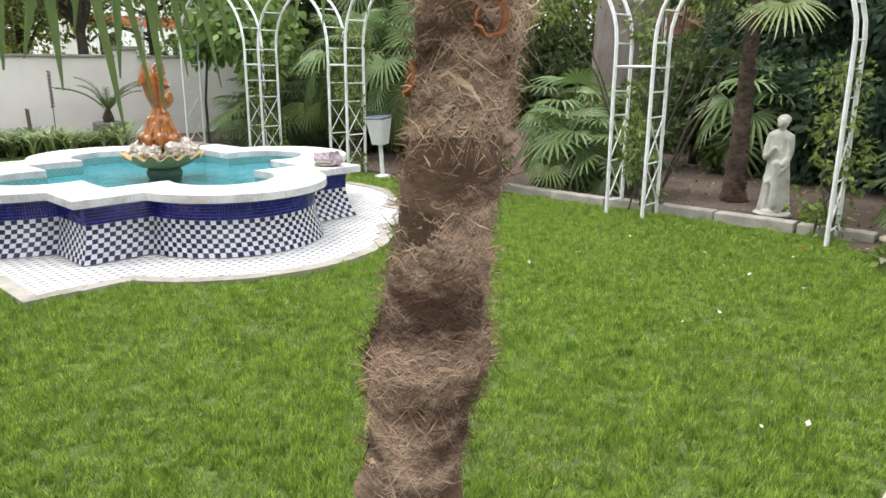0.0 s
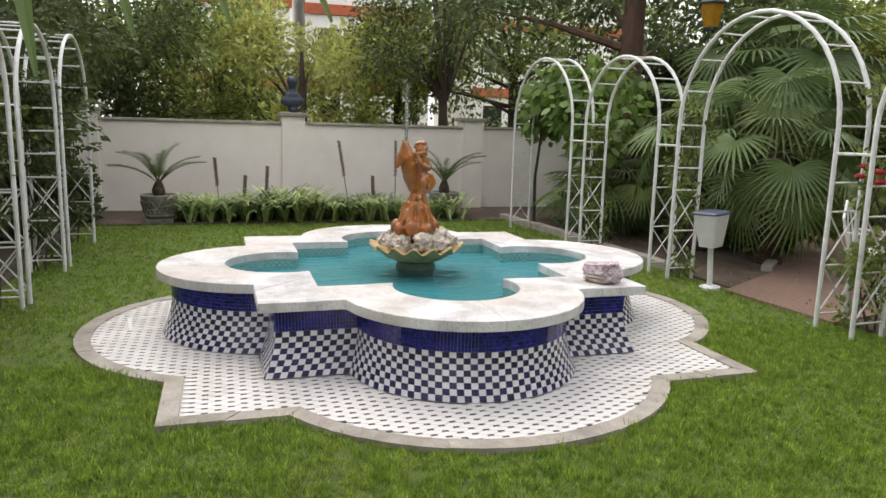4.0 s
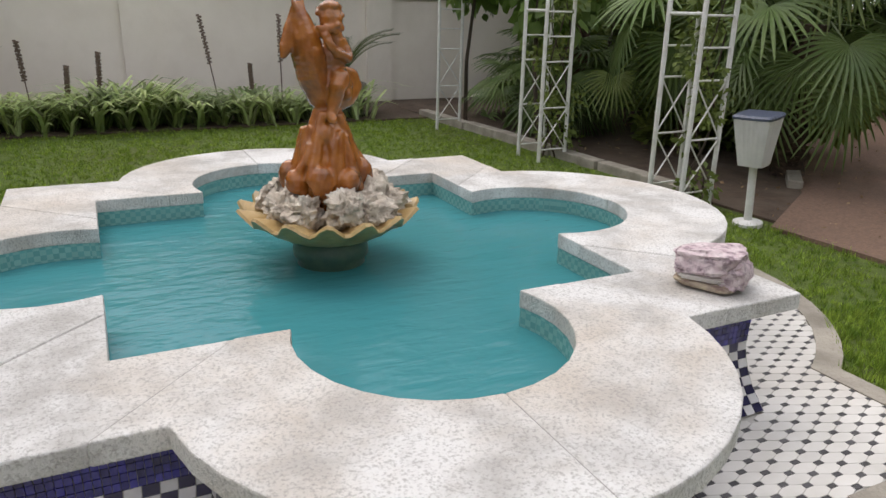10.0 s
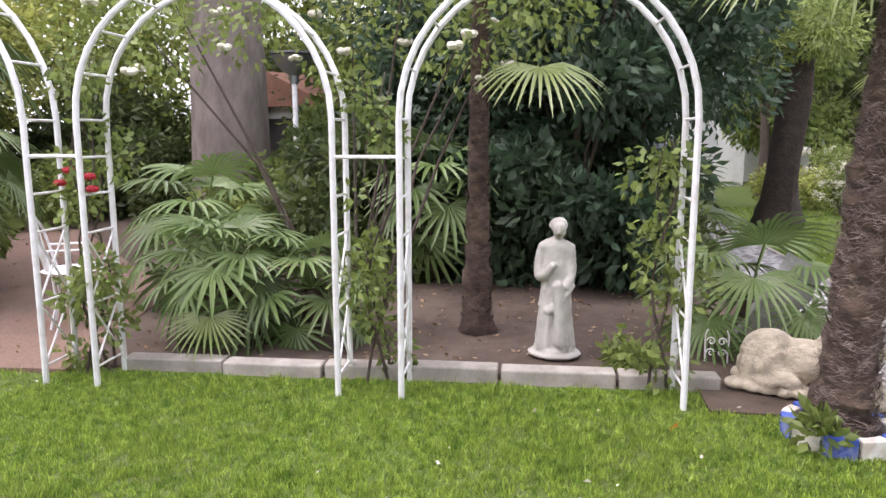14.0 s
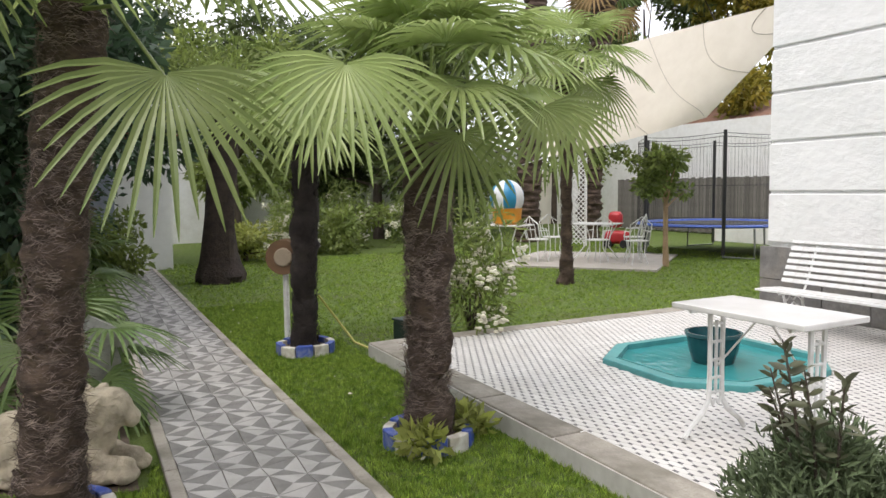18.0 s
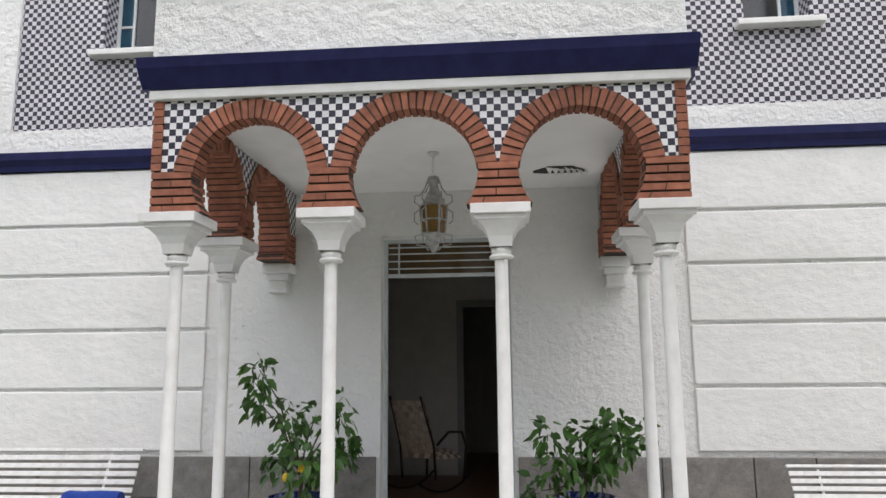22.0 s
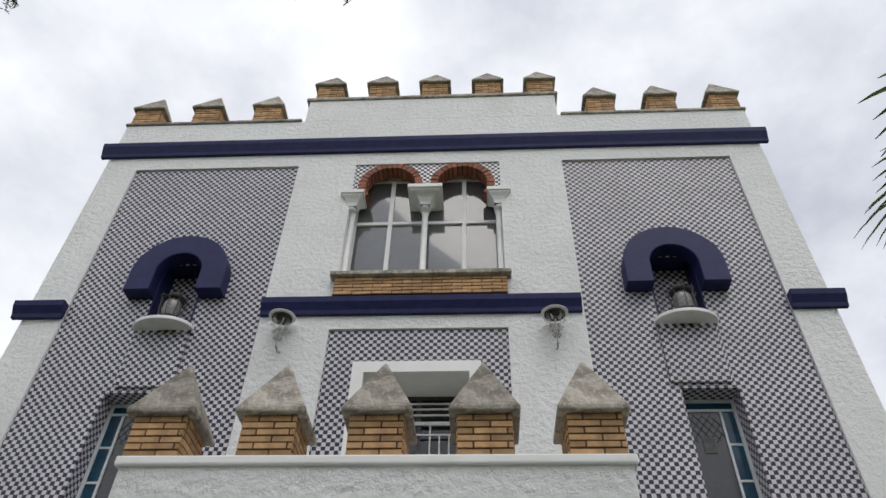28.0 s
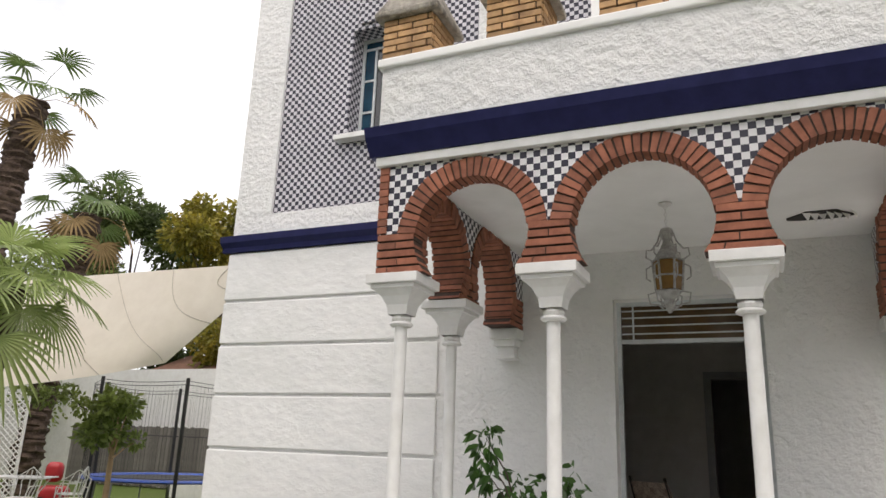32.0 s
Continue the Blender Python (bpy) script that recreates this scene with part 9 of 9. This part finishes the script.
for u, w in ((0.0, 0.7), (0.35, 1.0), (0.7, 0.8), (1.0, 0.05)):
    c = b0 + oo * (ln_ * (0.16 * u + 0.7 * u ** 1.9))[:, None]
    c[:, 2] += ln_ * (1.1 * u - 0.62 * u ** 2.6)
    rows_ += [c - ss * w, c + ss * w]
vv = np.stack(rows_, 1).reshape(-1, 3)
bs = np.arange(n)[:, None] * 8
ff = np.concatenate([bs + np.array(q) for q in ([0, 1, 3, 2], [2, 3, 5, 4], [4, 5, 7, 6])])
part("leaves", fast_mesh("leaves", vv, ff, leafmat("strap_foliage", (0.20, 0.28, 0.11), (0.44, 0.52, 0.24), 0.35, 0.35, 0.6)), None, sb)
SPIKE = surf("brown_seed_spike", (0.13, 0.09, 0.07), (0.2, 0.15, 0.12), scale=40, rough=0.95, bump=0.8, bscale=60)
for x, hh, ln in ((1.55, 0.98, 4), (0.85, 0.85, -3), (-0.55, 1.28, 9), (-1.32, 1.3, 0), (-0.95, 0.7, 2), (1.2, 0.7, -4)):
    f = thing("flower_spike", "tall dry flower spike above the border", "flower spike", (x, -18.95, 0), 0, "flower spikes in the border")
    dxx = math.sin(radians(ln)) * hh
    part("stem", M().tube([(0, 0, 0), (dxx * 0.5, 0, hh * 0.5), (dxx, 0, hh)], 0.008, 5), SPIKE, f)
    m = M()
    for k in range(40):
        u = 0.55 + 0.45 * k / 40
        m.ball((dxx * u + 0.02 * math.cos(k * 2.4), 0.02 * math.sin(k * 2.4), hh * u), (0.017, 0.017, 0.014), 6)
    part("seed_head", m, SPIKE, f, kind="stuff")

# ---- lemon trees in the blue pots ----
LEMON = surf("lemon_peel", (0.75, 0.55, 0.03), (0.65, 0.45, 0.02), scale=30, rough=0.5, bump=0.3)
for i, (x, y, seed) in enumerate(((-0.97, -1.12, 5), (1.07, -1.06, 9))):
    rg = random.Random(seed)
    t = thing("lemon_tree", "small lemon tree with glossy leaves in a blue pot", "potted tree", (x, y, FLOORZ + 0.335), 0, "lemon trees by the door")
    cs = [(rg.uniform(-0.3, 0.32), rg.uniform(-0.25, 0.25), rg.uniform(0.2, 0.62 if i else 0.72)) for _ in range(12)]
    if not i:
        cs += [(-0.35, 0, 0.85), (-0.32, 0, 0.95)]
    else:
        cs += [(0.45, 0, 0.48), (-0.3, -0.1, 0.1), (-0.28, -0.1, 0.0)]
    m = M().tube([(0, 0, -0.02), (0.02, 0, 0.15), (0, 0.01, 0.3)], [0.016, 0.014, 0.012], 7)
    for c in cs:
        m.tube([(0, 0.01, 0.2), (c[0] * 0.5, c[1] * 0.5, max(c[2] * 0.75, 0.12)), c], [0.008, 0.006, 0.003], 5)
    part("stem", m, BARK, t, smooth=True, kind="stuff")
    bp_, bd2 = blob_points(cs, [0.125] * len(cs), 420, 1.0, 0.8)
    part("leaves", fast_mesh("leaves", *leaf_quads(bp_, 0.095, 0.7, 0.5, bd2, True), leafmat("lemon_leaf", (0.035, 0.10, 0.016), (0.06, 0.14, 0.025), 0.3, 0.25)), None, t)
    for k in range(2):
        lm = part("lemon", M().ball((0, 0, 0), (0.026, 0.026, 0.033), 12), LEMON, t, smooth=True)
        lm.location = ((0.05, -0.14, 0.26), (-0.05, -0.16, 0.2))[k] if not i else ((-0.24, -0.16, -0.06), (-0.2, -0.2, 0.02))[k]

# ---- shrub in a stone planter at the terrace edge ----
pl = thing("stone_planter", "round mossy stone planter with a grey-green shrub", "planter", (-0.78, -4.72, 0))
part("planter_bowl", M().lathe([(0.22, 0), (0.25, 0.03), (0.27, 0.25), (0.3, 0.33), (0.32, 0.36), (0.32, 0.4), (0.28, 0.41), (0.26, 0.36)], 28, cap=False), CAPSTONE, pl, smooth=True)
part("soil", M().lathe([(0, 0.37), (0.27, 0.36)], 20, cap=False), SOIL, pl)
bu = thing("planter_shrub", "grey-green shrub with upright leafy shoots", "shrub", (-0.78, -4.72, 0.36))
cs = [(0.24 * math.cos(k * 2.4) * math.sqrt(k / 18), 0.24 * math.sin(k * 2.4) * math.sqrt(k / 18), 0.27 - 0.22 * k / 18 + 0.03 * math.cos(k * 3)) for k in range(18)]
bp_, bd2 = blob_points(cs, [0.13] * 18, 8500, 1.0, 0.8)
part("foliage", fast_mesh("foliage", *leaf_quads(bp_, 0.05, -0.5, 0.22, bd2), leafmat("grey_green_leaf", (0.10, 0.14, 0.07), (0.14, 0.18, 0.09), 0.6, 0.2)), None, bu)
m = M()
lv_c, lv_d = [], []
for k in range(8):
    a = 2.2 + k * 0.45
    h = 0.45 + 0.24 * ((k * 0.37) % 1)
    p1 = Vector((0.1 * math.cos(a), 0.1 * math.sin(a), 0.15))
    p2 = Vector((0.2 * math.cos(a), 0.18 * math.sin(a), h))
    m.tube([p1, p1.lerp(p2, 0.5) + Vector((0, 0, 0.04)), p2], [0.006, 0.005, 0.002], 5)
    for q in range(26):
        u = 0.35 + 0.65 * q / 26
        lv_c.append(tuple(p1.lerp(p2, u)))
        b = q * 2.4
        lv_d.append((math.cos(b), math.sin(b), 0.8))
part("shoot", m, BARK, bu, kind="stuff")
part("shoot_leaves", fast_mesh("shoot_leaves", *leaf_quads(np.array(lv_c), 0.062, 0.0, 0.34, np.array(lv_d), True), leafmat("olive_brown_leaf", (0.09, 0.10, 0.06), (0.14, 0.14, 0.08), 0.5, 0.2)), None, bu)

# young tree with a stake on the far lawn
TANBARK = surf("pale_tan_bark", (0.42, 0.29, 0.18), (0.30, 0.20, 0.12), scale=14, rough=0.85, bump=0.4)
tree(-9.35, 2.95, 2.15, 0.5, 1500, 0.12, L_MID, "young staked tree with a small leafy head", trunk=0.05, fork=0.55, low=0.66, bark=TANBARK, name="young_tree", seed=91, clumps=12)
vn = thing("garland_vine", "leafy vine trained sideways from the young tree", "climber", (-9.35, 2.95, 0))
vpts = [Vector((0, 0, 1.9)).lerp(Vector((-1.9, -0.25, 2.2)), q / 12) + Vector((0, 0, 0.12 * math.sin(q * 1.1))) for q in range(13)]
part("stem", M().tube([tuple(p) for p in vpts], 0.014, 5), BARK, vn)
bp_, bd2 = blob_points([tuple(p) for p in vpts], [0.17] * 13, 900, 0.8, 0.6)
part("leaves", fast_mesh("leaves", *leaf_quads(bp_, 0.1, 0.4, 0.5, bd2), L_MID), None, vn)

# small plants in the palm rings and beds
for i, (x, y) in enumerate(((-3.1, -4.75), (-2.95, -5.15), (-2.8, -7.1), (-3.75, -7.85), (-3.9, -7.95))):
    p = thing("low_plant", "small green leafy plant on the soil", "plant", (x, y, 0.03), 0, "low plants on the soil")
    bp_, bd2 = blob_points([(0, 0, 0.08), (0.08, 0.05, 0.07), (-0.07, 0.04, 0.06)], [0.1, 0.08, 0.08], 160, 0.9, 0.9)
    part("leaves", fast_mesh("leaves", *leaf_quads(bp_, 0.09, -0.3, 0.5, bd2), L_LIGHT if i < 2 else L_MID), None, p)

# conifer branch overhead and creeping branches
ov = thing("cedar_tree", "tall cedar whose branch tips hang into the sky", "tree", (-1.15, -4.2, 6.98))
part("trunk", trunk_mesh([(7.2, -2.6, -6.9), (7.2, -2.6, -3.5), (7.15, -2.6, 0.0), (7.1, -2.6, 2.0)], [0.3, 0.25, 0.2, 0.1], 0.12, 14), BARK, ov, smooth=True)
m = M()
lc, ld_ = [], []
rg = random.Random(44)
for k in range(34):
    x0 = -1.95 + 0.105 * k + rg.uniform(-0.09, 0.09)
    ln = rg.uniform(0.16, 0.62) * (0.8 + 0.35 * math.sin(x0 * 2.6))
    a, b = Vector((x0 + rg.uniform(-0.05, 0.05), -0.2, 0.3)), Vector((x0 + rg.uniform(-0.22, 0.22), 0.1, 0.3 - ln))
    m.tube([(x0, -0.5 + 0.1 * math.sin(k), 0.5), tuple(a), tuple(b)], [0.012, 0.007, 0.0025], 5)
    tw2 = [(a, b)]
    for q in range(5):
        p = a.lerp(b, rg.uniform(0.05, 0.85))
        tw2.append((p, p + Vector((rg.uniform(-0.14, 0.14), rg.uniform(-0.06, 0.06), -rg.uniform(0.02, 0.14)))))
        m.tube([tuple(p), tuple(tw2[-1][1])], [0.004, 0.002], 4)
    for p, e in tw2:
        cnt = max(6, int((e - p).length * 150))
        for q in range(cnt):
            lc.append(tuple(p.lerp(e, q / cnt)))
            ld_.append((math.cos(q * 2.4), math.sin(q * 2.4), -0.5))
m.tube([(-2.2, -0.6, 0.5), (0, -0.55, 0.56), (2.2, -0.7, 0.7), (5.0, -1.8, 0.5), (7.15, -2.6, 0.1)], [0.02, 0.03, 0.04, 0.06, 0.09], 7)
part("twig", m, BARK, ov, kind="stuff")
part("needles", fast_mesh("needles", *leaf_quads(np.array(lc), 0.045, 0.3, 0.16, np.array(ld_)), L_BLUE), None, ov)

# yellow lantern hanging from a tree
yl = thing("hanging_lantern", "amber lantern hanging from a tree branch", "lantern", (-5.05, -15.8, 3.0))
part("lantern_glass", M().lathe([(0.1, 0.0), (0.17, 0.3)], 6, cap=False), surf("amber_panel", (0.62, 0.32, 0.03), (0.5, 0.25, 0.02), rough=0.3, bump=0.1, trans=0.4), yl)
part("lantern_roof", M().lathe([(0.2, 0.3), (0.21, 0.33), (0.05, 0.42), (0.02, 0.5)], 6), GREYMETAL, yl)
part("lantern_base", M().lathe([(0.1, -0.03), (0.11, 0.0), (0.1, 0.01)], 6), GREYMETAL, yl)
part("hook", M().tube([(0, 0, 0.5), (0.02, 0.02, 1.5)], 0.008, 5), GREYMETAL, yl)

# metal post lamp by the big trunk
pl2 = thing("post_lamp", "grey bowl lamp on a slim post before a big trunk", "garden lamp", (-8.0, -11.6, 0))
part("post", M().tube([(0, 0, 0), (0, 0, 2.15)], 0.035, 8), IRON_WHITE, pl2)
part("bowl", M().lathe([(0.05, 2.15), (0.06, 2.25), (0.2, 2.36), (0.27, 2.5), (0.26, 2.52), (0.08, 2.5)], 20, cap=False), STL, pl2, smooth=True)
part("rim", M().lathe([(0.275, 2.49), (0.285, 2.51), (0.275, 2.53)], 20, cap=False), GREYMETAL, pl2)

# white iron chairs beyond the arches
iron_chair(-4.3, -12.15, 210)

# far shed and neighbours seen between the trees
shed = thing("garden_shed", "small white shed with a tiled roof among trees", "shed", (-12.5, -12.6, 0), -30)
part("shed_wall", M().box(-1.2, -1, 0, 1.2, 1, 2.0), WHITE, shed)
part("shed_roof", M().prism([(-1.3, 2.0), (1.3, 2.0), (1.3, 2.1), (0, 2.6), (-1.3, 2.1)], -1.4, 1.4, axis=0), surf("shed_tile", (0.28, 0.14, 0.09), (0.2, 0.1, 0.07), rough=0.9, bump=0.6), shed)
part("shed_door", M().box(1.2, -0.4, 0, 1.22, 0.4, 1.8), DARK, shed)
REDTILE = surf("red_roof_tile", (0.50, 0.13, 0.06), (0.36, 0.1, 0.05), scale=3, rough=0.9, bump=0.6, bscale=8)
PALEWALL = surf("pale_house_render", (0.82, 0.80, 0.77), (0.74, 0.72, 0.69), scale=2, rough=0.9, bump=0.3)
for x, y, w, h in ((1.2, -38, 4.5, 9.0), (-4.2, -39, 5.0, 9.5), (-13.0, -40, 8, 9.0), (13, -36, 7, 8.0)):
    nb_ = thing("neighbour_house", "pale neighbouring house with red bands behind trees", "house", (x, y, 0), 0, "houses beyond the garden")
    part("wall", M().box(-w / 2, -3, 0, w / 2, 3, h), PALEWALL, nb_)
    part("roof", M().prism([(-3.4, h), (3.4, h), (3.4, h + 0.15), (0, h + 1.6), (-3.4, h + 0.15)], -w / 2 - 0.3, w / 2 + 0.3, axis=0), REDTILE, nb_)
    for z in (2.9, 5.75):
        part("red_band", M().box(-w / 2 - 0.05, 3.0, z, w / 2 + 0.05, 3.12, z + 0.4), REDTILE, nb_, bevel=0.02)
    for k in range(3):
        for z in (1.2, 3.9, 6.7):
            wd = part("window", M().box(-0.5, -0.06, 0, 0.5, 0.04, 1.4), PALEWALL, nb_)
            wd.location = (-w / 2 + 0.9 + k * (w - 1.8) / 2, 3.0, z)
            part("pane", M().box(-0.44, 0.041, 0.06, 0.44, 0.05, 1.34), DARKGLASS, wd)
bs_ = setting("backdrop_house_west", M().box(-23.9, -9, 0, -23.6, 9, 3.0), WHITE, "white low building at the end of the path", "building")

wb = thing("white_outbuilding", "small white outbuilding at the end of the paved path", "outbuilding", (-17.2, -6.4, 0))
part("wall", M().box(-0.1, -1.6, 0, 3.0, 1.25, 2.5), surf("bright_white_render", (0.84, 0.84, 0.83), (0.78, 0.78, 0.77), rough=0.85, bump=0.3), wb)
part("roof", M().prism([(-1.8, 2.5), (1.45, 2.5), (1.45, 2.58), (-0.2, 3.1), (-1.8, 2.58)], -0.3, 3.2, axis=0), surf("outbuilding_tile", (0.34, 0.15, 0.09), (0.25, 0.1, 0.06), rough=0.9, bump=0.6), wb)
part("door", M().box(3.0, -0.55, 0, 3.025, 0.25, 2.0), surf("blue_grey_door", (0.30, 0.34, 0.42), (0.24, 0.28, 0.36), rough=0.5), wb)
# ---- grass blades and fallen leaves ----
def grass(n, x0, x1, y0, y1, hmin, hmax, keep, name="grass"):
    nc = n // 9
    x, y = np.repeat(rng.uniform(x0, x1, nc), 9) + rng.normal(0, 0.013, nc * 9), np.repeat(rng.uniform(y0, y1, nc), 9) + rng.normal(0, 0.013, nc * 9)
    tuft = np.repeat(rng.uniform(0.55, 1.35, nc), 9)
    k = keep(x, y)
    x, y, tuft = x[k], y[k], tuft[k]
    n = len(x)
    a = rng.uniform(0, 2 * math.pi, n)
    h = tuft * rng.uniform(hmin, hmax, n) * (0.85 + 0.35 * np.sin(x * 9.1 + 2 * np.sin(y * 5)) * np.sin(y * 8.3 + 1.5 * np.sin(x * 6.1)))
    w = rng.uniform(0.002, 0.0046, n)
    lean = rng.uniform(0.1, 0.8, n) * h
    b = rng.uniform(0, 2 * math.pi, n)
    v = np.zeros((n, 3, 3))
    v[:, 0] = np.stack([x - w * np.cos(a), y - w * np.sin(a), 0 * x], 1)
    v[:, 1] = np.stack([x + w * np.cos(a), y + w * np.sin(a), 0 * x], 1)
    v[:, 2] = np.stack([x + lean * np.cos(b), y + lean * np.sin(b), h], 1)
    v[:, :, 2] += rise(x, y)[:, None]
    f = np.arange(n * 3).reshape(-1, 3)
    return fast_mesh(name, v.reshape(-1, 3), f, GRASS)


def lawn_ok(x, y):
    cx, cy = np.abs(x - FC[0]), np.abs(y - FC[1])
    fo = ((cx < 1.705) & (cy < 1.705)) | (np.hypot(cx - LD, cy) < 1.245) | (np.hypot(cx, cy - LD) < 1.245)
    return ~fo & ~((x < -3.2) & (y > -7.5) & (y < -6.5)) & (x > -3.46 - 0.041 * (y + 8.6))


tagged(part("grass_lawn", grass(470000, -3.52, 3.4, -11.5, -6.44, 0.022, 0.05, lawn_ok), None, None), "short green lawn grass round the fountain", "grass", "", "stuff")
tagged(part("grass_back", grass(160000, -3.45, 3.4, -18.3, -11.5, 0.02, 0.045, lawn_ok), None, None), "short lawn grass behind the fountain", "grass", "", "stuff")
tagged(part("grass_strip", grass(170000, -9.0, 5.5, -5.46, -4.5, 0.02, 0.045, lambda x, y: (x < 10)), None, None), "lawn grass between path and terrace", "grass", "", "stuff")
tagged(part("grass_far", grass(200000, -15.0, -5.4, -5.4, 6.0, 0.02, 0.05, lambda x, y: ~((x > -9.0) & (y < -4.5))), None, None), "lawn grass on the far side", "grass", "", "stuff")


def litter(n, x0, x1, y0, y1, z, size, material, name, label):
    c = np.stack([rng.uniform(x0, x1, n), rng.uniform(y0, y1, n), np.full(n, z)], 1)
    d = rng.normal(size=(n, 3))
    d[:, 2] *= 0.12
    v, f = leaf_quads(c, size, 0.0, 0.6, d)
    v[:, 2] = np.clip(v[:, 2], z - 0.005, z + 0.03)
    tagged(part(name, fast_mesh(name, v, f, material), None, None), label, "fallen leaves", "", "stuff")


PETAL = surf("fallen_petal", (0.6, 0.58, 0.5), (0.5, 0.46, 0.36), rough=0.8, bump=0, island=0.3)
DRYLEAF = surf("dry_fallen_leaf", (0.24, 0.15, 0.08), (0.34, 0.24, 0.14), rough=0.8, bump=0, island=0.4)
litter(60, -3.3, 0.5, -11.5, -6.6, 0.035, 0.035, PETAL, "petals_lawn", "pale petals scattered over the lawn")
litter(60, -9, -2.4, -5.4, -3.0, 0.035, 0.035, PETAL, "petals_far_lawn", "pale petals scattered over the grass")
litter(900, -8.5, -3.5, -11.5, -7.0, 0.03, 0.05, DRYLEAF, "leaves_bed", "dry brown leaves scattered over the soil")
litter(500, -9.5, -3.2, -17.0, -11.5, 0.04, 0.04, DRYLEAF, "leaves_path", "dry leaves scattered over the gravel path")
ol_ = part("orange_leaf", fast_mesh("orange_leaf", *leaf_quads(np.array([(-2.95, -7.72, 0.04)]), 0.09, 0.0, 0.8, np.array([(0.5, -0.5, 0.2)])), surf("orange_leaf_skin", (0.7, 0.3, 0.03), (0.6, 0.22, 0.02), rough=0.7)), None, None)
tagged(ol_, "single orange leaf lying on the lawn", "leaf")
